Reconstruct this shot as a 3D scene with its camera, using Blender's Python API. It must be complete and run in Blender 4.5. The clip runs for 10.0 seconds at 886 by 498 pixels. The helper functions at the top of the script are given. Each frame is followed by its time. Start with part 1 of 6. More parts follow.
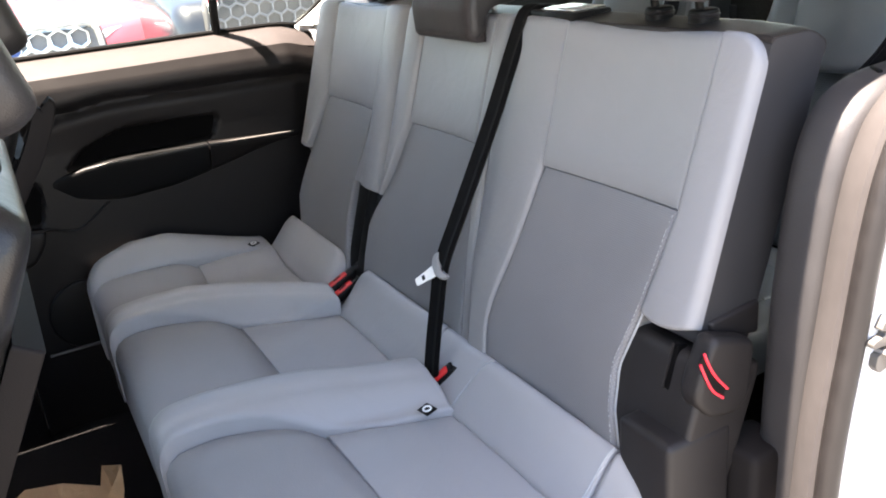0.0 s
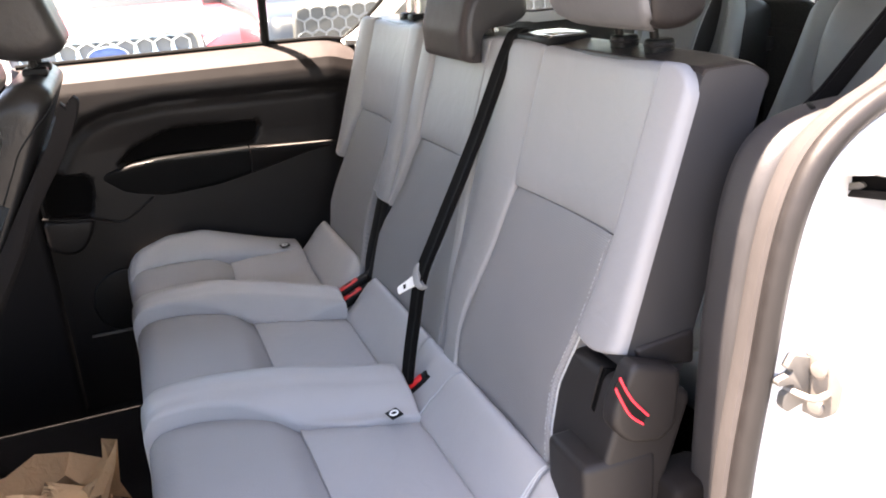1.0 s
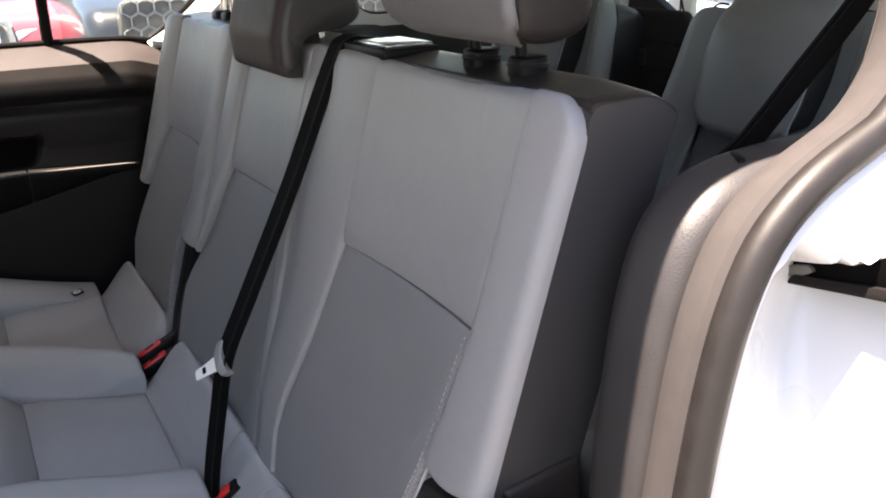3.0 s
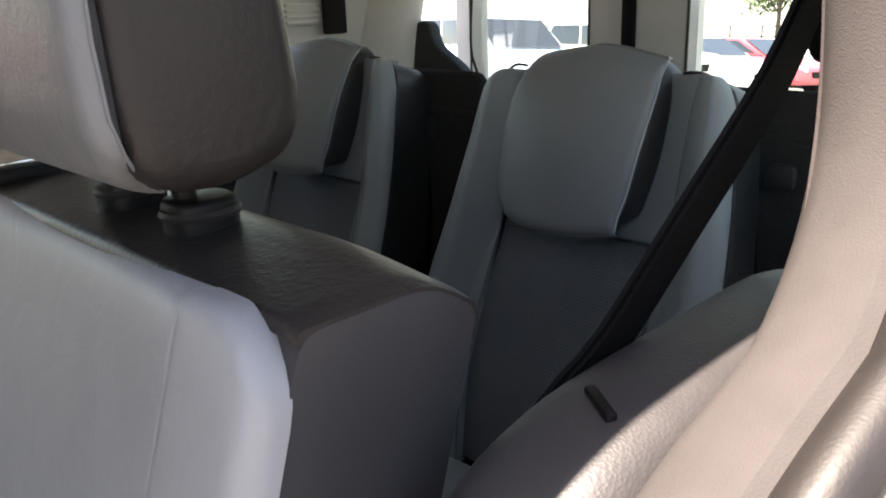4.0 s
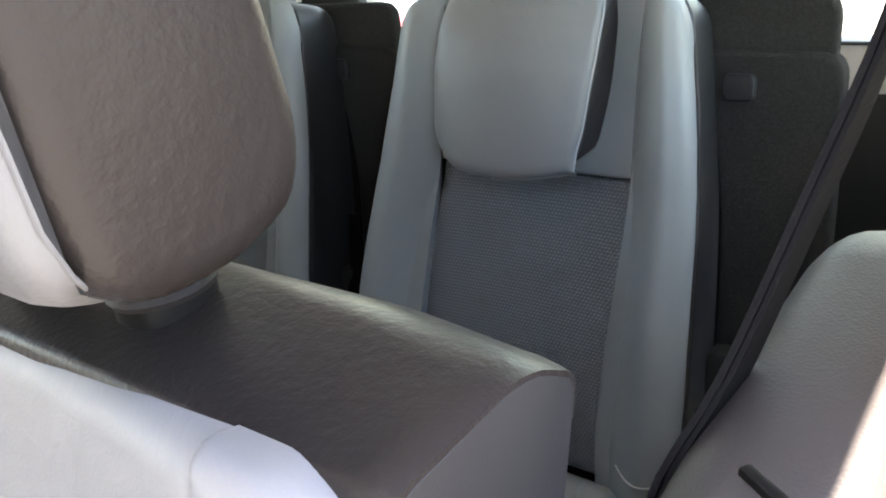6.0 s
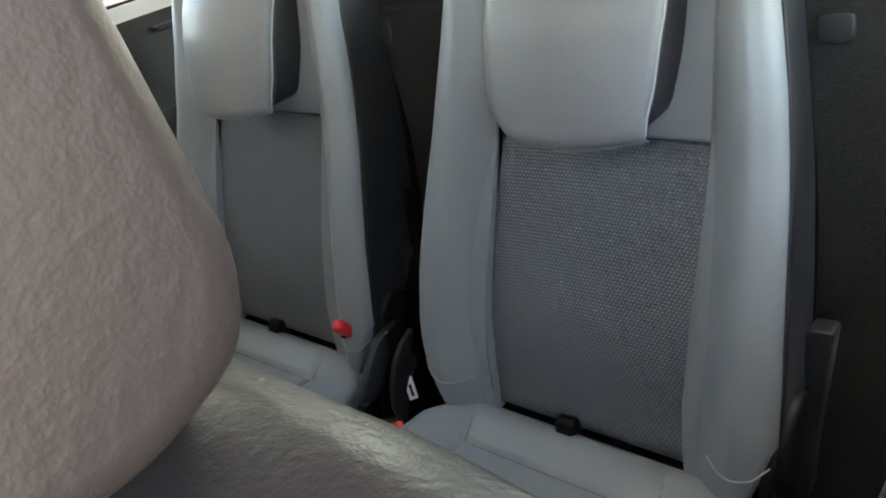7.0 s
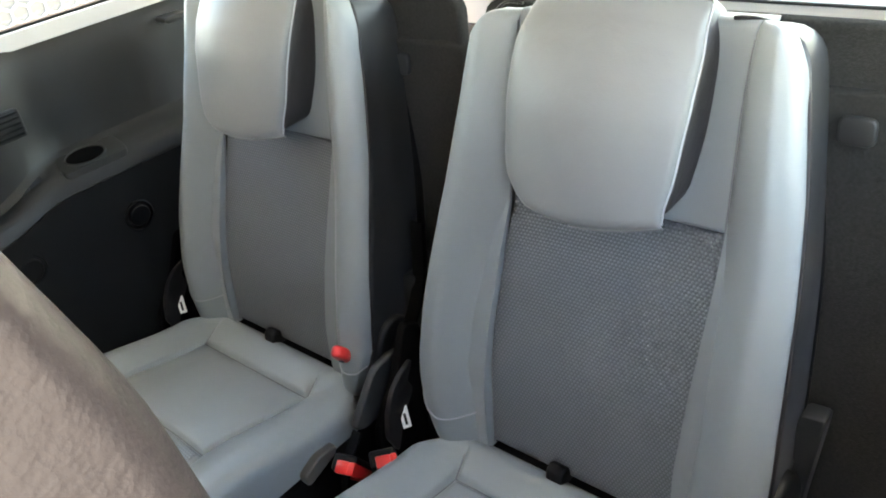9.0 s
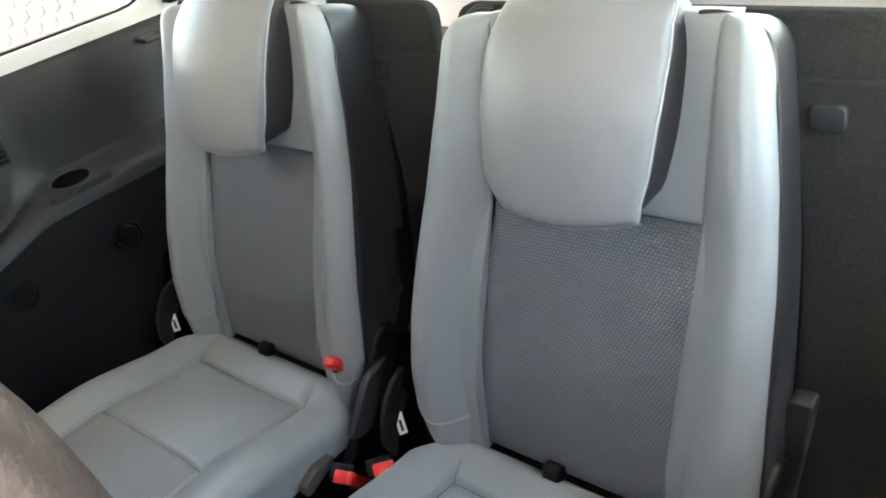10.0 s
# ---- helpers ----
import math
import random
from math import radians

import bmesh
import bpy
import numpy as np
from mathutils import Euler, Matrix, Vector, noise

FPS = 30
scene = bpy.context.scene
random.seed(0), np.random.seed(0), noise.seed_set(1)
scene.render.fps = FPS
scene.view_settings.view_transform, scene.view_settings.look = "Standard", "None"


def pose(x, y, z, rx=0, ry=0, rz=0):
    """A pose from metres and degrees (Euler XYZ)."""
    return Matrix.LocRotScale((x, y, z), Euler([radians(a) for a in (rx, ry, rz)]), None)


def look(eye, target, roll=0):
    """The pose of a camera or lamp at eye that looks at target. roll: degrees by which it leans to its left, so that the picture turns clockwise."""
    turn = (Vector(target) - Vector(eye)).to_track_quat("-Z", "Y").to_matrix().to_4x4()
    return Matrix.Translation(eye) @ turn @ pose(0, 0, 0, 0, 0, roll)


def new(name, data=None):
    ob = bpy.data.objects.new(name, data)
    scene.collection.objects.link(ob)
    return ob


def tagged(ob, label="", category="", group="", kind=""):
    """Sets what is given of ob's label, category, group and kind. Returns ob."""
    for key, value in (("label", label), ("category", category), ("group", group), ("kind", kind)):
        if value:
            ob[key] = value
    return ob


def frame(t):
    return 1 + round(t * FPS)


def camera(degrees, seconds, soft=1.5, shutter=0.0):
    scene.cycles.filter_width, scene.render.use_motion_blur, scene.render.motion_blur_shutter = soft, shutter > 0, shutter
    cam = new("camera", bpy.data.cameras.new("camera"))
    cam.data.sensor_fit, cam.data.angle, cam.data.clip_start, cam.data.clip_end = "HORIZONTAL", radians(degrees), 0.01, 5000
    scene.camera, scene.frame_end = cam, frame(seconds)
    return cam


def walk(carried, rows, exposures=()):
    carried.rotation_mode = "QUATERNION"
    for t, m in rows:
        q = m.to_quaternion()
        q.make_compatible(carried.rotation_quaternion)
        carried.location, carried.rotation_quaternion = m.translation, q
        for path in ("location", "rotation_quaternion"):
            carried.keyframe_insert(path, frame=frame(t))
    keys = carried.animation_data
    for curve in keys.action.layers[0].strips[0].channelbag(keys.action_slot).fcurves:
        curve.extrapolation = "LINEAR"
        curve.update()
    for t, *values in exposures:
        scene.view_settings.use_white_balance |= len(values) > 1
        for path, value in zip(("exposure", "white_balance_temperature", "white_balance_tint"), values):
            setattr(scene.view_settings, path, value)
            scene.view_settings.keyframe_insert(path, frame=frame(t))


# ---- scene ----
cam = camera(56.4, 10.0, 1.9)
PATH = [
    (0, (-0.478, -1.313, 1.116), (0.38, 0.34, 0.387), -5.5),
    (0.5, (-0.433, -1.363, 1.116), (0.361, 0.325, 0.395), -5.5),
    (1, (-0.314, -1.439, 1.107), (0.333, 0.331, 0.436), -4.0),
    (1.5, (-0.26, -1.485, 1.105), (0.299, 0.319, 0.446), -3.6),
    (2, (-0.237, -1.482, 1.101), (0.304, 0.335, 0.463), -3.3),
    (2.5, (-0.211, -1.392, 1.078), (0.433, 0.39, 0.438), -2.0),
    (3, (-0.134, -1.166, 1.084), (0.807, 0.462, 0.4), -1.6),
    (3.2, (-0.09, -1.104, 1.083), (1.0, 0.44, 0.428), -1.7),
    (4.3, (0.2, -0.863, 1.077), (1.555, 0.481, 0.478), -1.8),
    (4.5, (0.211, -0.854, 1.074), (1.598, 0.433, 0.425), -1.5),
    (5, (0.184, -0.835, 1.089), (1.592, 0.425, 0.435), -4.1),
    (5.25, (0.161, -0.814, 1.0965), (1.537, 0.468, 0.4175), -5.8),
    (5.5, (0.154, -0.811, 1.104), (1.527, 0.462, 0.4), -7.4),
    (5.7, (0.161, -0.801, 1.103), (1.572, 0.4, 0.349), -7.1),
    (6.8, (0.26, -0.75, 1.099), (1.55, 0.494, 0.209), -11.7),
    (7, (0.271, -0.741, 1.11), (1.511, 0.543, 0.209), -13.5),
    (7.25, (0.281, -0.7325, 1.1205), (1.518, 0.551, 0.185), -12.2),
    (7.5, (0.291, -0.724, 1.131), (1.525, 0.559, 0.219), -11.0),
    (8, (0.299, -0.719, 1.153), (1.564, 0.518, 0.221), -7.7),
    (8.5, (0.3, -0.698, 1.231), (1.572, 0.519, 0.282), -7.7),
    (8.75, (0.301, -0.6985, 1.2285), (1.526, 0.541, 0.240), -8.6),
    (9, (0.302, -0.699, 1.226), (1.514, 0.528, 0.213), -9.5),
    (9.5, (0.311, -0.712, 1.229), (1.533, 0.517, 0.231), -11.6),
    (10, (0.311, -0.715, 1.229), (1.529, 0.51, 0.221), -12.4),
]

# the clip's own exposure: seconds, stops, kelvin, tint
EXPOSURES = [(0, 3.9, 7700, 17), (0.5, 4.06, 7950, 19), (1.0, 4.1, 8200, 22), (2.0, 3.7, 8200, 22), (2.6, 3.35, 8050, 21), (3.2, 3.1, 7950, 19), (4.3, 3.28, 7850, 17), (4.6, 3.5, 7850, 17), (5.0, 4.18, 7950, 19), (5.5, 4.6, 8000, 19), (5.7, 4.66, 8000, 18), (6.8, 5.1, 8250, 15), (7.5, 5.4, 8350, 15), (8.5, 5.88, 8450, 15), (10, 5.88, 8550, 16)]
walk(cam, [(t, look(e, a, r)) for t, e, a, r in PATH], EXPOSURES)

# ---- world, sun ----
SUN_EL, SUN_AZ = 76.0, 0.0
world = bpy.data.worlds.new("sky")
scene.world = world
world.use_nodes = True
wn = world.node_tree.nodes
sky = wn.new("ShaderNodeTexSky")
sky.sky_type, sky.sun_disc = "NISHITA", False
sky.sun_elevation, sky.sun_rotation = radians(SUN_EL), radians(-90 + SUN_AZ)
wn["Background"].inputs["Strength"].default_value = 0.085
world.node_tree.links.new(sky.outputs[0], wn["Background"].inputs["Color"])
sun = new("sun", bpy.data.lights.new("sun", "SUN"))
sun.data.energy, sun.data.angle, sun.data.color = 5.0, radians(0.53), (1.0, 0.97, 0.935)
_e, _a = radians(SUN_EL), radians(SUN_AZ)
sun.matrix_world = look((0, 0, 0), (math.cos(_e) * math.cos(_a), math.cos(_e) * math.sin(_a), -math.sin(_e)))


# ---- materials ----
def material(name, colour, rough=0.5, metal=0.0, grain=0.0, grain_size=0.002, wrinkle=0.0, wrinkle_size=0.02,
             vary=0.12, vary_size=0.08, coat=0.0, cells=False, spec=0.5, rough_vary=0.1):
    """Colour with stains at one scale, grain and wrinkles as relief at two more; sizes in metres."""
    m = bpy.data.materials.new(name)
    m.use_nodes = True
    nt = m.node_tree
    b = nt.nodes["Principled BSDF"]
    b.inputs["Metallic"].default_value = metal
    b.inputs["Specular IOR Level"].default_value = spec
    b.inputs["Coat Weight"].default_value = coat
    co = nt.nodes.new("ShaderNodeTexCoord")

    def noise_at(size, detail=3.0):
        n = nt.nodes.new("ShaderNodeTexNoise")
        n.inputs["Scale"].default_value = 1.0 / size
        n.inputs["Detail"].default_value = detail
        nt.links.new(co.outputs["Object"], n.inputs["Vector"])
        return n

    big = noise_at(vary_size)
    mix = nt.nodes.new("ShaderNodeMix")
    mix.data_type = "RGBA"
    lo = [c * (1 - vary) for c in colour]
    hi = [min(1.0, c * (1 + vary)) for c in colour]
    mix.inputs["A"].default_value, mix.inputs["B"].default_value = (*lo, 1), (*hi, 1)
    nt.links.new(big.outputs["Fac"], mix.inputs["Factor"])
    nt.links.new(mix.outputs["Result"], b.inputs["Base Color"])
    rr = nt.nodes.new("ShaderNodeMapRange")
    rr.inputs["To Min"].default_value, rr.inputs["To Max"].default_value = max(0.02, rough - rough_vary), min(1, rough + rough_vary)
    nt.links.new(big.outputs["Fac"], rr.inputs["Value"])
    nt.links.new(rr.outputs["Result"], b.inputs["Roughness"])
    last = None
    for size, amount, cell in ((wrinkle_size, wrinkle, False), (grain_size, grain, cells)):
        if amount <= 0:
            continue
        if cell:
            n = nt.nodes.new("ShaderNodeTexVoronoi")
            n.inputs["Scale"].default_value = 1.0 / size
            nt.links.new(co.outputs["Object"], n.inputs["Vector"])
            out = n.outputs["Distance"]
        else:
            n = noise_at(size, 4.0)
            n.inputs["Distortion"].default_value = 0.8 if size > 0.005 else 0.0
            out = n.outputs["Fac"]
        bump = nt.nodes.new("ShaderNodeBump")
        bump.inputs["Strength"].default_value = amount
        bump.inputs["Distance"].default_value = size * 0.35
        nt.links.new(out, bump.inputs["Height"])
        if last:
            nt.links.new(last.outputs["Normal"], bump.inputs["Normal"])
        last = bump
    if last:
        nt.links.new(last.outputs["Normal"], b.inputs["Normal"])
    return m


def mesh_weave(name, colour, pitch, rough=0.6, depth=0.8, spec=0.35, up="Z"):
    """Woven insert: small raised beads set in staggered rows, along y and a second axis of the thing."""
    m = material(name, colour, rough, vary=0.1, spec=spec)
    nt = m.node_tree
    b = nt.nodes["Principled BSDF"]
    co = nt.nodes.new("ShaderNodeTexCoord")
    sep = nt.nodes.new("ShaderNodeSeparateXYZ")
    nt.links.new(co.outputs["Object"], sep.inputs[0])

    def math_node(op, a, c=None):
        n = nt.nodes.new("ShaderNodeMath")
        n.operation = op
        for i, v in enumerate((a, c)):
            if v is None:
                continue
            if isinstance(v, (int, float)):
                n.inputs[i].default_value = v
            else:
                nt.links.new(v, n.inputs[i])
        return n.outputs[0]

    k = 2 * math.pi / (pitch * 0.866)
    za = math_node("MULTIPLY", sep.outputs[up], k)
    half, tall = math_node("MULTIPLY", za, 0.5), math_node("MULTIPLY", sep.outputs["Y"], k * 0.866)
    waves = [math_node("COSINE", za), math_node("COSINE", math_node("ADD", half, tall)), math_node("COSINE", math_node("SUBTRACT", half, tall))]
    h = math_node("MULTIPLY", math_node("ADD", math_node("ADD", waves[0], waves[1]), waves[2]), 0.5)
    bump = nt.nodes.new("ShaderNodeBump")
    bump.inputs["Strength"].default_value = depth
    bump.inputs["Distance"].default_value = pitch * 0.18
    nt.links.new(h, bump.inputs["Height"])
    nt.links.new(bump.outputs["Normal"], b.inputs["Normal"])
    # shade in the hollows between beads, multiplied into the base colour
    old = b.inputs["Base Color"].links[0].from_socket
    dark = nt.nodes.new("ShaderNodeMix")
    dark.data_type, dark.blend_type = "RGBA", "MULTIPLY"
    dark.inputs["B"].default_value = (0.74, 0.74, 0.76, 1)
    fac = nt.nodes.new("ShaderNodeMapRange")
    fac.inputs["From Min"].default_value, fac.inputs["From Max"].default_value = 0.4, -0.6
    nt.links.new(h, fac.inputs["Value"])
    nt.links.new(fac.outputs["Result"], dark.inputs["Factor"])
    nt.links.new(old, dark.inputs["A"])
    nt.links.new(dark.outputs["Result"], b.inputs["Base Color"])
    return m


def glass(name, tint=(0.9, 0.95, 0.93)):
    """Thin pane: clear, with a sheen that grows towards grazing sight."""
    m = bpy.data.materials.new(name)
    m.use_nodes = True
    nt = m.node_tree
    nt.nodes.remove(nt.nodes["Principled BSDF"])
    clear = nt.nodes.new("ShaderNodeBsdfTransparent")
    clear.inputs["Color"].default_value = (*tint, 1)
    gloss = nt.nodes.new("ShaderNodeBsdfGlossy")
    gloss.inputs["Roughness"].default_value = 0.02
    fres = nt.nodes.new("ShaderNodeFresnel")
    fres.inputs["IOR"].default_value = 1.45
    mix = nt.nodes.new("ShaderNodeMixShader")
    nt.links.new(fres.outputs[0], mix.inputs[0])
    nt.links.new(clear.outputs[0], mix.inputs[1])
    nt.links.new(gloss.outputs[0], mix.inputs[2])
    nt.links.new(mix.outputs[0], nt.nodes["Material Output"].inputs["Surface"])
    return m


M_GREY = material("grey_leatherette", (0.206, 0.204, 0.207), 0.45, grain=0.12, grain_size=0.0016, cells=True, wrinkle=0.10, wrinkle_size=0.045, vary=0.05, spec=0.32)
M_GREY3 = material("grey_leatherette_rear", (0.200, 0.222, 0.228), 0.42, grain=0.10, grain_size=0.0016, cells=True, wrinkle=0.05, wrinkle_size=0.04, vary=0.05, spec=0.4)
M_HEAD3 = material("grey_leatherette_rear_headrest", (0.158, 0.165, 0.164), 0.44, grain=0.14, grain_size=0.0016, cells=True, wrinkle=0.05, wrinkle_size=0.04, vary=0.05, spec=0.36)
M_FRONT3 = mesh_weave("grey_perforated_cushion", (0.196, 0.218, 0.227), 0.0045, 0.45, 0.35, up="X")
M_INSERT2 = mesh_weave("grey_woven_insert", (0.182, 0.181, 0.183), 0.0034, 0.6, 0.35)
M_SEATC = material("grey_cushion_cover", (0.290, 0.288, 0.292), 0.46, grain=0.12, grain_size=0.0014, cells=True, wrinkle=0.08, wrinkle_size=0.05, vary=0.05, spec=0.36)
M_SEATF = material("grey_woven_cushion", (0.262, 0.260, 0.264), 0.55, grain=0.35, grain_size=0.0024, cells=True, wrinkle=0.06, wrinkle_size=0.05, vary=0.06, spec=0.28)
M_BOLST = material("grey_bolster_leatherette", (0.205, 0.203, 0.208), 0.45, grain=0.12, grain_size=0.0016, cells=True, wrinkle=0.10, wrinkle_size=0.045, vary=0.05, spec=0.3)
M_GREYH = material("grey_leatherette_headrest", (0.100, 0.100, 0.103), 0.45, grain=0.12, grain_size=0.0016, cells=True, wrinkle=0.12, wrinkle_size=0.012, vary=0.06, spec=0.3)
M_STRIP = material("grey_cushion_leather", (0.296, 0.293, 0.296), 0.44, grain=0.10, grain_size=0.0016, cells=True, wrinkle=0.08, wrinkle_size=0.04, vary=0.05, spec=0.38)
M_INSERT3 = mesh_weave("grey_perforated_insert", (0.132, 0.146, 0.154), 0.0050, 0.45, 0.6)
M_DARK = material("dark_leather", (0.0145, 0.0121, 0.0114), 0.42, grain=0.14, grain_size=0.0014, cells=True, wrinkle=0.28, wrinkle_size=0.0045, vary=0.16, spec=0.18)
M_TOP = material("dark_top_leather", (0.0168, 0.0141, 0.0135), 0.36, grain=0.16, grain_size=0.0014, cells=True, wrinkle=0.30, wrinkle_size=0.0045, vary=0.14, spec=0.34)
M_DARKS = material("dark_leather_fine", (0.020, 0.0185, 0.0185), 0.42, grain=0.25, grain_size=0.002, cells=True, wrinkle=0.15, wrinkle_size=0.02, vary=0.1, spec=0.35)
M_SIDE = material("dark_seat_fabric", (0.0215, 0.0212, 0.0228), 0.42, grain=0.25, grain_size=0.001, vary=0.08, spec=0.55)
M_PIPE = material("light_piping", (0.30, 0.31, 0.315), 0.5, grain=0.2, grain_size=0.001)
M_SHELL3 = material("dark_grey_seat_shell", (0.018, 0.0188, 0.0188), 0.5, grain=0.2, grain_size=0.0016, cells=True, vary=0.08)
M_SEAM = material("seam_thread", (0.12, 0.125, 0.135), 0.7, grain=0.3, grain_size=0.001)
M_PLASTIC = material("dark_moulded_plastic", (0.0085, 0.0072, 0.007), 0.68, grain=0.35, grain_size=0.0012, cells=True, vary=0.12, spec=0.10)
M_DOOR = material("brown_black_door_moulding", (0.0076, 0.0064, 0.0062), 0.46, grain=0.35, grain_size=0.0012, cells=True, vary=0.12, spec=0.2)
M_PLASTIC3 = material("charcoal_moulded_plastic", (0.021, 0.0222, 0.022), 0.46, grain=0.35, grain_size=0.0012, cells=True, vary=0.12, spec=0.36)
# black plastic of the recliner; on the quarter panel a shaded copy of M_PLASTIC3
M_LOWER3 = material("black_plastic_and_panel_shade", (0.0095, 0.0096, 0.0094), 0.45, grain=0.35, grain_size=0.0012, cells=True, vary=0.12, spec=0.22)
M_TRIM = material("brown_grey_trim", (0.030, 0.0248, 0.0240), 0.62, grain=0.4, grain_size=0.0012, cells=True, vary=0.12, vary_size=0.03, spec=0.2)
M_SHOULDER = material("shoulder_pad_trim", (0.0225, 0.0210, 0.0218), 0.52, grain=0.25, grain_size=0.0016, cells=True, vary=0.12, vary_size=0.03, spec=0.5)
M_HINGE = material("brown_black_hinge_plastic", (0.0125, 0.0108, 0.0106), 0.5, grain=0.35, grain_size=0.0012, cells=True, vary=0.15, spec=0.25)
M_FRONT = material("black_leather", (0.009, 0.0085, 0.0085), 0.36, grain=0.25, grain_size=0.002, cells=True, wrinkle=0.12, wrinkle_size=0.03, vary=0.1, spec=0.35)
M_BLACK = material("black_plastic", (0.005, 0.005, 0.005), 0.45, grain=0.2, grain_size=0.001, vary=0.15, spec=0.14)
# plain matt black; in hollows it stands in for the shade inside them
M_VOID = material("matt_black_and_recess_shade", (0.0035, 0.0033, 0.0033), 0.95, grain=0.4, grain_size=0.001, vary=0.15, spec=0.02)
M_RUBBER = material("black_rubber_seal", (0.0115, 0.0099, 0.0096), 0.5, grain=0.25, grain_size=0.0015, vary=0.25, vary_size=0.02, spec=0.3)
M_FLOCK = material("flocked_seal", (0.044, 0.0400, 0.0395), 0.85, grain=0.35, grain_size=0.0010, cells=True, vary=0.14, vary_size=0.02, spec=0.1)
M_CARPET = material("black_carpet", (0.0155, 0.0145, 0.0145), 0.95, grain=1.0, grain_size=0.003, vary=0.3, vary_size=0.01, spec=0.03)
M_CARPET3 = material("charcoal_needle_felt", (0.0255, 0.0255, 0.0240), 0.95, grain=1.0, grain_size=0.0025, vary=0.55, vary_size=0.004, spec=0.05)
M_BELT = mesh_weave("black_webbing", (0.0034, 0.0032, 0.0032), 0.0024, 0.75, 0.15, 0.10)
M_RED = material("red_release_plastic", (0.62, 0.02, 0.02), 0.35, grain=0.05, grain_size=0.001, vary=0.06)
M_REDTHREAD = material("red_edge_stitching", (0.75, 0.03, 0.05), 0.5, grain=0.3, grain_size=0.001)
M_CHROME = material("bright_metal", (0.75, 0.75, 0.74), 0.22, 1.0, vary=0.05)
M_STEEL = material("zinc_steel", (0.11, 0.103, 0.095), 0.5, 0.4, grain=0.1, grain_size=0.002, vary=0.1)
M_ZINC = material("striker_zinc", (0.19, 0.172, 0.155), 0.5, 0.5, grain=0.1, grain_size=0.002, vary=0.15)
M_WHITE = material("white_car_paint", (0.50, 0.50, 0.505), 0.3, coat=0.5, vary=0.04, vary_size=0.1, grain=0.02, grain_size=0.004)
M_PILLAR = material("light_pillar_trim", (0.56, 0.55, 0.52), 0.65, grain=0.3, grain_size=0.0015, cells=True, vary=0.05)
M_ROOF = material("light_headliner", (0.70, 0.69, 0.66), 0.9, grain=0.6, grain_size=0.002, vary=0.05)
M_LABEL = material("white_label", (0.75, 0.75, 0.73), 0.6, vary=0.08, vary_size=0.01)
M_PAPER = material("brown_kraft_paper", (0.52, 0.305, 0.155), 0.8, wrinkle=0.6, wrinkle_size=0.02, vary=0.15, vary_size=0.05, grain=0.2, grain_size=0.001)
M_ASPHALT = material("pale_concrete_lot", (0.155, 0.150, 0.140), 0.9, grain=0.6, grain_size=0.02, vary=0.25, vary_size=1.5)
M_STITCH = material("pale_stitching", (0.30, 0.30, 0.31), 0.7, grain=0.2, grain_size=0.001)
# both grille colours are lightened for haze and glare through the windows
M_GRILLEBK = material("black_grille_hazed", (0.060, 0.056, 0.053), 0.5, grain=0.2, grain_size=0.001)
M_GRILLE = material("grille_plastic_hazed", (0.16, 0.16, 0.165), 0.5, vary=0.1, vary_size=0.05)
M_GLASS = glass("window_glass")


# ---- shape helpers, all in world metres ----
WORLD = {}


def thing(name, m, label, category, group="", kind=""):
    ob = new(name)
    ob.empty_display_size = 0.05
    ob.matrix_world = m
    WORLD[ob.name] = m.copy()
    return tagged(ob, label, category, group, kind)


def finish(bm, name, mat, inv, angle=40):
    bmesh.ops.transform(bm, matrix=inv, verts=bm.verts)
    bmesh.ops.recalc_face_normals(bm, faces=bm.faces)
    me = bpy.data.meshes.new(name)
    bm.to_mesh(me)
    bm.free()
    me.materials.append(mat)
    me.shade_smooth()
    me.set_sharp_from_angle(angle=radians(angle))
    return me


def part(name, bm, mat, parent, label="", angle=40):
    """One mesh, given in world metres, as a child of a thing or of a part."""
    m = WORLD[parent.name]
    ob = new(name, finish(bm, name, mat, m.inverted(), angle))
    ob.parent = parent
    WORLD[ob.name] = m
    return tagged(ob, label)


def solo(name, bm, mat, label, category, kind="", group="", origin=(0, 0, 0), angle=40):
    """One mesh as a thing of its own."""
    m = Matrix.Translation(origin)
    ob = new(name, finish(bm, name, mat, m.inverted(), angle))
    ob.matrix_world = m
    WORLD[ob.name] = m
    return tagged(ob, label, category, group, kind)


def box(x0, x1, y0, y1, z0, z1, bev=0.0, seg=2, m=None):
    bm = bmesh.new()
    bmesh.ops.create_cube(bm, size=1)
    for v in bm.verts:
        v.co = Vector(((x0 + x1) / 2 + v.co.x * (x1 - x0), (y0 + y1) / 2 + v.co.y * (y1 - y0), (z0 + z1) / 2 + v.co.z * (z1 - z0)))
    if bev:
        bmesh.ops.bevel(bm, geom=bm.edges[:], offset=bev, segments=seg, profile=0.5, affect="EDGES", clamp_overlap=True)
    if m is not None:
        bmesh.ops.transform(bm, matrix=m, verts=bm.verts)
    return bm


def join(*bms):
    out = bmesh.new()
    for b in bms:
        me = bpy.data.meshes.new("joined")
        b.to_mesh(me)
        b.free()
        out.from_mesh(me)
        bpy.data.meshes.remove(me)
    return out


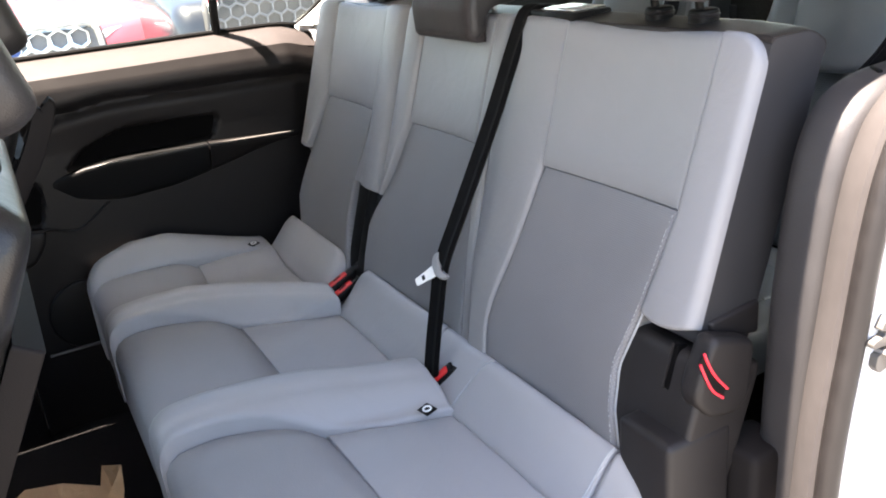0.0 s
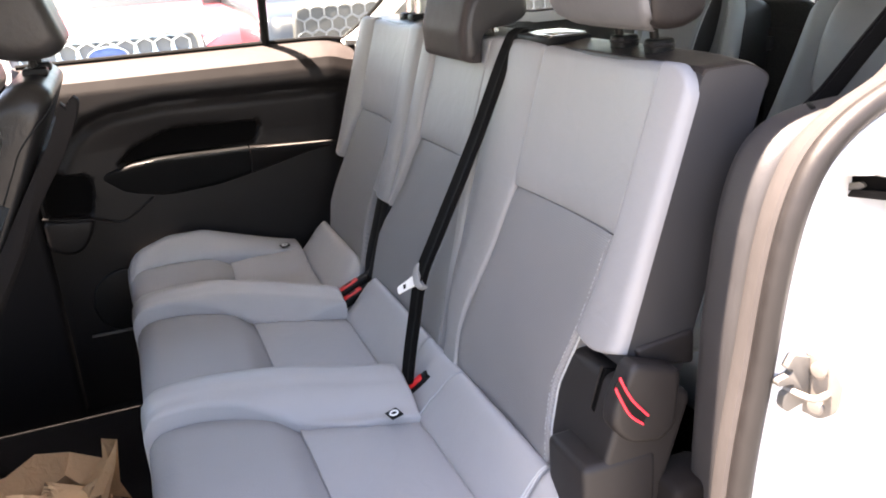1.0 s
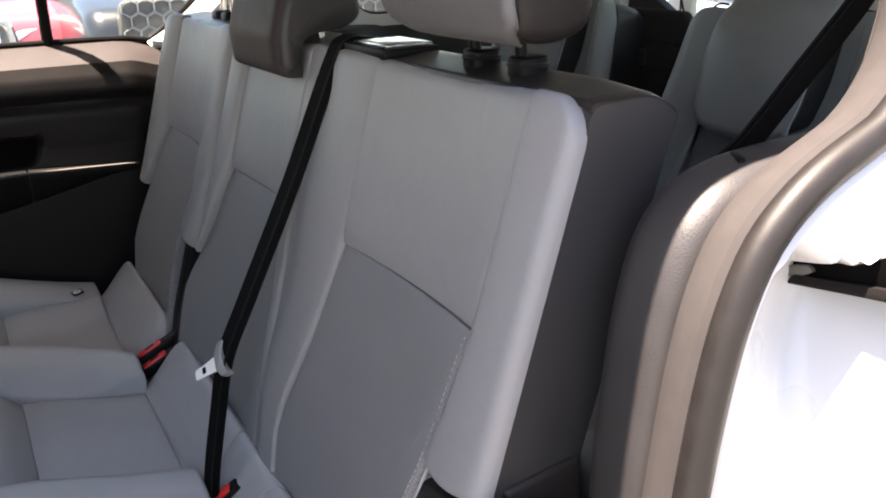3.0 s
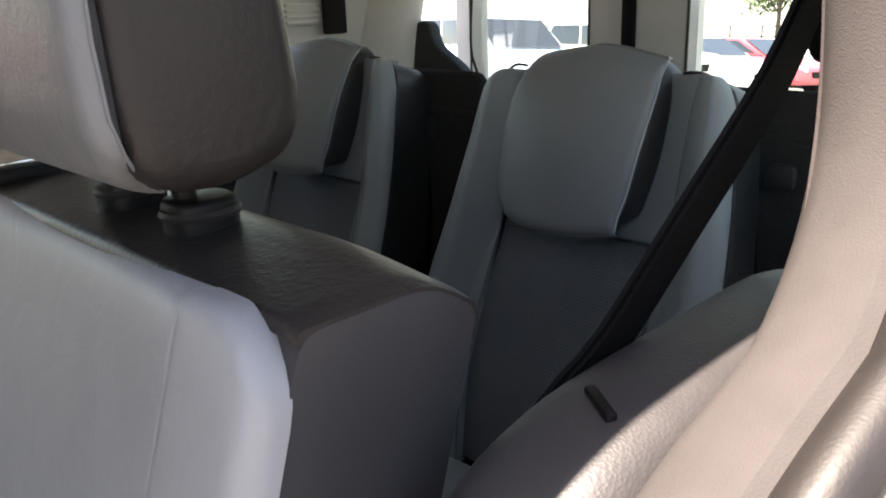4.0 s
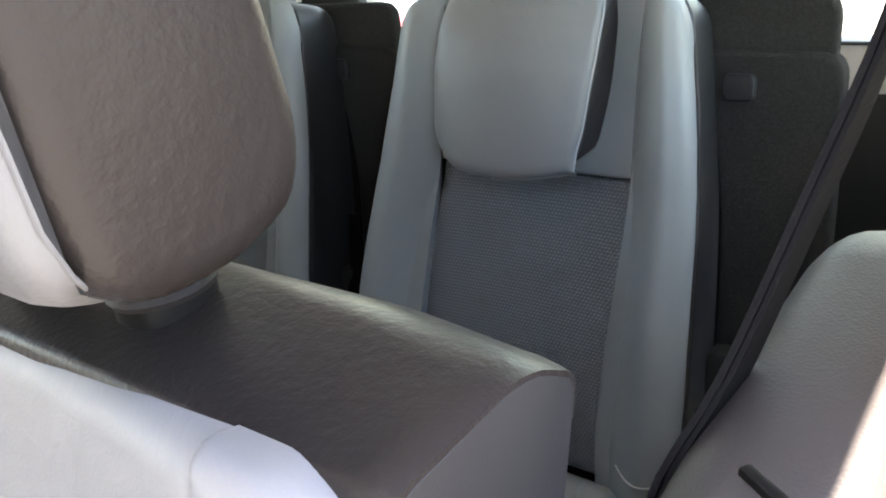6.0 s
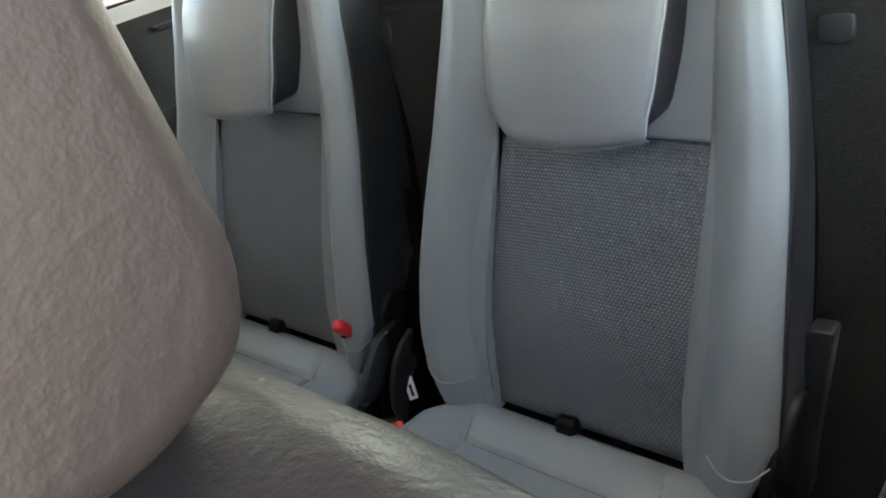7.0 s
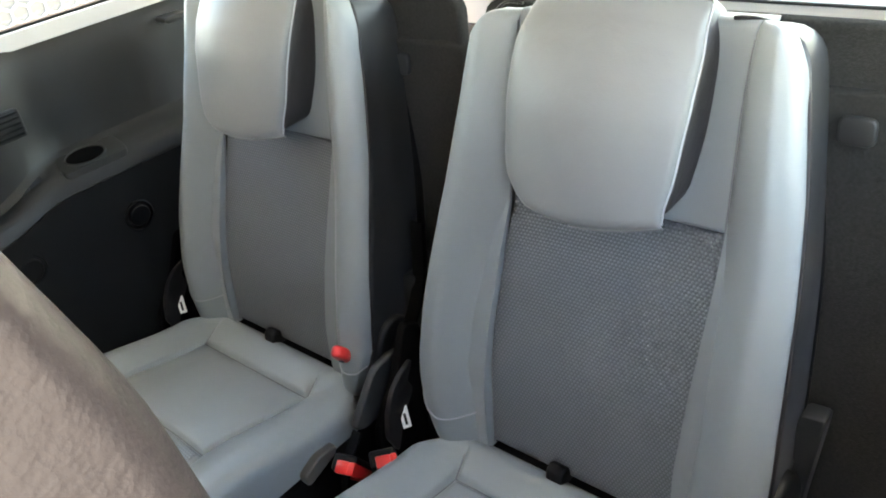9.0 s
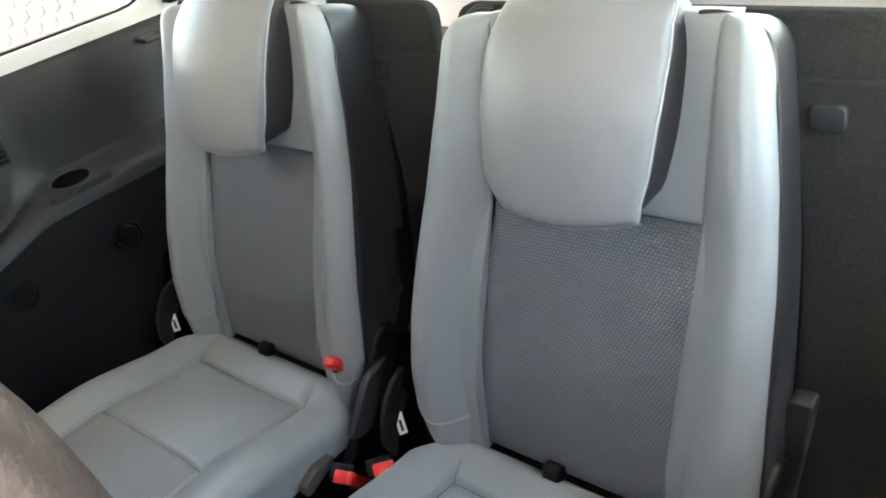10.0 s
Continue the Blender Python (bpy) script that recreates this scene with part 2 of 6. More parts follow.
def fillet(pts, r, n=4):
    """A closed 2D outline with its corners rounded; r: one radius, or one a corner."""
    out, k = [], len(pts)
    for i in range(k):
        p, a, c = (np.array(pts[j % k], float) for j in (i, i - 1, i + 1))
        ri = r[i] if isinstance(r, (list, tuple)) else r
        da, dc = a - p, c - p
        la, lc = np.linalg.norm(da), np.linalg.norm(dc)
        if ri <= 0:
            out.append(tuple(p))
            continue
        q = min(ri, la * 0.48, lc * 0.48)
        s, e = p + da / la * q, p + dc / lc * q
        for j in range(n + 1):
            f = j / n
            out.append(tuple((1 - f) ** 2 * s + 2 * f * (1 - f) * p + f * f * e))
    return out


def rings(loops, closed=True, caps=True):
    """A skin over loops of points."""
    bm = bmesh.new()
    vs = [[bm.verts.new(p) for p in loop] for loop in loops]
    n = len(vs[0])
    for a, b in zip(vs, vs[1:]):
        for i in range(n if closed else n - 1):
            j = (i + 1) % n
            bm.faces.new((a[i], a[j], b[j], b[i]))
    if caps:
        bm.faces.new(vs[0][::-1])
        bm.faces.new(vs[-1])
    return bm


def loft(outline, place, d0, d1, r, n=5):
    """A solid: an outline of (a, b) carried from depth d0 to d1 with ends rounded by r; place(a, b, d) gives the point."""
    o = np.array(outline)
    c = (o.max(0) + o.min(0)) / 2
    half = np.maximum((o.max(0) - o.min(0)) / 2, 1e-4)
    loops = []
    steps = [(r * (1 - math.cos(t)), r * (1 - math.sin(t))) for t in np.linspace(0, math.pi / 2, n)] if r > 0 else [(0, 0)]
    seq = [(d0 + s, ins) for s, ins in steps] + [(d1 - s, ins) for s, ins in reversed(steps)]
    for d, ins in seq:
        k = 1 - np.minimum(ins / half, 0.9)
        loops.append([place(*(c + (p - c) * k), d) for p in o])
    return rings(loops)


def yloft(profile, y0, y1, r=0.0, n=5):
    """A solid with an (x, z) profile, from y0 to y1."""
    return loft(profile, lambda a, b, d: (a, d, b), y0, y1, r, n)


def xloft(profile, x0, x1, r=0.0, n=5):
    return loft(profile, lambda a, b, d: (d, a, b), x0, x1, r, n)


def sheet(rows, thick=0.0):
    bm = rings(rows, closed=False, caps=False)
    if thick:
        bmesh.ops.recalc_face_normals(bm, faces=bm.faces)
        bmesh.ops.solidify(bm, geom=bm.faces[:], thickness=thick)
    return bm


def smooth_path(pts, n=8):
    """Catmull-Rom through points."""
    p = [Vector(q) for q in pts]
    p = [p[0] * 2 - p[1]] + p + [p[-1] * 2 - p[-2]]
    out = []
    for i in range(1, len(p) - 2):
        a, b, c, d = p[i - 1:i + 3]
        for j in range(n):
            t = j / n
            out.append(0.5 * (2 * b + (c - a) * t + (2 * a - 5 * b + 4 * c - d) * t * t + (3 * b - a - 3 * c + d) * t ** 3))
    out.append(p[-2])
    return out


def tube(pts, r, n=8, closed=False, flat=1.0):
    p = [Vector(q) for q in pts]
    k = len(p)
    bm = bmesh.new()
    loops, side = [], None
    for i in range(k):
        a = p[i - 1] if (i or closed) else p[0]
        c = p[(i + 1) % k] if (i < k - 1 or closed) else p[-1]
        t = (c - a).normalized()
        if side is None:
            side = t.orthogonal().normalized()
        side = (side - t * side.dot(t)).normalized()
        up = t.cross(side)
        loops.append([bm.verts.new(p[i] + r * (math.cos(w) * side + flat * math.sin(w) * up)) for w in np.linspace(0, 2 * math.pi, n, endpoint=False)])
    for i in range(k if closed else k - 1):
        a, b = loops[i], loops[(i + 1) % k]
        for j in range(n):
            bm.faces.new((a[j], a[(j + 1) % n], b[(j + 1) % n], b[j]))
    if not closed:
        bm.faces.new(loops[0][::-1])
        bm.faces.new(loops[-1])
    return bm


def band(pts, sides, width, thick=0.0015):
    """A flat strap along points; sides: the way of its width at each point."""
    rows = []
    for q, s in zip(pts, sides):
        s = Vector(s).normalized()
        rows.append([Vector(q) + s * (width * f) for f in (-0.5, -0.42, -0.2, 0, 0.2, 0.42, 0.5)])
    return sheet(rows, thick)


def curve_of(table):
    """A function from rows of (at, value)."""
    xs, ys = zip(*sorted(table))
    return lambda t: float(np.interp(t, xs, ys))


def steps_for(length, ra, rb, n):
    a = [ra * (1 - math.cos(t)) for t in np.linspace(0, math.pi / 2, 5)] if ra > 0 else [0.0]
    b = [length - rb * (1 - math.cos(t)) for t in np.linspace(0, math.pi / 2, 5)][::-1] if rb > 0 else [length]
    mid = list(np.linspace(a[-1], b[0], n))[1:-1]
    return [min(1, max(0, q / length)) for q in a + mid + b]


def roll(x, r):
    return r - math.sqrt(max(0.0, r * r - (r - x) ** 2)) if x < r else 0.0


def puff(s0, s1, h0, h1, depth, back, place, rad=(0.008, 0.008, 0.008, 0.008), n=(12, 14), lines=((), ())):
    """An upholstered panel between the edges s0(h)..s1(h) and h0(f)..h1(f), f running 0..1 across; depth(s, h) is its face,
    back the depth of its rear; its rims are rolled by rad (s0, s1, h0, h1); lines: places in s and in h round which the mesh is finer."""
    fs0, fs1 = (q if callable(q) else (lambda h, q=q: q) for q in (s0, s1))
    fh0, fh1 = (q if callable(q) else (lambda f, q=q: q) for q in (h0, h1))
    hm = (fh0(0.5) + fh1(0.5)) / 2
    wide, tall = fs1(hm) - fs0(hm), fh1(0.5) - fh0(0.5)
    us, vs = steps_for(wide, rad[0], rad[1], n[0]), steps_for(tall, rad[2], rad[3], n[1])
    fine = (-0.012, -0.008, -0.005, -0.0025, 0.0, 0.0025, 0.005, 0.008, 0.012)
    for seq, at_, base, size in ((us, lines[0], fs0(hm), wide), (vs, lines[1], fh0(0.5), tall)):
        new_ = [(q - base + e) / size for q in at_ for e in fine]
        if new_:
            seq[:] = sorted([q for q in seq if min(abs(q - w) for w in new_) * size > 0.0012] + new_)
    bm = bmesh.new()
    grid = []
    for v in vs:
        row = []
        for u in us:
            h = fh0(u) + (fh1(u) - fh0(u)) * v
            s = fs0(h) + (fs1(h) - fs0(h)) * u
            a = max(roll(u * wide, rad[0]), roll((1 - u) * wide, rad[1]))
            b = max(roll(v * tall, rad[2]), roll((1 - v) * tall, rad[3]))
            row.append(bm.verts.new(place(s, h, depth(s, h) - math.hypot(a, b))))
        grid.append(row)
    nu, nv = len(us), len(vs)
    for j in range(nv - 1):
        for i in range(nu - 1):
            bm.faces.new((grid[j][i], grid[j][i + 1], grid[j + 1][i + 1], grid[j + 1][i]))
    rim = [(0, i) for i in range(nu)] + [(j, nu - 1) for j in range(1, nv)] + [(nv - 1, i) for i in range(nu - 2, -1, -1)] + [(j, 0) for j in range(nv - 2, 0, -1)]
    low = []
    for j, i in rim:
        h = fh0(us[i]) + (fh1(us[i]) - fh0(us[i])) * vs[j]
        s = fs0(h) + (fs1(h) - fs0(h)) * us[i]
        low.append(bm.verts.new(place(s, h, back(s, h) if callable(back) else back)))
    k = len(rim)
    for i in range(k):
        a, b = rim[i], rim[(i + 1) % k]
        bm.faces.new((grid[a[0]][a[1]], low[i], low[(i + 1) % k], grid[b[0]][b[1]]))
    bm.faces.new(low)
    return bm


def bell(x, c, w):
    return math.exp(-((x - c) / w) ** 2)


def ramp(x, a, b):
    t = min(1, max(0, (x - a) / (b - a)))
    return t * t * (3 - 2 * t)


# ---- the van's shell ----
GROUND_Z = -0.48
ROOF_Z = 1.37

# ground: one sheet out to the horizon
def ground_z(x):
    """Level round the van, falling gently away behind it."""
    return GROUND_Z - 0.068 * (min(max(x, 3.0), 60.0) - 3.0)


across = (-600, -60, -10, 0, 10, 60, 600)
gm = sheet([[(x, y, ground_z(x)) for y in across] for x in (-600, -60, -10, 0, 3, 20, 40, 60, 200, 600)])
solo("ground", gm, M_ASPHALT, "sunlit pale concrete of a car lot", "ground", "structure")

# floor of the cabin
solo("floor", box(-1.9, 1.95, -0.74, 0.81, -0.12, 0.0, 0.01), M_CARPET, "black carpeted van floor", "floor", "structure")

# roof and headliner, in a shell with thickness
roof_prof = fillet([(-0.752, ROOF_Z - 0.03), (-0.66, ROOF_Z + 0.10), (0.66, ROOF_Z + 0.10), (0.745, ROOF_Z - 0.03), (0.70, ROOF_Z + 0.015), (-0.70, ROOF_Z + 0.015)], [0.02, 0.08, 0.08, 0.02, 0.05, 0.05])
roof = solo("roof", xloft(roof_prof, -1.30, 2.0, 0.0), M_WHITE, "white painted van roof", "roof", "structure")
lin = [(-0.705, ROOF_Z - 0.035), (-0.62, ROOF_Z + 0.005), (0.62, ROOF_Z + 0.005), (0.705, ROOF_Z - 0.035), (0.705, ROOF_Z - 0.045), (0.61, ROOF_Z - 0.012), (-0.61, ROOF_Z - 0.012), (-0.705, ROOF_Z - 0.045)]
solo("ceiling", xloft(lin, -1.26, 1.95, 0.0), M_ROOF, "light grey woven headliner", "ceiling", "structure")


def wall_y(z, side):
    """Half width of the body's inner skin: upright below the belt, leaning in above it."""
    return 0.845 - max(0.0, z - 0.92) * 0.26


# near and far body sides in front of and behind the side doors, outside skin
for side, y in (("near", -1), ("far", 1)):
    lower = [(y * 0.86, GROUND_Z + 0.28), (y * 0.915, GROUND_Z + 0.45), (y * 0.925, 0.55), (y * 0.905, 0.86), (y * 0.87, 0.90), (y * 0.855, 0.86), (y * 0.855, GROUND_Z + 0.28)]
    solo("wall_%s_rear" % side, xloft(lower, 0.47 if y < 0 else 0.30, 1.98), M_WHITE, "white painted outer panel of the van's side", "body panel", "structure")
    solo("wall_%s_front" % side, xloft(lower, -2.3, -0.60 if y < 0 else -0.56), M_WHITE, "white painted front door skin", "body panel", "structure")
    solo("trim_%s_front_door" % side, box(-1.86, -0.62 if y < 0 else -0.564, min(y * (0.79 if y < 0 else 0.742), y * 0.845), max(y * (0.79 if y < 0 else 0.742), y * 0.845), -0.06, 0.86, 0.015, 3), M_PLASTIC, "dark inner trim of the front door", "door trim", "structure")
    # sill under the door
    solo("sill_%s" % side, box(-0.62, 0.50, min(y * 0.72, y * 0.90), max(y * 0.72, y * 0.90), -0.16, -0.02, 0.015), M_VOID, "black plastic door sill", "door sill", "structure")
    # front pillar between the doors
    bp = [Vector((-0.66, y * 0.85, -0.02)), Vector((-0.66, y * 0.855, 0.45)), Vector((-0.64, y * 0.82, 0.92)), Vector((-0.63, y * 0.75, 1.18)), Vector((-0.65, y * 0.69, 1.38))]
    solo("pillar_%s_front" % side, tube(smooth_path(bp, 5), 0.062, 10), M_VOID, "dark plastic-clad middle door pillar", "pillar", "structure")

# front of the cabin: cowl, dash and screen surround that close it
solo("wall_front", box(-2.45, -1.85, -0.86, 0.86, -0.2, 0.72, 0.06), M_PLASTIC, "dark dashboard and bulkhead", "dashboard", "structure")
wind = sheet([[(-2.15, -0.78, 0.74), (-2.15, 0.78, 0.74)], [(-1.30, -0.66, ROOF_Z + 0.03), (-1.30, 0.66, ROOF_Z + 0.03)]], 0.004)
w = solo("window_front", wind, M_GLASS, "clear windscreen", "window", "structure")
w.visible_shadow = False

# ---- far sliding door: shut, dark inner panel under its window ----
door = thing("door_1", Matrix.Translation((-0.15, 0.80, 0.0)), "shut sliding door with dark moulded inner panel", "sliding door", "", "structure")
prof = [(0.775, 0.02), (0.775, 0.30), (0.768, 0.52), (0.765, 0.70), (0.752, 0.80), (0.757, 0.845), (0.770, 0.872), (0.790, 0.889), (0.818, 0.903), (0.845, 0.915)]
def near_line(x, z, line):
    """Distance from a point to a chain of straight pieces."""
    best = 9.0
    for (x0, z0), (x1, z1) in zip(line, line[1:]):
        dx, dz = x1 - x0, z1 - z0
        f = min(1, max(0, ((x - x0) * dx + (z - z0) * dz) / (dx * dx + dz * dz)))
        best = min(best, math.hypot(x - x0 - f * dx, z - z0 - f * dz))
    return best


def within(x, z, poly):
    """How far a point lies inside an outline, or 0 outside it."""
    odd = False
    for (x0, z0), (x1, z1) in zip(poly, poly[1:] + poly[:1]):
        if (z0 > z) != (z1 > z) and x < x0 + (z - z0) * (x1 - x0) / (z1 - z0):
            odd = not odd
    return near_line(x, z, poly + poly[:1]) if odd else 0.0


GROOVE = [(-0.525, 0.60), (-0.504, 0.674), (-0.465, 0.732), (-0.420, 0.766), (-0.367, 0.787), (-0.246, 0.801), (-0.04, 0.798), (0.235, 0.792), (0.32, 0.78)]
CUP = fillet([(-0.375, 0.655), (-0.26, 0.660), (-0.012, 0.668), (0.008, 0.722), (-0.005, 0.736), (-0.225, 0.740), (-0.325, 0.702)], 0.02)
POCKET = fillet([(-0.555, 0.545), (-0.442, 0.535), (-0.423, 0.616), (-0.435, 0.650), (-0.515, 0.660), (-0.553, 0.610)], 0.018)
CUP, POCKET = [tuple(q) for q in CUP], [tuple(q) for q in POCKET]
rows, rails = [], []
for x in np.linspace(-0.56, 0.30, 130):
    end = ramp(x, 0.20, 0.30)
    row = []
    for z in list(np.linspace(-0.03, 0.42, 12)) + list(np.linspace(0.43, 0.872, 66)):
        y = np.interp(z, [q[1] for q in prof], [q[0] for q in prof]) + 0.004 * math.sin(x * 9 + z * 5) * (1 - ramp(z, 0.70, 0.78))
        g = near_line(x, z, GROOVE)
        y += 0.016 * math.exp(-(g / 0.014) ** 2) + 0.022 * ramp(within(x, z, CUP), 0, 0.012) + 0.022 * ramp(within(x, z, POCKET), 0, 0.012)
        row.append((x, y + 0.020 * end * ramp(z, 0.2, 0.4), z - 0.022 * end * ramp(z, 0.78, 0.82)))
    rows.append(row)
for x in np.linspace(-0.56, 0.30, 24):
    end = ramp(x, 0.20, 0.30)
    rails.append([(x, y + 0.020 * end * (z < 0.9), z - 0.022 * end) for y, z in prof[6:]])
part("panel", sheet(rows, -0.008), M_DOOR, door, "dark brown-black moulded panel")
part("top_rail", sheet(rails, 0.012), M_TRIM, door, "brown-grey grained top rail")
part("outer_skin", xloft([(0.85, -0.15), (0.90, -0.1), (0.925, 0.5), (0.905, 0.86), (0.87, 0.90), (0.86, 0.86), (0.85, 0.5)], -0.555, 0.295), M_WHITE, door, "white painted skin")
# moulded armrest with a pull handle, tapering to the rear
def armrest(x0, x1, top, low, out, r):
    loops = []
    for x in np.linspace(x0, x1, 14):
        t, b, o = top(x), low(x), out(x)
        pr = fillet([(0.785, t), (0.772 - o, t - 0.004), (0.772 - o * 0.9, t - 0.022), (0.770 - o * 0.25, b + 0.012), (0.785, b)], [0, r, r, r, 0], 3)
        loops.append([(x, y, z) for y, z in pr])
    return rings(loops)
a_top = curve_of([(-0.42, 0.640), (-0.33, 0.664), (-0.263, 0.671), (-0.036, 0.668), (0.19, 0.654)])
a_low = curve_of([(-0.42, 0.615), (-0.36, 0.575), (-0.26, 0.556), (-0.12, 0.565), (0.0, 0.588), (0.21, 0.628)])
a_out = curve_of([(-0.42, 0.004), (-0.32, 0.030), (-0.2, 0.042), (-0.04, 0.036), (0.21, 0.012)])
part("armrest", armrest(-0.035, 0.205, a_top, a_low, a_out, 0.008), M_DOOR, door)
part("pull_handle", armrest(-0.415, -0.039, a_top, a_low, a_out, 0.010), M_BLACK, door, "black glossy pull handle")
# highlight along the glossy handle, put in as a thin pale tube
part("handle_highlight", tube([(x, 0.772 - a_out(x), a_top(x) - 0.006) for x in np.linspace(-0.30, 0.19, 20)], 0.0026, 6), M_STEEL, door, "pale line standing in for the handle's highlight")
# black pads in the two hollows of the panel paint their shade
part("handle_recess_shade", loft(CUP, lambda a, b, d: (a, d, b), 0.779, 0.790, 0.001), M_VOID, door, "recess over the handle, its shade painted black")
part("pocket_shade", loft(POCKET, lambda a, b, d: (a, d, b), 0.779, 0.792, 0.001), M_VOID, door, "inside of the door pocket, its shade painted black")
pouch = part("door_pocket", loft(fillet([(-0.562, 0.552), (-0.440, 0.538), (-0.452, 0.500), (-0.483, 0.458), (-0.520, 0.450), (-0.562, 0.475)], 0.018), lambda a, b, d: (a, d, b), 0.738, 0.780, 0.014), M_DOOR, door, "dark moulded bottle pocket")
part("pocket_lip", tube(smooth_path([(-0.560, 0.742, 0.556), (-0.52, 0.738, 0.548), (-0.48, 0.738, 0.542), (-0.438, 0.748, 0.534), (-0.405, 0.762, 0.520), (-0.372, 0.766, 0.516), (-0.327, 0.766, 0.542), (-0.292, 0.766, 0.566)], 5), 0.0034, 8), M_DOOR, pouch)
part("speaker_grille", loft([(-0.40 + 0.09 * math.cos(t), 0.30 + 0.09 * math.sin(t)) for t in np.linspace(0, 2 * math.pi, 28, endpoint=False)], lambda a, b, d: (a, d, b), 0.762, 0.774, 0.006), M_BLACK, door)
part("sill_strip", box(-0.510, -0.38, 0.752, 0.762, 0.217, 0.223, 0.002, m=Matrix.Translation((0, 0, 0))), M_STEEL, door, "thin bright metal strip")
# window of the door and its surround
def glass_pt(x, z):
    return (x, wall_y(z, 1), z)
win = thing("window_1", Matrix.Translation((-0.1, 0.84, 0.92)), "side window of the sliding door, clear glass", "window", "", "structure")
pane = sheet([[glass_pt(-0.54, 0.90), glass_pt(0.045, 0.90)], [glass_pt(-0.60, 1.36), glass_pt(0.045, 1.36)]], 0.004)
part("pane", pane, M_GLASS, win).visible_shadow = False
pane2 = sheet([[glass_pt(0.07, 0.90), glass_pt(0.27, 0.90)], [glass_pt(0.07, 1.0), glass_pt(0.40, 1.0)], [glass_pt(0.07, 1.36), glass_pt(0.52, 1.36)]], 0.004)
part("pane", pane2, M_GLASS, win).visible_shadow = False
part("divider_bar", tube([glass_pt(0.057, 0.895), glass_pt(0.057, 1.1), glass_pt(0.057, 1.36)], 0.012, 8), M_BLACK, win, "black upright window divider")
part("window_seal", tube([(x, 0.838, 0.916 - 0.012 * ramp(x, 0.2, 0.28)) for x in np.linspace(-0.55, 0.285, 14)], 0.006, 8), M_BLACK, win)
# bright body edge behind the glass and the light pillar trim
edge = [glass_pt(x, z) for x, z in ((0.255, 0.890), (0.285, 0.905), (0.335, 0.94), (0.385, 0.985), (0.43, 1.04), (0.47, 1.12), (0.51, 1.24), (0.53, 1.36))]
part("window_rubber", tube(smooth_path([(p[0] - 0.012, p[1] - 0.004, p[2] + 0.004) for p in edge], 4), 0.006, 8), M_BLACK, win)
solo("trim_far_door_edge", tube(smooth_path([(p[0] + 0.012, p[1] - 0.006, p[2]) for p in edge], 4), 0.016, 10), M_WHITE, "white painted edge of the door opening", "door frame", "structure")
pil = []
for (x, y, z) in [tuple(q) for q in smooth_path(edge, 4)]:
    pil.append([(x + 0.02, y - 0.012, z), (x + 0.05, y - 0.035, z), (x + 0.13, y - 0.045, z), (x + 0.40 - 0.25 * ramp(z, 0.9, 1.0) , y - 0.035, z)])
solo("pillar_far_middle", sheet(pil, 0.02), M_PILLAR, "pale grey moulded pillar trim", "pillar trim", "structure")

# ---- far rear quarter: dark moulded side with ledge, cup holder and vent ----
q = thing("wall_far_quarter", Matrix.Translation((0.9, 0.76, 0.0)), "charcoal moulded side panel with a ledge", "side panel", "", "structure")
rows = []
for x in np.linspace(0.30, 1.62, 50):
    hump = 1 - ramp(x, 0.70, 0.86)           # the pillar's bulge ends here
    ledge = 0.700 - 0.030 * (1 - ramp(x, 0.66, 0.80))
    yi = 0.722 - 0.012 * hump
    up = [(0.730, 0.0), (0.728, 0.30), (0.722, 0.52), (yi, ledge - 0.043), (yi + 0.003, ledge - 0.024), (yi + 0.014, ledge - 0.011), (yi + 0.03, ledge - 0.005)]
    inn = 0.795 - 0.065 * hump
    up += [(inn - 0.012, ledge + 0.004), (inn, ledge + 0.016), (inn + 0.003, ledge + 0.06), (inn + 0.006, 0.82), (inn + 0.007, 0.862), (inn + 0.013, 0.886), (inn + 0.024, 0.903), (0.834, 0.910)]
    rows.append([(x, y, z) for y, z in up])
part("panel", sheet([r[3:] for r in rows], 0.015), M_PLASTIC3, q)
# shade below the ledge is put into this part's darker colour
part("lower_panel", sheet([[(x, y + 0.011, z - 0.0015 * (k == 3)) for k, (x, y, z) in enumerate(r[:4])] for r in rows], 0.010), M_LOWER3, q, "moulded lower panel, darkened for the shade under the ledge")
hole = [(0.875 + 0.038 * math.cos(t), 0.757 + 0.025 * math.sin(t)) for t in np.linspace(0, 2 * math.pi, 32, endpoint=False)]
plate = fillet([(0.815, 0.728), (0.945, 0.728), (0.948, 0.785), (0.830, 0.785)], 0.012)
slant = lambda b: 0.26 * (b - 0.775)
cupp = part("cup_holder", loft(plate, lambda a, b, d: (a, b, d + slant(b)), 0.690, 0.7055, 0.002), M_PLASTIC3, q, "oval cup holder let into the ledge")
# flush black disc in place of a shaded hole
part("well", loft(hole, lambda a, b, d: (a, b, d + slant(b)), 0.69, 0.7065, 0.0), M_VOID, cupp, "oval well, its depth painted black")
part("rim", tube([(a, b, 0.7065 + slant(b)) for a, b in hole], 0.0022, 6, True), M_PLASTIC3, cupp)
for x in (0.697, 0.915):
    kn = part("fixing_plug", loft([(x + 0.021 * math.cos(t), 0.566 + 0.021 * math.sin(t)) for t in np.linspace(0, 2 * math.pi, 24, endpoint=False)], lambda a, b, d: (a, d, b), 0.712, 0.728, 0.004), M_BLACK, q, "round black fixing plug")
    part("plug_ring", tube([(x + 0.027 * math.cos(t), 0.7185, 0.566 + 0.027 * math.sin(t)) for t in np.linspace(0, 2 * math.pi, 24, endpoint=False)], 0.003, 6, True), M_BLACK, kn)
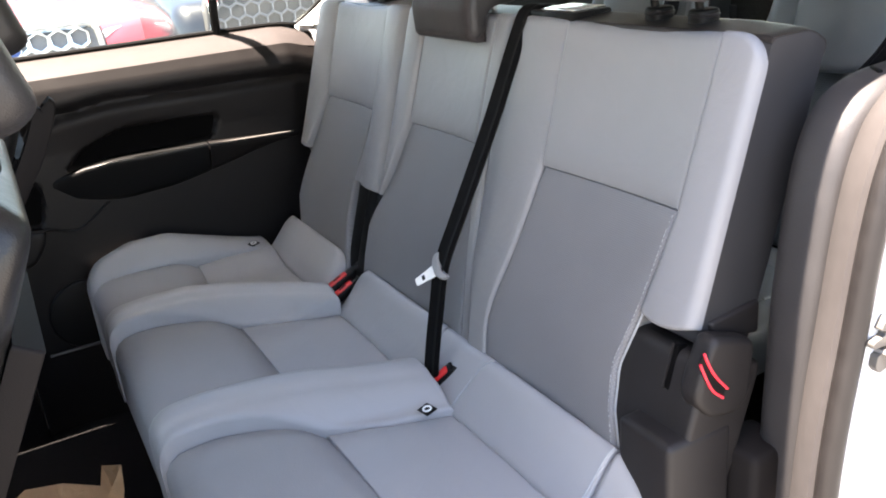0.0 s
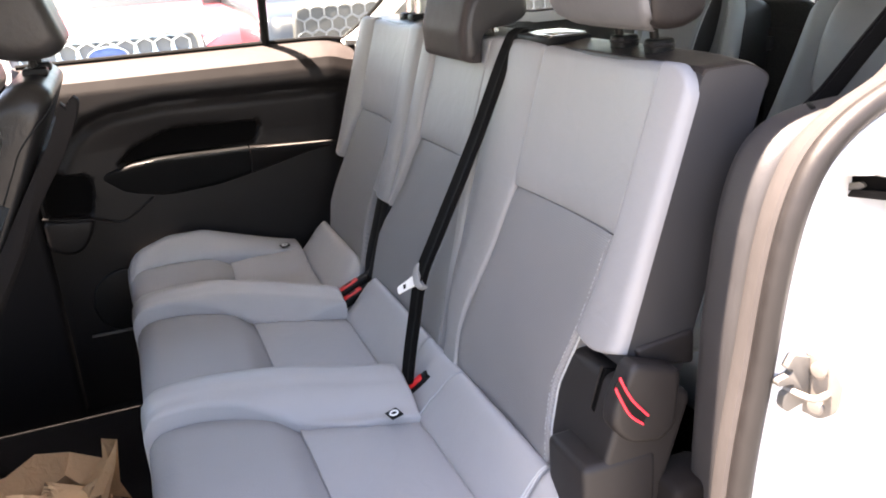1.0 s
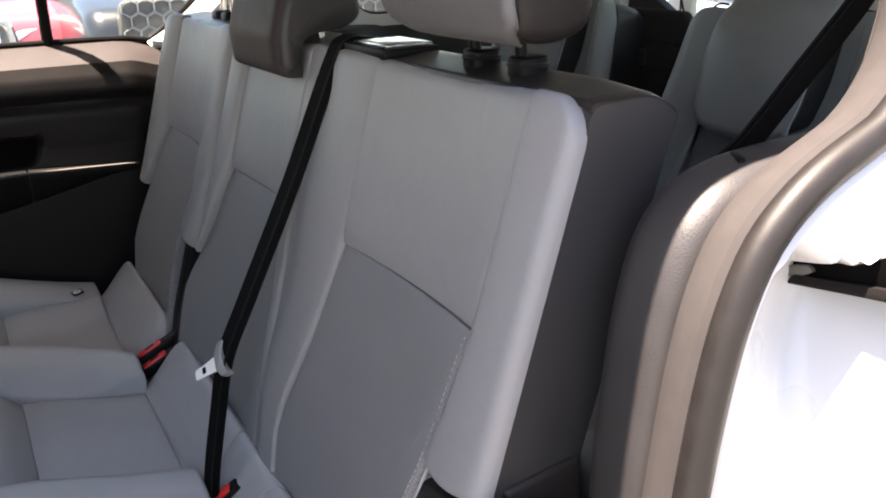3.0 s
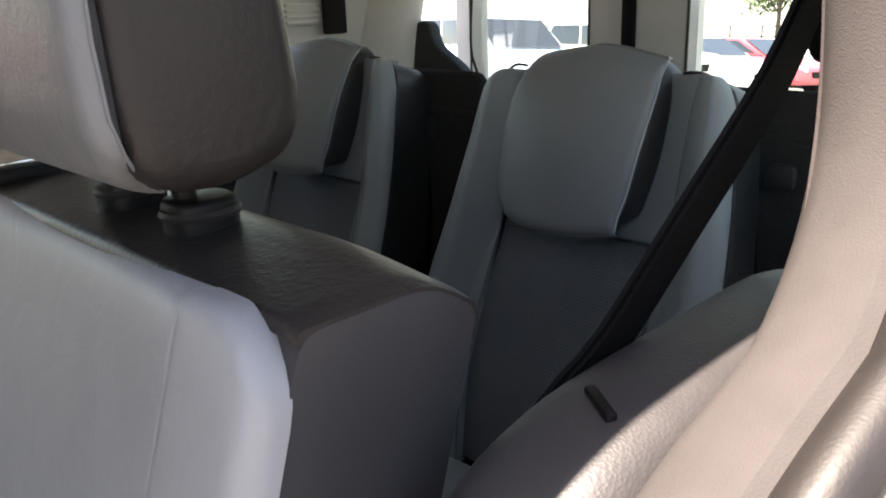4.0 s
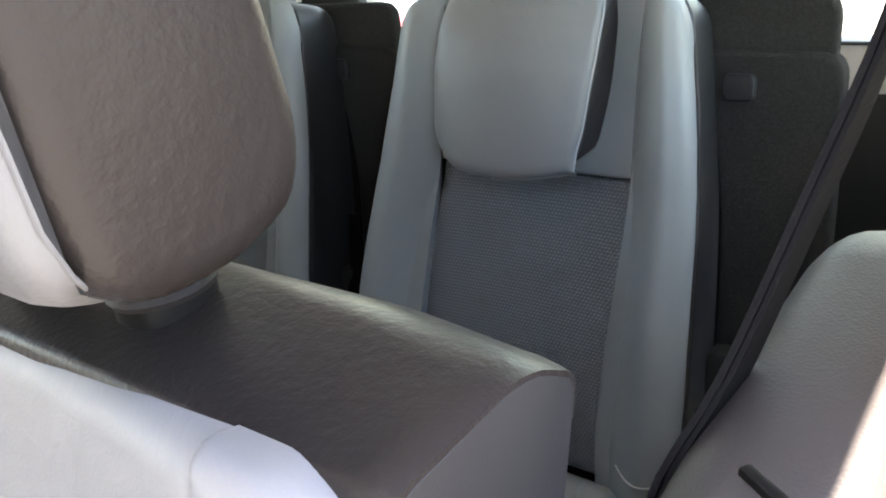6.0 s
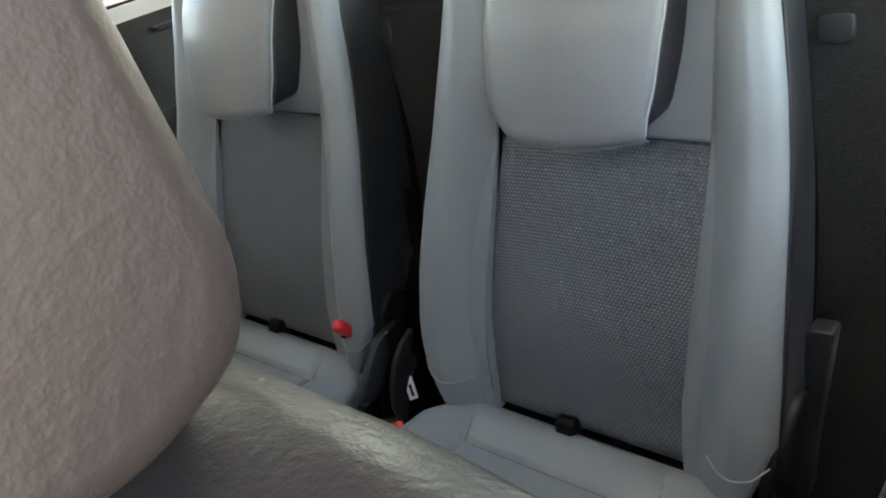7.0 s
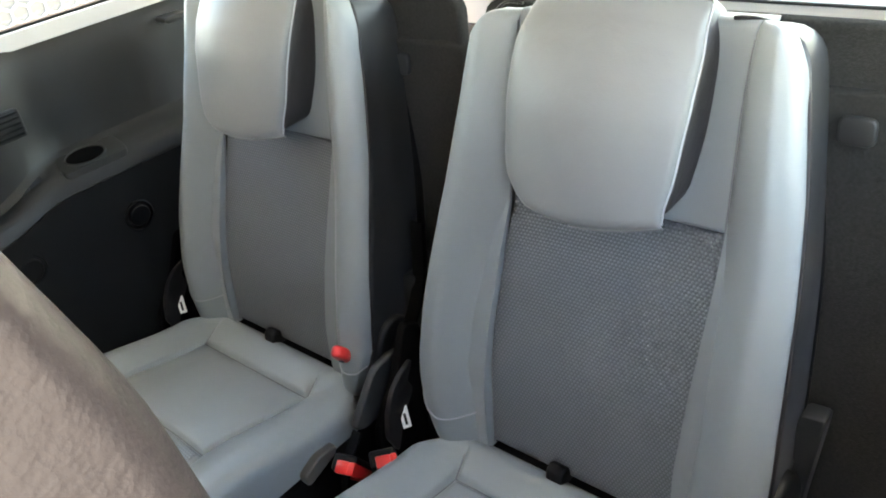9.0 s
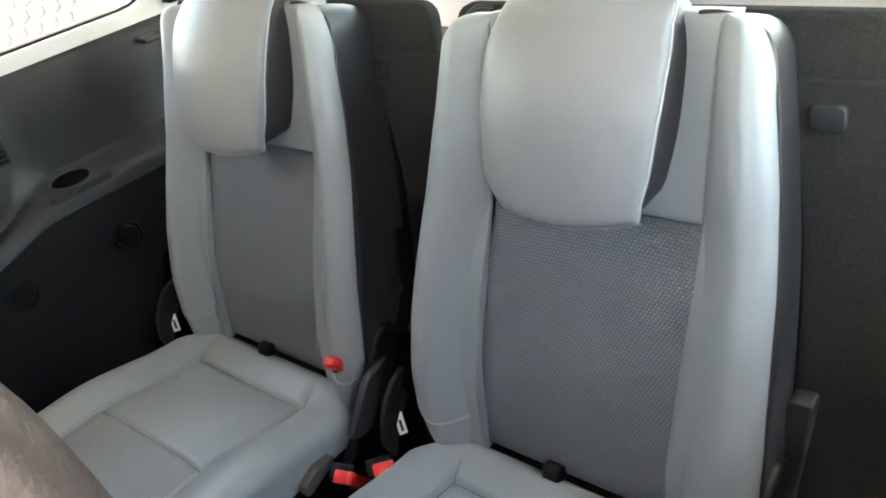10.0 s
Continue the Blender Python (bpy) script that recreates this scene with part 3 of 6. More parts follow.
# vent on the bulge
vent = part("air_vent", box(0.715, 0.785, 0.716, 0.735, 0.785, 0.835, 0.006), M_PLASTIC3, q, "small louvred air vent")
for i in range(5):
    z = 0.792 + i * 0.009
    part("louvre", box(0.722, 0.778, 0.711, 0.72, z, z + 0.004, 0.001), M_BLACK, vent)
part("hook", box(1.115, 1.168, 0.760, 0.800, 0.868, 0.880, 0.005, 3), M_SHELL3, q, "small dark coat hook")
part("clip", box(1.205, 1.238, 0.775, 0.806, 0.918, 0.938, 0.005, 3), M_BLACK, q, "small black belt clip")
# far quarter window with its pale surround and vent
qw = thing("window_2", Matrix.Translation((1.0, 0.83, 0.94)), "rear quarter window with rounded corners", "window", "", "structure")
def ring_xz(x0, x1, z0, z1, r):
    return fillet([(x0, z0), (x1, z0), (x1, z1), (x0, z1)], r, 6)
outer, inner = ring_xz(0.50, 1.66, 0.900, 1.36, 0.03), ring_xz(0.76, 1.205, 0.929, 1.30, 0.085)
bm = bmesh.new()
loops = []
for off in (-0.030, -0.012):
    loops.append([[bm.verts.new((a, wall_y(b, 1) + off, b)) for a, b in lp] for lp in (outer, inner)])
k = len(outer)
for i in range(k):
    j = (i + 1) % k
    (o0, i0), (o1, i1) = loops
    bm.faces.new((o0[i], o0[j], i0[j], i0[i]))
    bm.faces.new((o1[i], i1[i], i1[j], o1[j]))
    bm.faces.new((i0[i], i0[j], i1[j], i1[i]))
    bm.faces.new((o0[i], o1[i], o1[j], o0[j]))
part("window_frame", bm, M_PILLAR, qw, "pale grey moulded surround")
part("window_seal", tube([(a, wall_y(b, 1) - 0.012, b) for a, b in inner], 0.007, 8, True), M_BLACK, qw)
part("pane", sheet([[glass_pt(0.58, 0.91), glass_pt(1.23, 0.91)], [glass_pt(0.58, 1.32), glass_pt(1.23, 1.32)]], 0.004), M_GLASS, qw).visible_shadow = False
vt = part("roof_vent", box(1.250, 1.362, 0.778, 0.800, 1.015, 1.12, 0.01), M_PILLAR, qw, "pale louvred vent")
for i in range(7):
    part("slat", box(1.258, 1.354, 0.768, 0.781, 1.022 + i * 0.013, 1.028 + i * 0.013, 0.002), M_PILLAR, vt)
solo("pillar_far_rear", tube(smooth_path([(1.56, 0.79, 0.90), (1.57, 0.78, 1.0), (1.58, 0.74, 1.2), (1.58, 0.70, 1.38)], 4), 0.06, 12, flat=1.4), M_PILLAR, "pale grey rear corner pillar", "pillar trim", "structure")
solo("trim_far_rear_strip", box(1.354, 1.420, 0.752, 0.766, 0.994, 1.36, 0.005), M_PLASTIC, "dark upright belt cover strip", "trim", "structure")
solo("trim_far_corner_line", box(1.535, 1.553, 0.742, 0.772, 0.925, 1.36, 0.004), M_BLACK, "black joint line before the rear pillar", "trim", "structure")
solo("trim_far_corner_cover", loft(fillet([(0.82, 0.80), (0.80, 0.931), (0.771, 0.972), (0.702, 1.016), (0.676, 1.010), (0.662, 0.955), (0.583, 0.895), (0.56, 0.80)], 0.018), lambda a, b, d: (d + 0.25 * (0.8 - a), a, b), 1.585, 1.622, 0.008), M_PLASTIC3, "dark moulded cover at the rear corner", "trim", "structure")

solo("trim_far_rail", xloft(fillet([(0.69, 1.30), (0.80, 1.22), (0.83, 1.25), (0.80, 1.38), (0.69, 1.38)], 0.02), 0.50, 1.86), M_PILLAR, "pale roof rail over the far quarter window", "trim", "structure")

# ---- rear doors: two leaves with windows, dark lower panels ----
RX = 1.86
def rear_leaf(y0, y1, wy0, wy1, name, label):
    d = thing(name, Matrix.Translation((RX, (y0 + y1) / 2, 0)), label, "rear door", "rear doors", "structure")
    part("lower_panel", box(RX - 0.03, RX + 0.05, y0, y1, 0.0, 0.66, 0.015), M_PLASTIC3, d, "charcoal lower panel")
    zo = [(y0, 0.66), (y1, 0.66), (y1, 1.36), (y0, 1.36)]
    zi = fillet([(wy0, 0.752), (wy1, 0.752), (wy1, 1.29), (wy0, 1.29)], 0.085, 5)
    n = len(zi)
    zo2 = fillet(zo, 0.004, 5)
    b = bmesh.new()
    l4 = [[b.verts.new((x, p, z)) for p, z in lp] for x in (RX - 0.02, RX + 0.05) for lp in (zo2, zi)]
    for i in range(n):
        j = (i + 1) % n
        b.faces.new((l4[0][i], l4[0][j], l4[1][j], l4[1][i]))
        b.faces.new((l4[2][i], l4[3][i], l4[3][j], l4[2][j]))
        b.faces.new((l4[1][i], l4[1][j], l4[3][j], l4[3][i]))
        b.faces.new((l4[0][i], l4[2][i], l4[2][j], l4[0][j]))
    part("window_frame", b, M_PILLAR, d, "pale grey window frame")
    part("window_seal", tube([(RX - 0.020, p, z) for p, z in zi], 0.0035, 8, True), M_SHELL3, d)
    part("pane", box(RX + 0.02, RX + 0.024, wy0 - 0.02, wy1 + 0.02, 0.735, 1.31), M_GLASS, d).visible_shadow = False
    return d
leaf = rear_leaf(0.225, 0.80, 0.345, 0.745, "door_2", "narrow rear door leaf with window")
part("wiring", tube(smooth_path([(RX - 0.04, 0.70, 0.86), (RX - 0.05, 0.715, 0.93), (RX - 0.04, 0.72, 1.05), (RX - 0.03, 0.71, 1.2)], 5), 0.004, 6), M_BLACK, leaf)
rear_leaf(-0.80, 0.215, -0.75, 0.078, "door_3", "wide rear door leaf with window")
solo("trim_rear_gap", box(RX - 0.045, RX - 0.024, 0.206, 0.238, 0.768, 1.36, 0.006), M_BLACK, "black rubber seal between the rear doors", "door seal", "structure")
solo("wall_rear_header", box(1.80, 1.95, -0.78, 0.78, 1.335, 1.45, 0.02), M_PILLAR, "pale header over the rear doors", "trim", "structure")

# ---- near side: rear edge of the open sliding doorway ----
edge_x = curve_of([(-0.1, 0.254), (0.50, 0.277), (0.66, 0.296), (0.78, 0.312), (0.85, 0.332), (0.90, 0.367), (0.95, 0.427), (1.0, 0.464), (1.05, 0.489), (1.15, 0.516), (1.38, 0.545)])
path = smooth_path([(edge_x(z), 0, z) for z in (-0.08, 0.2, 0.5, 0.66, 0.78, 0.85, 0.90, 0.95, 1.0, 1.06, 1.18, 1.38)], 5)
def doorway(profile, path=path):
    """Carries a profile of (inward along y, back across the edge) along the doorway's rear edge."""
    rows = []
    for i, p in enumerate(path):
        a, b = path[max(0, i - 1)], path[min(len(path) - 1, i + 1)]
        t = (b - a).normalized()
        nrm = Vector((t.z, 0, -t.x))           # points to the rear and down
        lean = max(0.0, p.z - 0.95) * 0.20
        up = ramp(p.z, 0.86, 1.02)
        rows.append([(p + nrm * (back + 0.040 * up)) + Vector((0, -0.80 + inw + lean - 0.012 * up, 0)) for inw, back in profile])
    return rows
jamb = thing("door_frame", Matrix.Translation((0.33, -0.8, 0)), "white painted rear edge of the open side doorway", "door frame", "", "structure")
fine_path = smooth_path([(edge_x(z), 0, z) for z in (-0.08, 0.2, 0.5, 0.66, 0.78, 0.85, 0.90, 0.95, 1.0, 1.06, 1.18, 1.38)], 22)
jrows = doorway([(0.01, -0.018), (-0.026, -0.026), (-0.033, -0.020), (-0.035, 0.026), (-0.038, 0.040), (-0.044, 0.044), (-0.052, 0.047), (-0.064, 0.051), (-0.080, 0.055), (-0.094, 0.060), (-0.106, 0.070), (-0.114, 0.092), (-0.116, 0.13), (-0.116, 0.30)], fine_path)
for r in jrows:                                # pocket round the rail mouth, deepest under its upper lip; pressed beads lower down
    inset = (0, 0, 0.004, 0.044, 0.062, 0.066, 0.066, 0.062, 0.052, 0.036, 0.012, 0, 0, 0)
    depth = (0, 0, 0, 0.004, 0.036, 0.052, 0.058, 0.060, 0.060, 0.058, 0.054, 0.050, 0.044, 0.040)
    for k in range(2, len(r)):
        z, y = r[k].z, r[k].y
        lip = 0.850 + 0.31 * max(0.0, -0.770 - y - inset[k])
        b = ramp(z, 0.672, 0.832) * (1 - ramp(z, lip, lip + 0.012))
        r[k].x += depth[k] * b
        r[k].y += inset[k] * b
        if k > 6:
            r[k].x += 0.010 * bell(z, 0.672 - 0.35 * (y + 0.88), 0.007) * ramp(-y, 0.868, 0.885) - 0.005 * bell(z, 0.50, 0.012)
part("jamb", sheet(jrows, 0.006), M_WHITE, jamb)
seal_c = [(0.013 * math.cos(t), 0.014 * math.sin(t)) for t in np.linspace(0, 2 * math.pi, 14, endpoint=False)]
rowsb = doorway([(c[0] - 0.0225, c[1] - 0.036) for c in seal_c])
seal = thing("door_seal", Matrix.Translation((0.3, -0.78, 0)), "dark rubber and flock seal round the doorway", "door seal", "", "structure")
part("bulb", rings(rowsb), M_RUBBER, seal, "rounded dark rubber bulb")
part("lip", sheet(doorway([(-0.013, -0.030), (-0.012, -0.042), (-0.006, -0.046), (0.008, -0.042), (0.026, -0.032), (0.034, -0.022), (0.041, -0.008), (0.043, 0.016)]), 0.004), M_FLOCK, seal, "woven flocked lip")
# striker on the jamb
st = thing("door_striker", Matrix.Translation((0.37, -0.84, 0.60)), "zinc door striker bolted to the white jamb", "striker")
JX = edge_x(0.6) + 0.044
SM = pose(JX - 0.016, -0.842, 0.646, 0, 0, 14) @ Matrix.Scale(0.95, 4)
part("bracket", loft(fillet([(0.281, 0.690), (0.304, 0.682), (0.306, 0.630), (0.278, 0.622), (0.270, 0.632), (0.272, 0.645), (0.284, 0.648), (0.284, 0.655), (0.262, 0.657), (0.262, 0.664), (0.281, 0.668), (0.281, 0.674), (0.272, 0.676)], 0.003), lambda a, b, d: (a + 0.004, d, b), -0.8425, -0.833, 0.001), M_STEEL, st, "grey steel bracket with notches")
part("plate", loft(fillet([(0.040, -0.034), (-0.012, -0.038), (-0.032, -0.020), (-0.034, 0.020), (-0.012, 0.040), (0.040, 0.038), (0.034, 0.016), (0.018, 0.012), (0.018, -0.008), (0.034, -0.014)], 0.008), lambda a, b, d: SM @ Vector((d, a, b)), -0.005, 0.002, 0.001), M_ZINC, st)
for z in (-0.022, 0.024):
    part("bolt", loft([(-0.008 + 0.010 * math.cos(t), z + 0.010 * math.sin(t)) for t in np.linspace(0, 2 * math.pi, 12, endpoint=False)], lambda a, b, d: SM @ Vector((d, a, b)), -0.011, -0.004, 0.003), M_ZINC, st)
part("loop", tube(smooth_path([SM @ Vector(q) for q in ((0.0, 0.036, 0.002), (-0.024, 0.036, 0.002), (-0.030, 0.018, 0.001), (-0.026, -0.014, -0.002), (0.0, -0.020, -0.002))], 5), 0.0042, 8), M_ZINC, st)
# rail mouth for the door's roller
rail = thing("door_rail", Matrix.Translation((0.42, -0.86, 0.83)), "dark recessed rail mouth in the white body side", "door rail", "", "structure")
# solid near-black block paints the darkness inside the mouth
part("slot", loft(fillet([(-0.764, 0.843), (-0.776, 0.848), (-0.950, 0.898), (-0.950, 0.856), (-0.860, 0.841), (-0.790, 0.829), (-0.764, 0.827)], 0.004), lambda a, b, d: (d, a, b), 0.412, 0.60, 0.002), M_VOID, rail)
part("track", loft(fillet([(-0.775, 0.825), (-0.950, 0.853), (-0.950, 0.864), (-0.780, 0.834)], 0.003), lambda a, b, d: (d, a, b), 0.407, 0.50, 0.002), M_PLASTIC, rail, "worn dark track")
part("tongue", loft(fillet([(-0.768, 0.838), (-0.792, 0.846), (-0.798, 0.842), (-0.788, 0.835), (-0.768, 0.830)], 0.003), lambda a, b, d: (d, a, b), 0.408, 0.416, 0.001), M_STEEL, rail, "bare metal tongue in the rail mouth")
# ---- near quarter trim: padded shoulder behind the doorway ----
nq = thing("wall_near_quarter", Matrix.Translation((0.5, -0.72, 0.0)), "dark moulded shoulder trim behind the side doorway", "side panel", "", "structure")
shoulder = [(0.262, -0.05), (0.266, 0.50), (0.272, 0.68), (0.286, 0.80), (0.298, 0.850), (0.314, 0.885), (0.340, 0.908), (0.385, 0.921), (0.45, 0.925), (0.58, 0.928), (0.625, 0.915), (0.665, 0.87), (0.70, 0.80), (0.74, 0.66), (0.74, -0.05)]
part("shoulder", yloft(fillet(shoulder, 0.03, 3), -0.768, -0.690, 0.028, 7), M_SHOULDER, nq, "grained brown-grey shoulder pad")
part("lower_panel", box(0.72, 1.80, -0.80, -0.715, -0.05, 0.78, 0.02, 3), M_PLASTIC3, nq)
part("sill_pad", box(0.70, 1.80, -0.845, -0.745, 0.77, 0.835, 0.02, 3), M_PLASTIC3, nq)
part("slot", box(-0.012, 0.012, -0.0022, 0.0028, -0.004, 0.0015, 0.001, m=pose(0.3925, -0.729, 0.9222, 0, -3, 58)), M_BLACK, nq, "short black slot")
# pillar over the shoulder, up to the roof
rows = []
for p in path:
    if p.z < 0.915:
        continue
    y = -0.768 + max(0.0, p.z - 0.95) * 0.20
    rows.append([(p.x + 0.020, y - 0.020, p.z), (p.x + 0.022, y - 0.006, p.z), (p.x + 0.05, y, p.z), (p.x + 0.085, y, p.z), (p.x + 0.10, y - 0.010, p.z), (p.x + 0.11, y - 0.06, p.z)])
solo("pillar_near_middle", sheet(rows, 0.015), M_TRIM, "dark grained trim on the near door pillar", "pillar trim", "structure")
# near quarter window and rear pillar
nw = thing("window_3", Matrix.Translation((1.1, -0.83, 0.9)), "near rear quarter window", "window", "", "structure")
part("pane", sheet([[(0.62, -wall_y(0.84, 1), 0.84), (1.62, -wall_y(0.84, 1), 0.84)], [(0.66, -wall_y(1.36, 1), 1.36), (1.62, -wall_y(1.36, 1), 1.36)]], 0.004), M_GLASS, nw).visible_shadow = False
part("window_seal", tube([(x, -0.835, 0.845) for x in np.linspace(0.62, 1.65, 10)], 0.008, 8), M_BLACK, nw)
solo("pillar_near_rear", tube(smooth_path([(1.68, -0.80, 0.78), (1.69, -0.79, 0.95), (1.70, -0.75, 1.15), (1.72, -0.69, 1.38)], 4), 0.06, 12, flat=1.3), M_PILLAR, "pale grey rear corner pillar", "pillar trim", "structure")

# ---- seats of the middle row ----
T2 = radians(17)


def back2(s, h, d):
    return (0.097 + h * math.sin(T2) - d * math.cos(T2), s, 0.36 + h * math.cos(T2) + d * math.sin(T2))


def cushion(s, h, d):
    return (h, s, d)


def backrest_panels(root, panels):
    for name, mat, s0, s1, h0, h1, depth, rad, label in panels:
        part(name, puff(s0, s1, h0, h1, depth, -0.014 if name == "outer_bolster" else -0.03, back2, rad), mat, root, label)


def corner_top(y_out, top, r, sign):
    """The top rim of an outer bolster, its corner rounded."""
    def f(u):
        x = (u if sign < 0 else 1 - u) * 0.06
        return top - (r - math.sqrt(max(0.0, r * r - (r - x) ** 2)) if x < r else 0.0)
    return f


def d_insert(c, w):
    return lambda s, h: 0.004 - 0.012 * (1 - ((s - c) / w) ** 2) + 0.005 * bell(h, 0.20, 0.07) - 0.003 * bell(h, 0.42, 0.010)


def d_bolster(c, w, up=0.016):
    return lambda s, h: up * max(0.0, 1 - ((s - c) / w) ** 2) + 0.008 * bell(h, 0.20, 0.07)


# near and middle places: one folding unit
seat = thing("car_seat", pose(0.097, -0.24, 0.36, 0, 17, 0), "grey leatherette double bench seat with black base", "car seat", "middle row seats")
n_l = curve_of([(0.0, -0.300), (0.06, -0.282), (0.11, -0.266), (0.16, -0.262), (0.28, -0.290), (0.42, -0.316), (0.64, -0.313)])
n_r = curve_of([(0.0, -0.615), (0.05, -0.606), (0.10, -0.590), (0.14, -0.570), (0.20, -0.560), (0.276, -0.578), (0.34, -0.590), (0.42, -0.603), (0.64, -0.609)])
m_l = curve_of([(0.0, 0.200), (0.12, 0.212), (0.20, 0.208), (0.32, 0.152), (0.42, 0.121), (0.64, 0.118)])
m_r = curve_of([(0.0, -0.196), (0.12, -0.188), (0.20, -0.182), (0.32, -0.150), (0.42, -0.126), (0.64, -0.122)])
R = 0.007
part_line = curve_of([(-0.02, -0.225), (0.15, -0.215), (0.25, -0.190), (0.36, -0.172), (0.64, -0.166)])
backrest_panels(seat, [
    ("upper_insert", M_GREY, n_r, n_l, 0.4225, 0.640, d_insert(-0.46, 0.15), (R, R, 0.0018, 0.016), "smooth grey upper insert"),
    ("lower_insert", M_INSERT2, n_r, n_l, -0.01, 0.4215, d_insert(-0.43, 0.16), (R, R, R, 0.002), "woven grey lower insert"),
    ("inner_bolster", M_GREY, n_l, lambda h: part_line(h) - 0.0006, -0.01, 0.642, d_bolster(-0.235, 0.08, 0.007), (R, 0.008, R, 0.014), "grey side bolster"),
    ("outer_bolster", M_BOLST, -0.669, n_r, lambda f: 0.291 - 0.007 * f - 0.010 * math.sin(f * 3.1), corner_top(-0.669, 0.6405, 0.040, -1), d_bolster(-0.62, 0.07, 0.007), (0.012, R, R, 0.010), "grey side bolster"),
    ("upper_insert", M_GREY, m_r, m_l, 0.4225, 0.640, d_insert(0.0, 0.13), (R, R, 0.0018, 0.014), ""),
    ("lower_insert", M_INSERT2, m_r, m_l, -0.01, 0.4215, d_insert(0.0, 0.18), (R, R, R, 0.002), ""),
    ("inner_bolster", M_GREY, lambda h: part_line(h) + 0.0006, m_r, -0.01, 0.642, d_bolster(-0.155, 0.05, 0.005), (0.008, R, R, 0.014), ""),
    ("inner_bolster", M_GREY, m_l, 0.184, 0.262, 0.642, d_bolster(0.155, 0.05, 0.014), (R, 0.016, R, 0.014), ""),
])
def sliced(profile, y0, y1, bevel, shrink=0.10):
    """A profile carried along y in many slices, drawn in a little at both ends."""
    loops = []
    cx, cz = np.mean([p[0] for p in profile]), np.mean([p[1] for p in profile])
    for y in list(np.linspace(y0, y0 + 0.018, 8)) + list(np.linspace(y0 + 0.024, y0 + 0.10, 11)) + list(np.linspace(y0 + 0.12, y1 - 0.03, 14)) + list(np.linspace(y1 - 0.02, y1, 5)):
        e = max(0.0, bevel - min(y - y0, y1 - y)) / bevel
        k = 1 - shrink * (1 - math.sqrt(max(0.0, 1 - e * e)))
        loops.append([(cx + (x - cx) * k, y, cz + (z - cz) * k) for x, z in profile])
    return rings(loops)


def settle(bm):
    """Lets the rear top corner at the near end sag and round off."""
    for v in bm.verts:
        f = ramp(-v.co.y, 0.585, 0.672)
        v.co.x -= 0.004 * f * ramp(v.co.x, 0.31, 0.39)
        v.co.z -= 0.004 * f * ramp(v.co.z, 0.80, 0.98) * ramp(v.co.x, 0.29, 0.36)
        g = min(1, max(0, (-v.co.y - 0.652) / 0.016))
        v.co.z -= 0.003 * g * g * ramp(v.co.z, 0.88, 0.93)
    return bm


core = fillet([back2(0, 0.27, -0.012)[::2], back2(0, 0.638, -0.012)[::2], back2(0, 0.664, -0.074)[::2], back2(0, 0.655, -0.107)[::2], back2(0, 0.27, -0.105)[::2]], [0.01, 0.010, 0.05, 0.008, 0.01])
part("side_cover", settle(sliced(core, -0.667, 0.180, 0.004, 0.002)), M_SIDE, seat, "charcoal fabric side and back")
low = [back2(0, -0.03, -0.02)[::2], back2(0, 0.275, -0.02)[::2], back2(0, 0.275, -0.10)[::2], back2(0, -0.03, -0.10)[::2]]
part("lower_core", yloft(low, -0.575, 0.205, 0.01), M_BLACK, seat)
topc = fillet([back2(0, h, d)[::2] for h, d in ((0.633, -0.0105), (0.6397, -0.0110), (0.6656, -0.0735), (0.6566, -0.1085), (0.640, -0.1085), (0.640, -0.103), (0.6515, -0.1035), (0.661, -0.073), (0.635, -0.0145))], [0.001, 0.010, 0.05, 0.008, 0.001, 0.001, 0.004, 0.05, 0.004], 5)
part("top_cover", settle(sliced(topc, -0.6668, 0.182, 0.004, 0.002)), M_TOP, seat, "dark grained leather top", 50)
def stitches(points, length, gap, r=0.0011):
    """Row of short thread stitches along a line."""
    bms, p = [], [Vector(q) for q in points]
    run = 0.0
    for a, b in zip(p, p[1:]):
        d = (b - a).length
        while run < d:
            u = (b - a) / d
            bms.append(tube([a + u * run, a + u * min(d, run + length)], r, 5))
            run += length + gap
        run -= d
    return join(*bms)


dn = d_insert(-0.43, 0.16)
part("stitching", stitches([back2(n_r(h) + 0.004, h, dn(n_r(h) + 0.004, h) + 0.0005) for h in np.linspace(0.10, 0.415, 40)], 0.0045, 0.0022, 0.0005), M_STITCH, seat, "pale stitching along the insert")
part("insert_welt", tube([back2(n_r(h) - 0.002, h, -0.004) for h in np.linspace(0.06, 0.284, 18)], 0.0018, 6), M_PIPE, seat, "pale welt")
# seat hinge and recliner at the outer side
part("hinge_plate", loft(fillet([(0.00, -0.004), (0.258, -0.004), (0.266, -0.03), (0.260, -0.105), (0.03, -0.10)], 0.015), lambda h, d, s: back2(s, h, d), -0.698, -0.552, 0.008), M_HINGE, seat, "dark moulded hinge cover")
xz = lambda pts, r: fillet(pts, r, 4)
lev = part("release_handle", yloft(xz([(0.182, 0.642), (0.252, 0.617), (0.246, 0.540), (0.228, 0.522), (0.177, 0.531), (0.153, 0.562), (0.158, 0.590), (0.172, 0.620)], [0.012, 0.012, 0.02, 0.02, 0.02, 0.02, 0.03, 0.02]), -0.705, -0.672, 0.010, 5), M_HINGE, seat, "dark plastic release handle")
up_line, low_line = [(0.161, 0.630), (0.166, 0.618), (0.179, 0.595), (0.201, 0.569)], [(0.155, 0.618), (0.160, 0.606), (0.175, 0.577), (0.194, 0.559)]
for line in (up_line, low_line):
    part("pull_strap_edge", tube(smooth_path([(x, -0.7075, z) for x, z in line], 5), 0.0018, 6), M_REDTHREAD, lev, "red stitched edge")
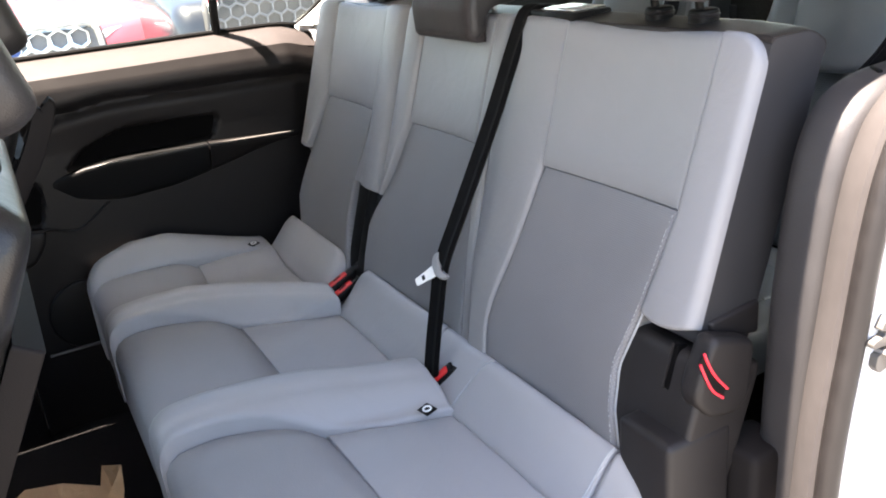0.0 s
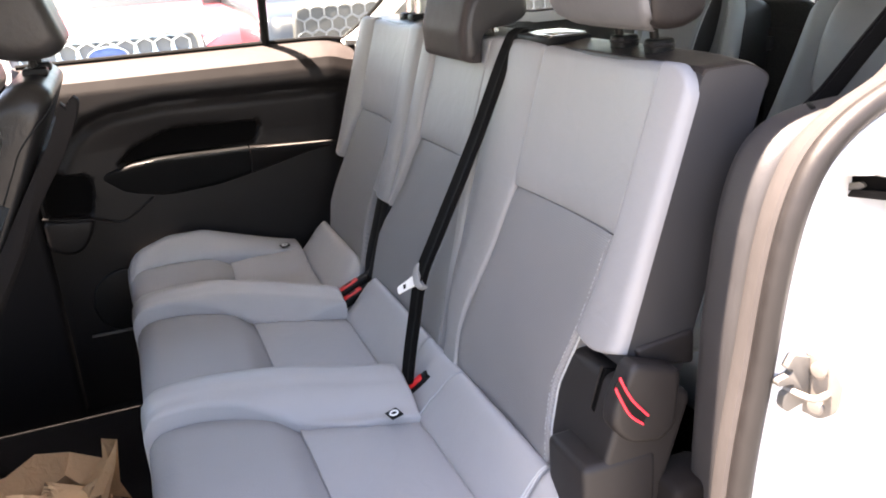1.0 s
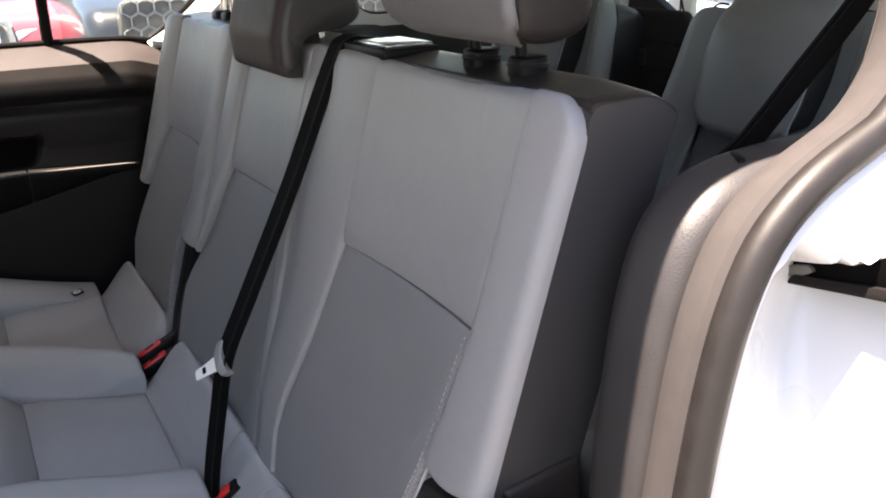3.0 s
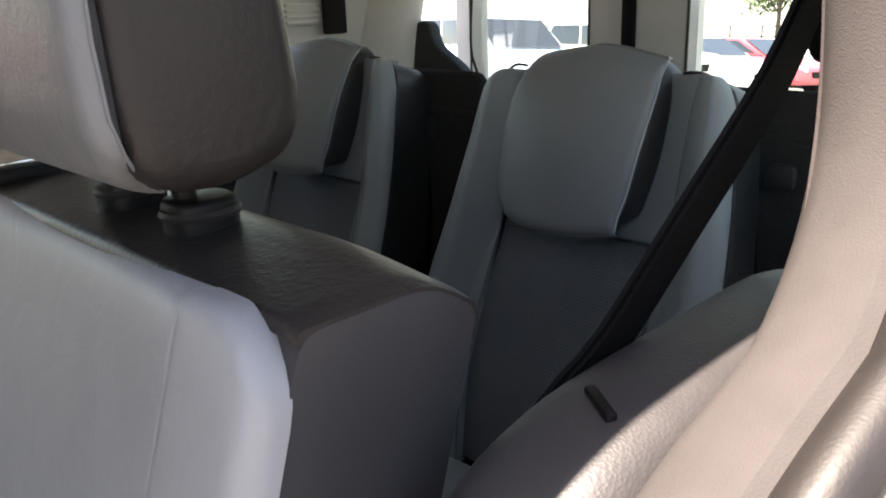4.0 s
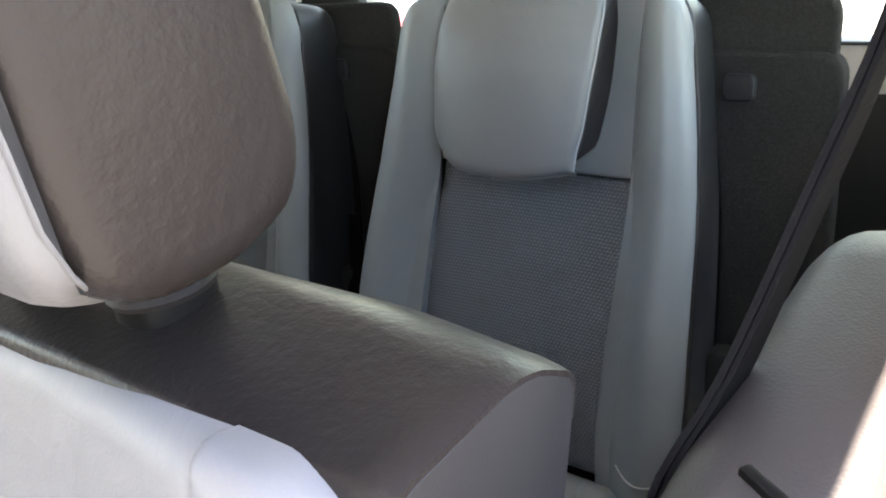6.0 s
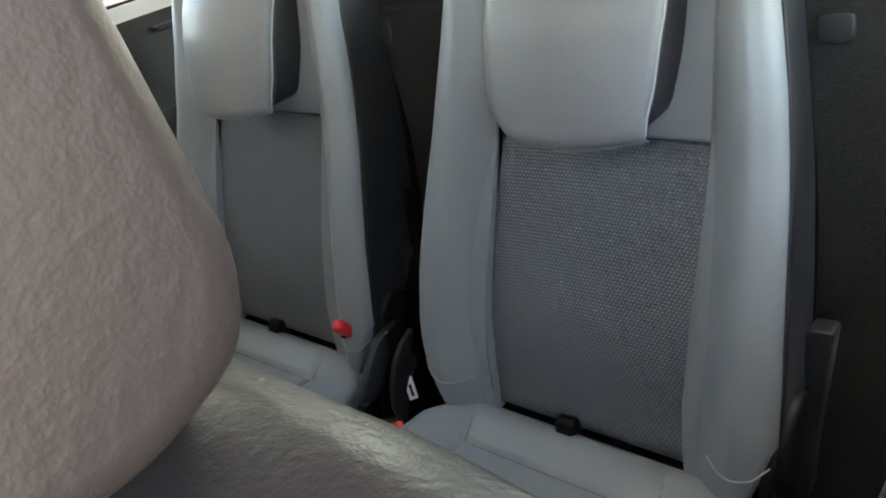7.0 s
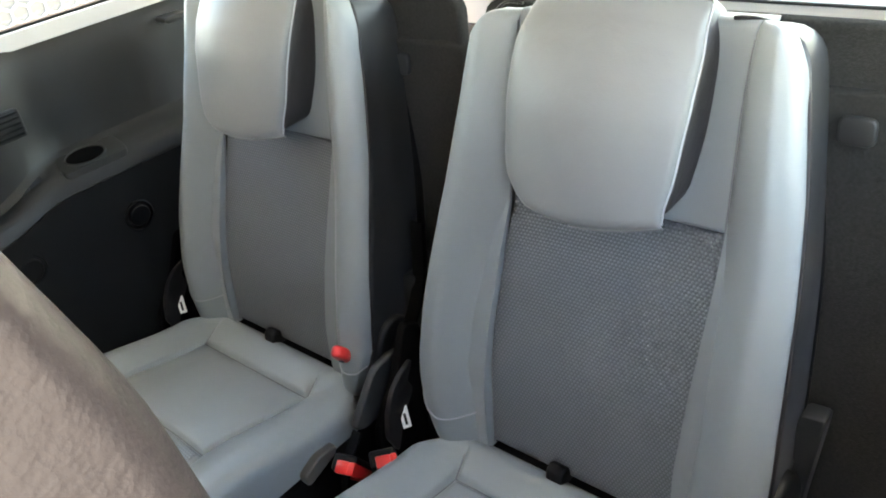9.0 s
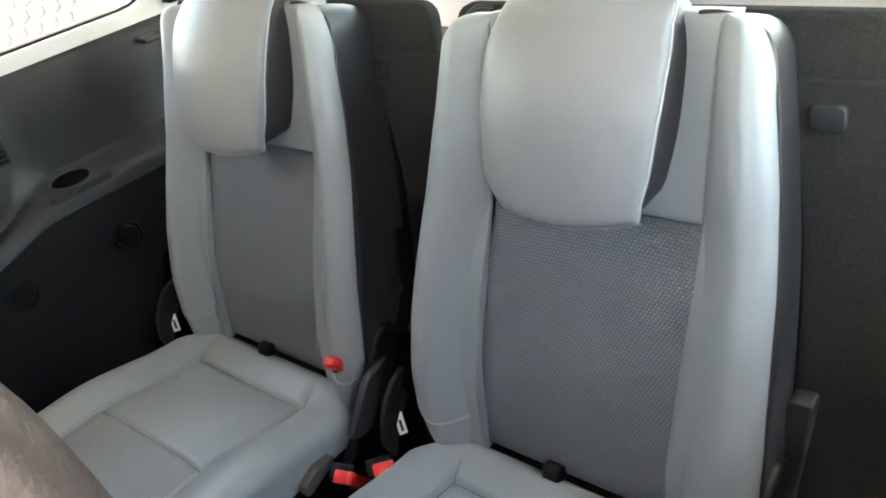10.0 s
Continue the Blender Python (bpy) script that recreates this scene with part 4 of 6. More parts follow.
mids = smooth_path([((a[0] + b[0]) / 2, -0.7062, (a[1] + b[1]) / 2) for a, b in zip(up_line, low_line)], 5)
part("pull_strap", band(mids, [(0.6, 0, 0.8)] * len(mids), 0.014, 0.002), M_BLACK, lev, "black pull strap")
part("cover_arm", yloft(xz([(0.206, 0.640), (0.292, 0.648), (0.293, 0.600), (0.214, 0.614)], 0.006), -0.673, -0.60, 0.006), M_HINGE, seat)
for sl, h0, h1 in ((-0.647, 0.204, 0.264), (-0.688, 0.266, 0.286)):
    part("hinge_slot", loft(fillet([(sl - 0.004, h0), (sl + 0.004, h0 + 0.003), (sl + 0.002, h1), (sl - 0.004, h1)], 0.003), back2, -0.02, -0.0028, 0.0006), M_VOID, seat)
    part("slot_lip", tube([back2(sl + 0.006, h, -0.0035) for h in np.linspace(h0, h1, 4)], 0.0016, 6), M_HINGE, seat)
part("foot_cover", box(0.116, 0.222, -0.700, -0.605, 0.02, 0.512, 0.010, 3), M_HINGE, seat, "dark moulded foot cover")
part("foot_bracket", box(0.225, 0.30, -0.735, -0.66, 0.02, 0.47, 0.012, 3), M_PLASTIC, seat)
# middle hinge between the units
part("hinge_plate", loft(fillet([(0.02, 0.0), (0.27, 0.0), (0.27, -0.09), (0.02, -0.09)], 0.02), lambda h, d, s: back2(s, h, d), 0.206, 0.262, 0.01), M_BLACK, seat, "black hinge cover")


# cushion: height of the sitting face
def z_front(c, lift):
    """Front pad: domed, rolling down over the cross seam; it rises beside a tall bolster."""
    return lambda s, h: 0.376 + 0.008 * (1 - ((s - c) / 0.2) ** 2) + 0.010 * bell(h, -0.28, 0.10) - 0.026 * ramp(h, -0.205, -0.128) ** 2 + lift(s)


def z_rear(c, lift):
    return lambda s, h: 0.362 + 0.006 * (1 - ((s - c) / 0.2) ** 2) + 0.004 * ramp(h, -0.132, -0.08) + lift(s)


def z_strip(crest, w, up):
    """Raised strip: steep on the far side of its crest, with a fine crease along it."""
    def f(s, h):
        along = 0.55 + 0.45 * math.sin(math.pi * min(1, max(0, (h + 0.46) / 0.56)))
        q = (s - crest(h)) / w
        q = q * 0.75 if q < 0 else q * 1.6
        return 0.374 + up * along * max(0.0, 1 - abs(q) ** 2.2) - 0.003 * bell(q, -0.42, 0.10) + 0.010 * ramp(h, -0.06, 0.05)
    return f


def z_outer(c, w):
    """Tall outer bolster of the bench."""
    hump = curve_of([(-0.40, 0.420), (-0.36, 0.446), (-0.28, 0.476), (-0.19, 0.476), (-0.08, 0.440), (0.04, 0.400), (0.1, 0.39)])
    return lambda s, h: 0.390 + (hump(h) - 0.390) * max(0.0, 1 - (abs(s - c) / w) ** 2.0)


RIDGE = curve_of([(0.040, 0.366), (0.050, 0.375), (0.070, 0.3995), (0.087, 0.4230), (0.095, 0.4345), (0.101, 0.4425), (0.106, 0.4482), (0.110, 0.4520), (0.114, 0.4548), (0.118, 0.4562), (0.1215, 0.4560), (0.1245, 0.4540), (0.127, 0.4495), (0.129, 0.443), (0.132, 0.43), (0.18, 0.37)])


def z_ridge(s, h):
    """Roll between cushion and backrest."""
    return RIDGE(h)


FR = 0.045


def cushion_unit(root, inserts, strips, ridges, lift=lambda s: 0.0):
    for s0, s1 in inserts:
        c = sum(q(-0.1) if callable(q) else q for q in (s0, s1)) / 2
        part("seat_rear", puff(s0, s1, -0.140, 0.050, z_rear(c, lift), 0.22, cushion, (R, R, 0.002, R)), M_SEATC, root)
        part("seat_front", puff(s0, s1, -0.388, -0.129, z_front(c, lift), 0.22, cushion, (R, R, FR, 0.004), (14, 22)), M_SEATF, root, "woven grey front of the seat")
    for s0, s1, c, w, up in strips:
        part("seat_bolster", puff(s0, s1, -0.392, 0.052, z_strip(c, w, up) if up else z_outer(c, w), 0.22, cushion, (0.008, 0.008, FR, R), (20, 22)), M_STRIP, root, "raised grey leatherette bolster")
    for s0, s1, r0, r1 in ridges:
        a, b = (q(0.1) if callable(q) else q for q in (s0, s1))

        def rolled(s, h):
            """The roll, drooping towards its free ends."""
            e = max(0.0, 1 - (s - a) / (2.2 * r0)) if s - a < b - s else max(0.0, 1 - (b - s) / (2.2 * r1))
            k = 1.0 if min(r0 if s - a < b - s else r1, 0.01) < 0.01 else math.sqrt(max(0.10, 1 - 0.9 * e * e))
            return 0.366 + (z_ridge(s, h) - 0.366) * k
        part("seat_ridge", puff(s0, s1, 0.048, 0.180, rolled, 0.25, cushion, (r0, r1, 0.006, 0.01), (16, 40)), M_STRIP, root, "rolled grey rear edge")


a_lo = curve_of([(-0.40, -0.100), (-0.30, -0.106), (-0.23, -0.132), (-0.13, -0.195), (-0.05, -0.238), (0.06, -0.280)])
a_cr = curve_of([(-0.40, -0.040), (-0.30, -0.045), (-0.14, -0.085), (-0.03, -0.130), (0.06, -0.170)])
b_lo = curve_of([(-0.40, 0.405), (-0.30, 0.395), (-0.21, 0.360), (-0.126, 0.290), (-0.05, 0.245), (0.06, 0.195)])
b_cr = curve_of([(-0.40, 0.452), (-0.30, 0.448), (-0.21, 0.432), (-0.05, 0.345), (0.05, 0.255)])
a_hi = lambda h: a_cr(h) + 0.032
b_hi = lambda h: b_cr(h) + 0.036
b_cut = lambda h: b_cr(h) + 0.008
b_cut2 = lambda h: b_cr(h) + 0.011
RSEAM = curve_of([(0.04, -0.264), (0.07, -0.272), (0.10, -0.288), (0.125, -0.308), (0.18, -0.330)])
cushion_unit(seat, [(-0.615, a_lo), (a_hi, b_lo)], [(a_lo, a_hi, a_cr, 0.075, 0.056), (-0.690, -0.613, -0.66, 0.06, 0.0), (b_lo, b_cut, b_cr, 0.065, 0.058)], [(-0.600, RSEAM, 0.004, 0.003), (lambda h: RSEAM(h) + 0.001, -0.152, 0.003, 0.005), (-0.150, 0.230, 0.008, 0.022)])
part("base_frame", box(-0.37, 0.16, -0.60, 0.32, 0.02, 0.25, 0.02), M_BLACK, seat, "black seat base")
for line in (RSEAM, curve_of([(0.0, -0.585), (0.2, -0.607)])):
    part("cross_seam", tube([cushion(line(x), x, z_ridge(0, x) + 0.0008) for x in np.linspace(0.052, 0.118, 12)], 0.0017, 6), M_PIPE, seat, "light cross seam")
part("end_cap", puff(-0.660, -0.603, 0.050, 0.175, lambda s, h: z_ridge(s, h) - 0.9 * max(0.0, -0.610 - s), 0.25, cushion, (0.02, 0.008, 0.006, 0.01)), M_GREY, seat)

# far place
seat_f = thing("car_seat", pose(0.097, 0.43, 0.36, 0, 17, 0), "grey leatherette single bench seat beside the far door", "car seat", "middle row seats")
f_r = curve_of([(0.0, 0.275), (0.10, 0.320), (0.16, 0.336), (0.27, 0.332), (0.42, 0.290), (0.64, 0.286)])
f_l = curve_of([(0.0, 0.590), (0.10, 0.610), (0.155, 0.630), (0.28, 0.604), (0.42, 0.553), (0.64, 0.556)])
backrest_panels(seat_f, [
    ("upper_insert", M_GREY, f_r, f_l, 0.4225, 0.640, d_insert(0.42, 0.14), (R, R, 0.0018, 0.014), "smooth grey upper insert"),
    ("lower_insert", M_INSERT2, f_r, f_l, -0.01, 0.4215, d_insert(0.45, 0.17), (R, R, R, 0.002), "woven grey lower insert"),
    ("inner_bolster", M_GREY, 0.192, f_r, 0.262, 0.642, d_bolster(0.235, 0.06, 0.016), (0.016, R, R, 0.014), "grey side bolster"),
    ("outer_bolster", M_GREY, f_l, 0.662, 0.286, corner_top(0.662, 0.643, 0.045, 1), d_bolster(0.615, 0.06, 0.016), (R, 0.020, R, 0.010), "grey side bolster"),
])
part("side_cover", yloft(core, 0.192, 0.656, 0.012), M_SIDE, seat_f, "charcoal fabric side and back")
part("lower_core", yloft(low, 0.335, 0.60, 0.01), M_BLACK, seat_f)
part("top_cover", yloft(topc, 0.190, 0.660, 0.014, 6), M_TOP, seat_f, "dark grained leather top", 50)
part("hinge_plate", loft(fillet([(0.02, -0.01), (0.27, -0.01), (0.27, -0.09), (0.02, -0.09)], 0.02), lambda h, d, s: back2(s, h, d), 0.266, 0.330, 0.01), M_BLACK, seat_f, "black hinge cover")
cushion_unit(seat_f, [(b_hi, 0.640)], [(b_cut2, b_hi, b_cr, 0.065, 0.058), (0.640, 0.742, 0.698, 0.075, 0.0)], [(0.300, 0.700, 0.024, 0.02)], lambda s: 0.030 * ramp(s, 0.53, 0.65))
part("base_frame", box(-0.37, 0.16, 0.33, 0.68, 0.02, 0.25, 0.02), M_BLACK, seat_f, "black seat base")
part("side_cord", tube([back2(0.664, h, -0.03) for h in np.linspace(0.3, 0.62, 6)], 0.002, 6), M_BLACK, seat_f)


def anchor_tag(y, root, z=0.396):
    """Small square child-seat anchor mark."""
    t = part("anchor_tag", box(-0.011, 0.011, -0.013, 0.013, -0.001, 0.0015, 0.001, m=pose(0.006, y, z - 0.003, 0, -8, 12)), M_BLACK, root, "black square anchor tag with a white ring")
    part("ring_mark", tube([pose(0.006, y, z - 0.003, 0, -8, 12) @ Vector((0.0065 * math.cos(a), 0.0065 * math.sin(a), 0.0018)) for a in np.linspace(0, 2 * math.pi, 16, endpoint=False)], 0.0017, 6, True), M_LABEL, t)


anchor_tag(-0.272, seat)
anchor_tag(0.648, seat_f, 0.414)


# ---- headrests ----
def headrest_side(y0, y1, name, label, posts=True):
    """Block headrest: dark leather body, grey front, light piping."""
    ym = (y0 + y1) / 2
    h = thing(name, Matrix.Translation((0.31, ym, 0.965)), label, "headrest", "headrests")
    prof = fillet([(0.292, 1.005), (0.273, 1.016), (0.266, 1.040), (0.264, 1.10), (0.272, 1.165), (0.286, 1.204), (0.306, 1.209), (0.3250, 1.197), (0.3395, 1.150), (0.3480, 1.090), (0.3555, 1.036), (0.348, 1.015), (0.320, 1.005)], 0.010, 3)
    part("body", yloft(prof, y0 - 0.003, y1 + 0.003, 0.014, 6), M_DARK, h, "dark wrinkled leather body", 60)
    fx = curve_of([(1.0, 0.296), (1.008, 0.284), (1.018, 0.271), (1.036, 0.263), (1.07, 0.2605), (1.11, 0.261), (1.15, 0.266), (1.18, 0.274), (1.20, 0.285)])
    w0, w1 = (lambda z: y0 - 0.0035 + 0.03 * bell(z, 1.0, 0.016) + 0.02 * bell(z, 1.205, 0.02)), (lambda z: y1 + 0.0035 - 0.03 * bell(z, 1.0, 0.016) - 0.02 * bell(z, 1.205, 0.02))
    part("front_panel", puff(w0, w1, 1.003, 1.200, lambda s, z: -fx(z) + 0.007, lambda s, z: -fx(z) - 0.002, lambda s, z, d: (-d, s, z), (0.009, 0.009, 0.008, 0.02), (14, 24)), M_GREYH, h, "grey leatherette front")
    loop = [(fx(z) + 0.0022, w0(z) - 0.0002, z) for z in np.linspace(1.012, 1.192, 14)] + [(fx(1.2) + 0.010, s, 1.202) for s in np.linspace(w0(1.2) + 0.01, w1(1.2) - 0.01, 8)]
    loop += [(fx(z) + 0.0022, w1(z) + 0.0002, z) for z in np.linspace(1.192, 1.012, 14)] + [(fx(1.003) + 0.008, s, 1.0015) for s in np.linspace(w1(1.003) - 0.01, w0(1.003) + 0.01, 8)]
    part("piping", tube(loop, 0.0009, 6, True), M_GREYH, h, "grey piping")
    for dy in (-0.040, 0.040):
        if posts:
            part("post", tube([(0.335, ym + dy, 0.93), (0.322, ym + dy, 1.02)], 0.006, 10), M_BLACK, h)
            sl = part("guide_sleeve", loft(fillet([(0.316, ym + dy - 0.016), (0.352, ym + dy - 0.016), (0.352, ym + dy + 0.016), (0.316, ym + dy + 0.016)], 0.014), lambda a, b, d: (a, b, d), 0.966, 0.988, 0.004), M_BLACK, h, "black plastic guide sleeve")
            part("sleeve_ring", tube([(0.334 + 0.0185 * math.cos(t), ym + dy + 0.0165 * math.sin(t), 0.980) for t in np.linspace(0, 2 * math.pi, 20, endpoint=False)], 0.0028, 6, True), M_HINGE, sl)
    return h


headrest_side(-0.597, -0.375, "headrest", "grey and dark leather block headrest on the near seat")


def headrest_low(yc, name, label):
    """Low hooked headrest of the middle place: it drapes over the front of the seat back."""
    h = thing(name, Matrix.Translation((0.30, yc, 0.965)), label, "headrest", "headrests")
    y0, y1 = yc - 0.105, yc + 0.105
    prof = fillet([(0.250, 0.925), (0.240, 0.935), (0.238, 0.98), (0.252, 1.030), (0.280, 1.056), (0.330, 1.060), (0.362, 1.035), (0.366, 1.0), (0.340, 0.985), (0.285, 0.980), (0.262, 0.965), (0.258, 0.935)], 0.014, 3)
    part("body", yloft(prof, y0, y1, 0.016, 6), M_DARKS, h, "dark leather body", 60)
    fx = curve_of([(0.922, 0.248), (0.935, 0.239), (0.98, 0.236), (1.03, 0.250), (1.052, 0.275)])
    part("front_panel", puff(y0 + 0.004, y1 - 0.004, 0.926, 1.050, lambda s, z: -fx(z) + 0.002, -0.27, lambda s, z, d: (-d, s, z), (0.014, 0.014, 0.012, 0.014)), M_TRIM, h, "taupe leather front")
    for dy in (-0.05, 0.05):
        part("post", tube([(0.325, yc + dy, 0.94), (0.320, yc + dy, 1.0)], 0.006, 10), M_CHROME, h)
    return h


headrest_low(0.0, "headrest", "low taupe leather headrest on the middle place")
h_far = thing("headrest", Matrix.Translation((0.31, 0.43, 0.965)), "raised grey headrest on the far place", "headrest", "headrests")
prof = fillet([(0.305, 1.045), (0.298, 1.10), (0.310, 1.20), (0.36, 1.21), (0.385, 1.07), (0.36, 1.045)], 0.02, 3)
part("body", yloft(prof, 0.32, 0.54, 0.02, 6), M_DARKS, h_far)
part("front_panel", puff(0.326, 0.534, 1.05, 1.20, lambda s, z: -0.297 - 0.1 * (z - 1.1) * (z > 1.1), -0.32, lambda s, z, d: (-d, s, z), (0.016, 0.016, 0.014, 0.016)), M_GREY, h_far, "grey leatherette front")
for y in (0.395, 0.455):
    part("post", tube([(0.335, y, 0.94), (0.340, y, 1.06)], 0.0075, 10), M_CHROME, h_far, "chrome post")
    part("guide_sleeve", box(0.315, 0.355, y - 0.018, y + 0.018, 0.960, 0.985, 0.006), M_BLACK, h_far)


# ---- belts and buckles of the middle row ----
def buckle(m, label, group="belt buckles"):
    b = thing("belt_buckle", m, label, "belt buckle", group)
    part("housing", box(-0.014, 0.085, -0.0105, 0.0105, -0.014, 0.005, 0.004, 3, m), M_BLACK, b, "black plastic housing")
    part("release_button", box(-0.002, 0.044, -0.0075, 0.0075, -0.004, 0.0085, 0.003, 3, m), M_RED, b, "red release button")
    part("button_groove", box(0.012, 0.030, -0.003, 0.003, 0.0078, 0.0092, 0.0005, 1, m), M_BLACK, b)
    return b


def slope_frame(low, high):
    """Frame on the rolled edge: x up along the line from low to high, z out of the leather."""
    a = (Vector(high) - Vector(low)).normalized()
    n = Vector((-0.77, 0.0, 0.64))
    n = (n - a * n.dot(a)).normalized()
    m = Matrix((a, n.cross(a), n)).transposed().to_4x4()
    m.translation = low
    return m


NB = slope_frame((0.056, -0.195, 0.382), (0.101, -0.232, 0.438))
part_b = thing("buckle_pocket", NB, "black plastic pocket let into the bench round a buckle", "pocket")
part("tray", loft(fillet([(-0.012, -0.0125), (0.086, -0.0125), (0.086, 0.0125), (-0.012, 0.0125)], 0.012), lambda a, b, d: NB @ Vector((a, b, d)), -0.025, 0.0015, 0.002), M_BLACK, part_b)
nbk = thing("belt_buckle", NB, "black belt buckle with red button let into the bench", "belt buckle", "belt buckles")
part("housing", box(-0.008, 0.056, -0.0105, 0.0105, -0.02, 0.006, 0.004, 3, NB), M_BLACK, nbk, "black plastic housing")
part("release_button", box(-0.006, 0.046, -0.0068, 0.0068, -0.004, 0.0098, 0.003, 3, NB), M_RED, nbk, "red release button")
for low, high in (((0.061, 0.268, 0.405), (0.105, 0.266, 0.427)), ((0.063, 0.246, 0.391), (0.104, 0.244, 0.412))):
    buckle(slope_frame(low, high), "black belt buckle with red button in the bench gap")
solo("buckle_strap", band(smooth_path([(0.10, 0.265, 0.38), (0.125, 0.255, 0.42), (0.150, 0.235, 0.445), (0.17, 0.22, 0.44)], 5), [(0.2, 1, 0)] * 16, 0.04, 0.003), M_BELT, "black webbing strap behind the buckles", "strap", origin=(0.1, 0.26, 0.38))

belt = thing("seat_belt", Matrix.Translation((0.27, -0.2, 0.97)), "black webbing lap and shoulder belt hanging over the bench", "seat belt")
bp = [(0.335, -0.212, 0.982), (0.292, -0.208, 0.984), (0.268, -0.205, 0.950), (0.207, -0.200, 0.815), (0.135, -0.194, 0.670), (0.099, -0.190, 0.594), (0.080, -0.192, 0.520), (0.063, -0.194, 0.445), (0.053, -0.196, 0.388)]
bpath = smooth_path(bp, 6)
part("webbing", band(bpath, [(-0.36, 0.92, 0.12)] * len(bpath), 0.030, 0.0025), M_BELT, belt)
for off in (-0.009, 0.009):
    part("stripe", band([Vector(p) + Vector((-0.0022, off, 0.0006)) for p in bpath], [(-0.36, 0.92, 0.12)] * len(bpath), 0.004, 0.001), M_BLACK, belt)
tip, root_p = Vector((0.069, -0.155, 0.560)), Vector((0.097, -0.188, 0.590))
ax = (tip - root_p).normalized()
face = Vector((-0.75, -0.35, 0.55))
face = (face - ax * face.dot(ax)).normalized()
tg = Matrix((ax, face.cross(ax), face)).transposed().to_4x4()
tg.translation = root_p
tongue = part("latch_tongue", loft(fillet([(-0.012, -0.024), (0.002, -0.024), (0.012, -0.011), (0.012, 0.011), (0.002, 0.024), (-0.012, 0.024), (-0.004, 0.012), (-0.004, -0.012)], 0.004), lambda a, b, d: tg @ Vector((a, b, d)), -0.006, 0.006, 0.003), material("grey_latch_plastic", (0.22, 0.22, 0.22), 0.4), belt, "grey plastic latch body")
part("latch_blade", loft(fillet([(0.006, -0.011), (0.030, -0.0085), (0.056, -0.007), (0.056, 0.007), (0.030, 0.0085), (0.006, 0.011)], 0.004), lambda a, b, d: tg @ Vector((a, b, d)), -0.0012, 0.0012, 0.0005), M_LABEL, tongue, "bright steel blade")
part("blade_slot", box(0.034, 0.041, -0.0045, 0.0045, -0.0016, 0.0016, 0.0005, 1, tg), M_BLACK, tongue)

# shelf of bright belt guide behind the seat top
gd = thing("belt_guide", Matrix.Translation((0.33, -0.24, 0.975)), "black plastic belt guide with a bright edge on the seat back", "belt guide")
part("body", box(0.285, 0.36, -0.32, -0.20, 0.966, 0.980, 0.005), M_BLACK, gd)
part("edge_plate", box(0.292, 0.352, -0.315, -0.235, 0.9795, 0.9835, 0.001), M_CHROME, gd, "bright edge plate")

# ---- third row: two single seats ----
T3 = radians(11)


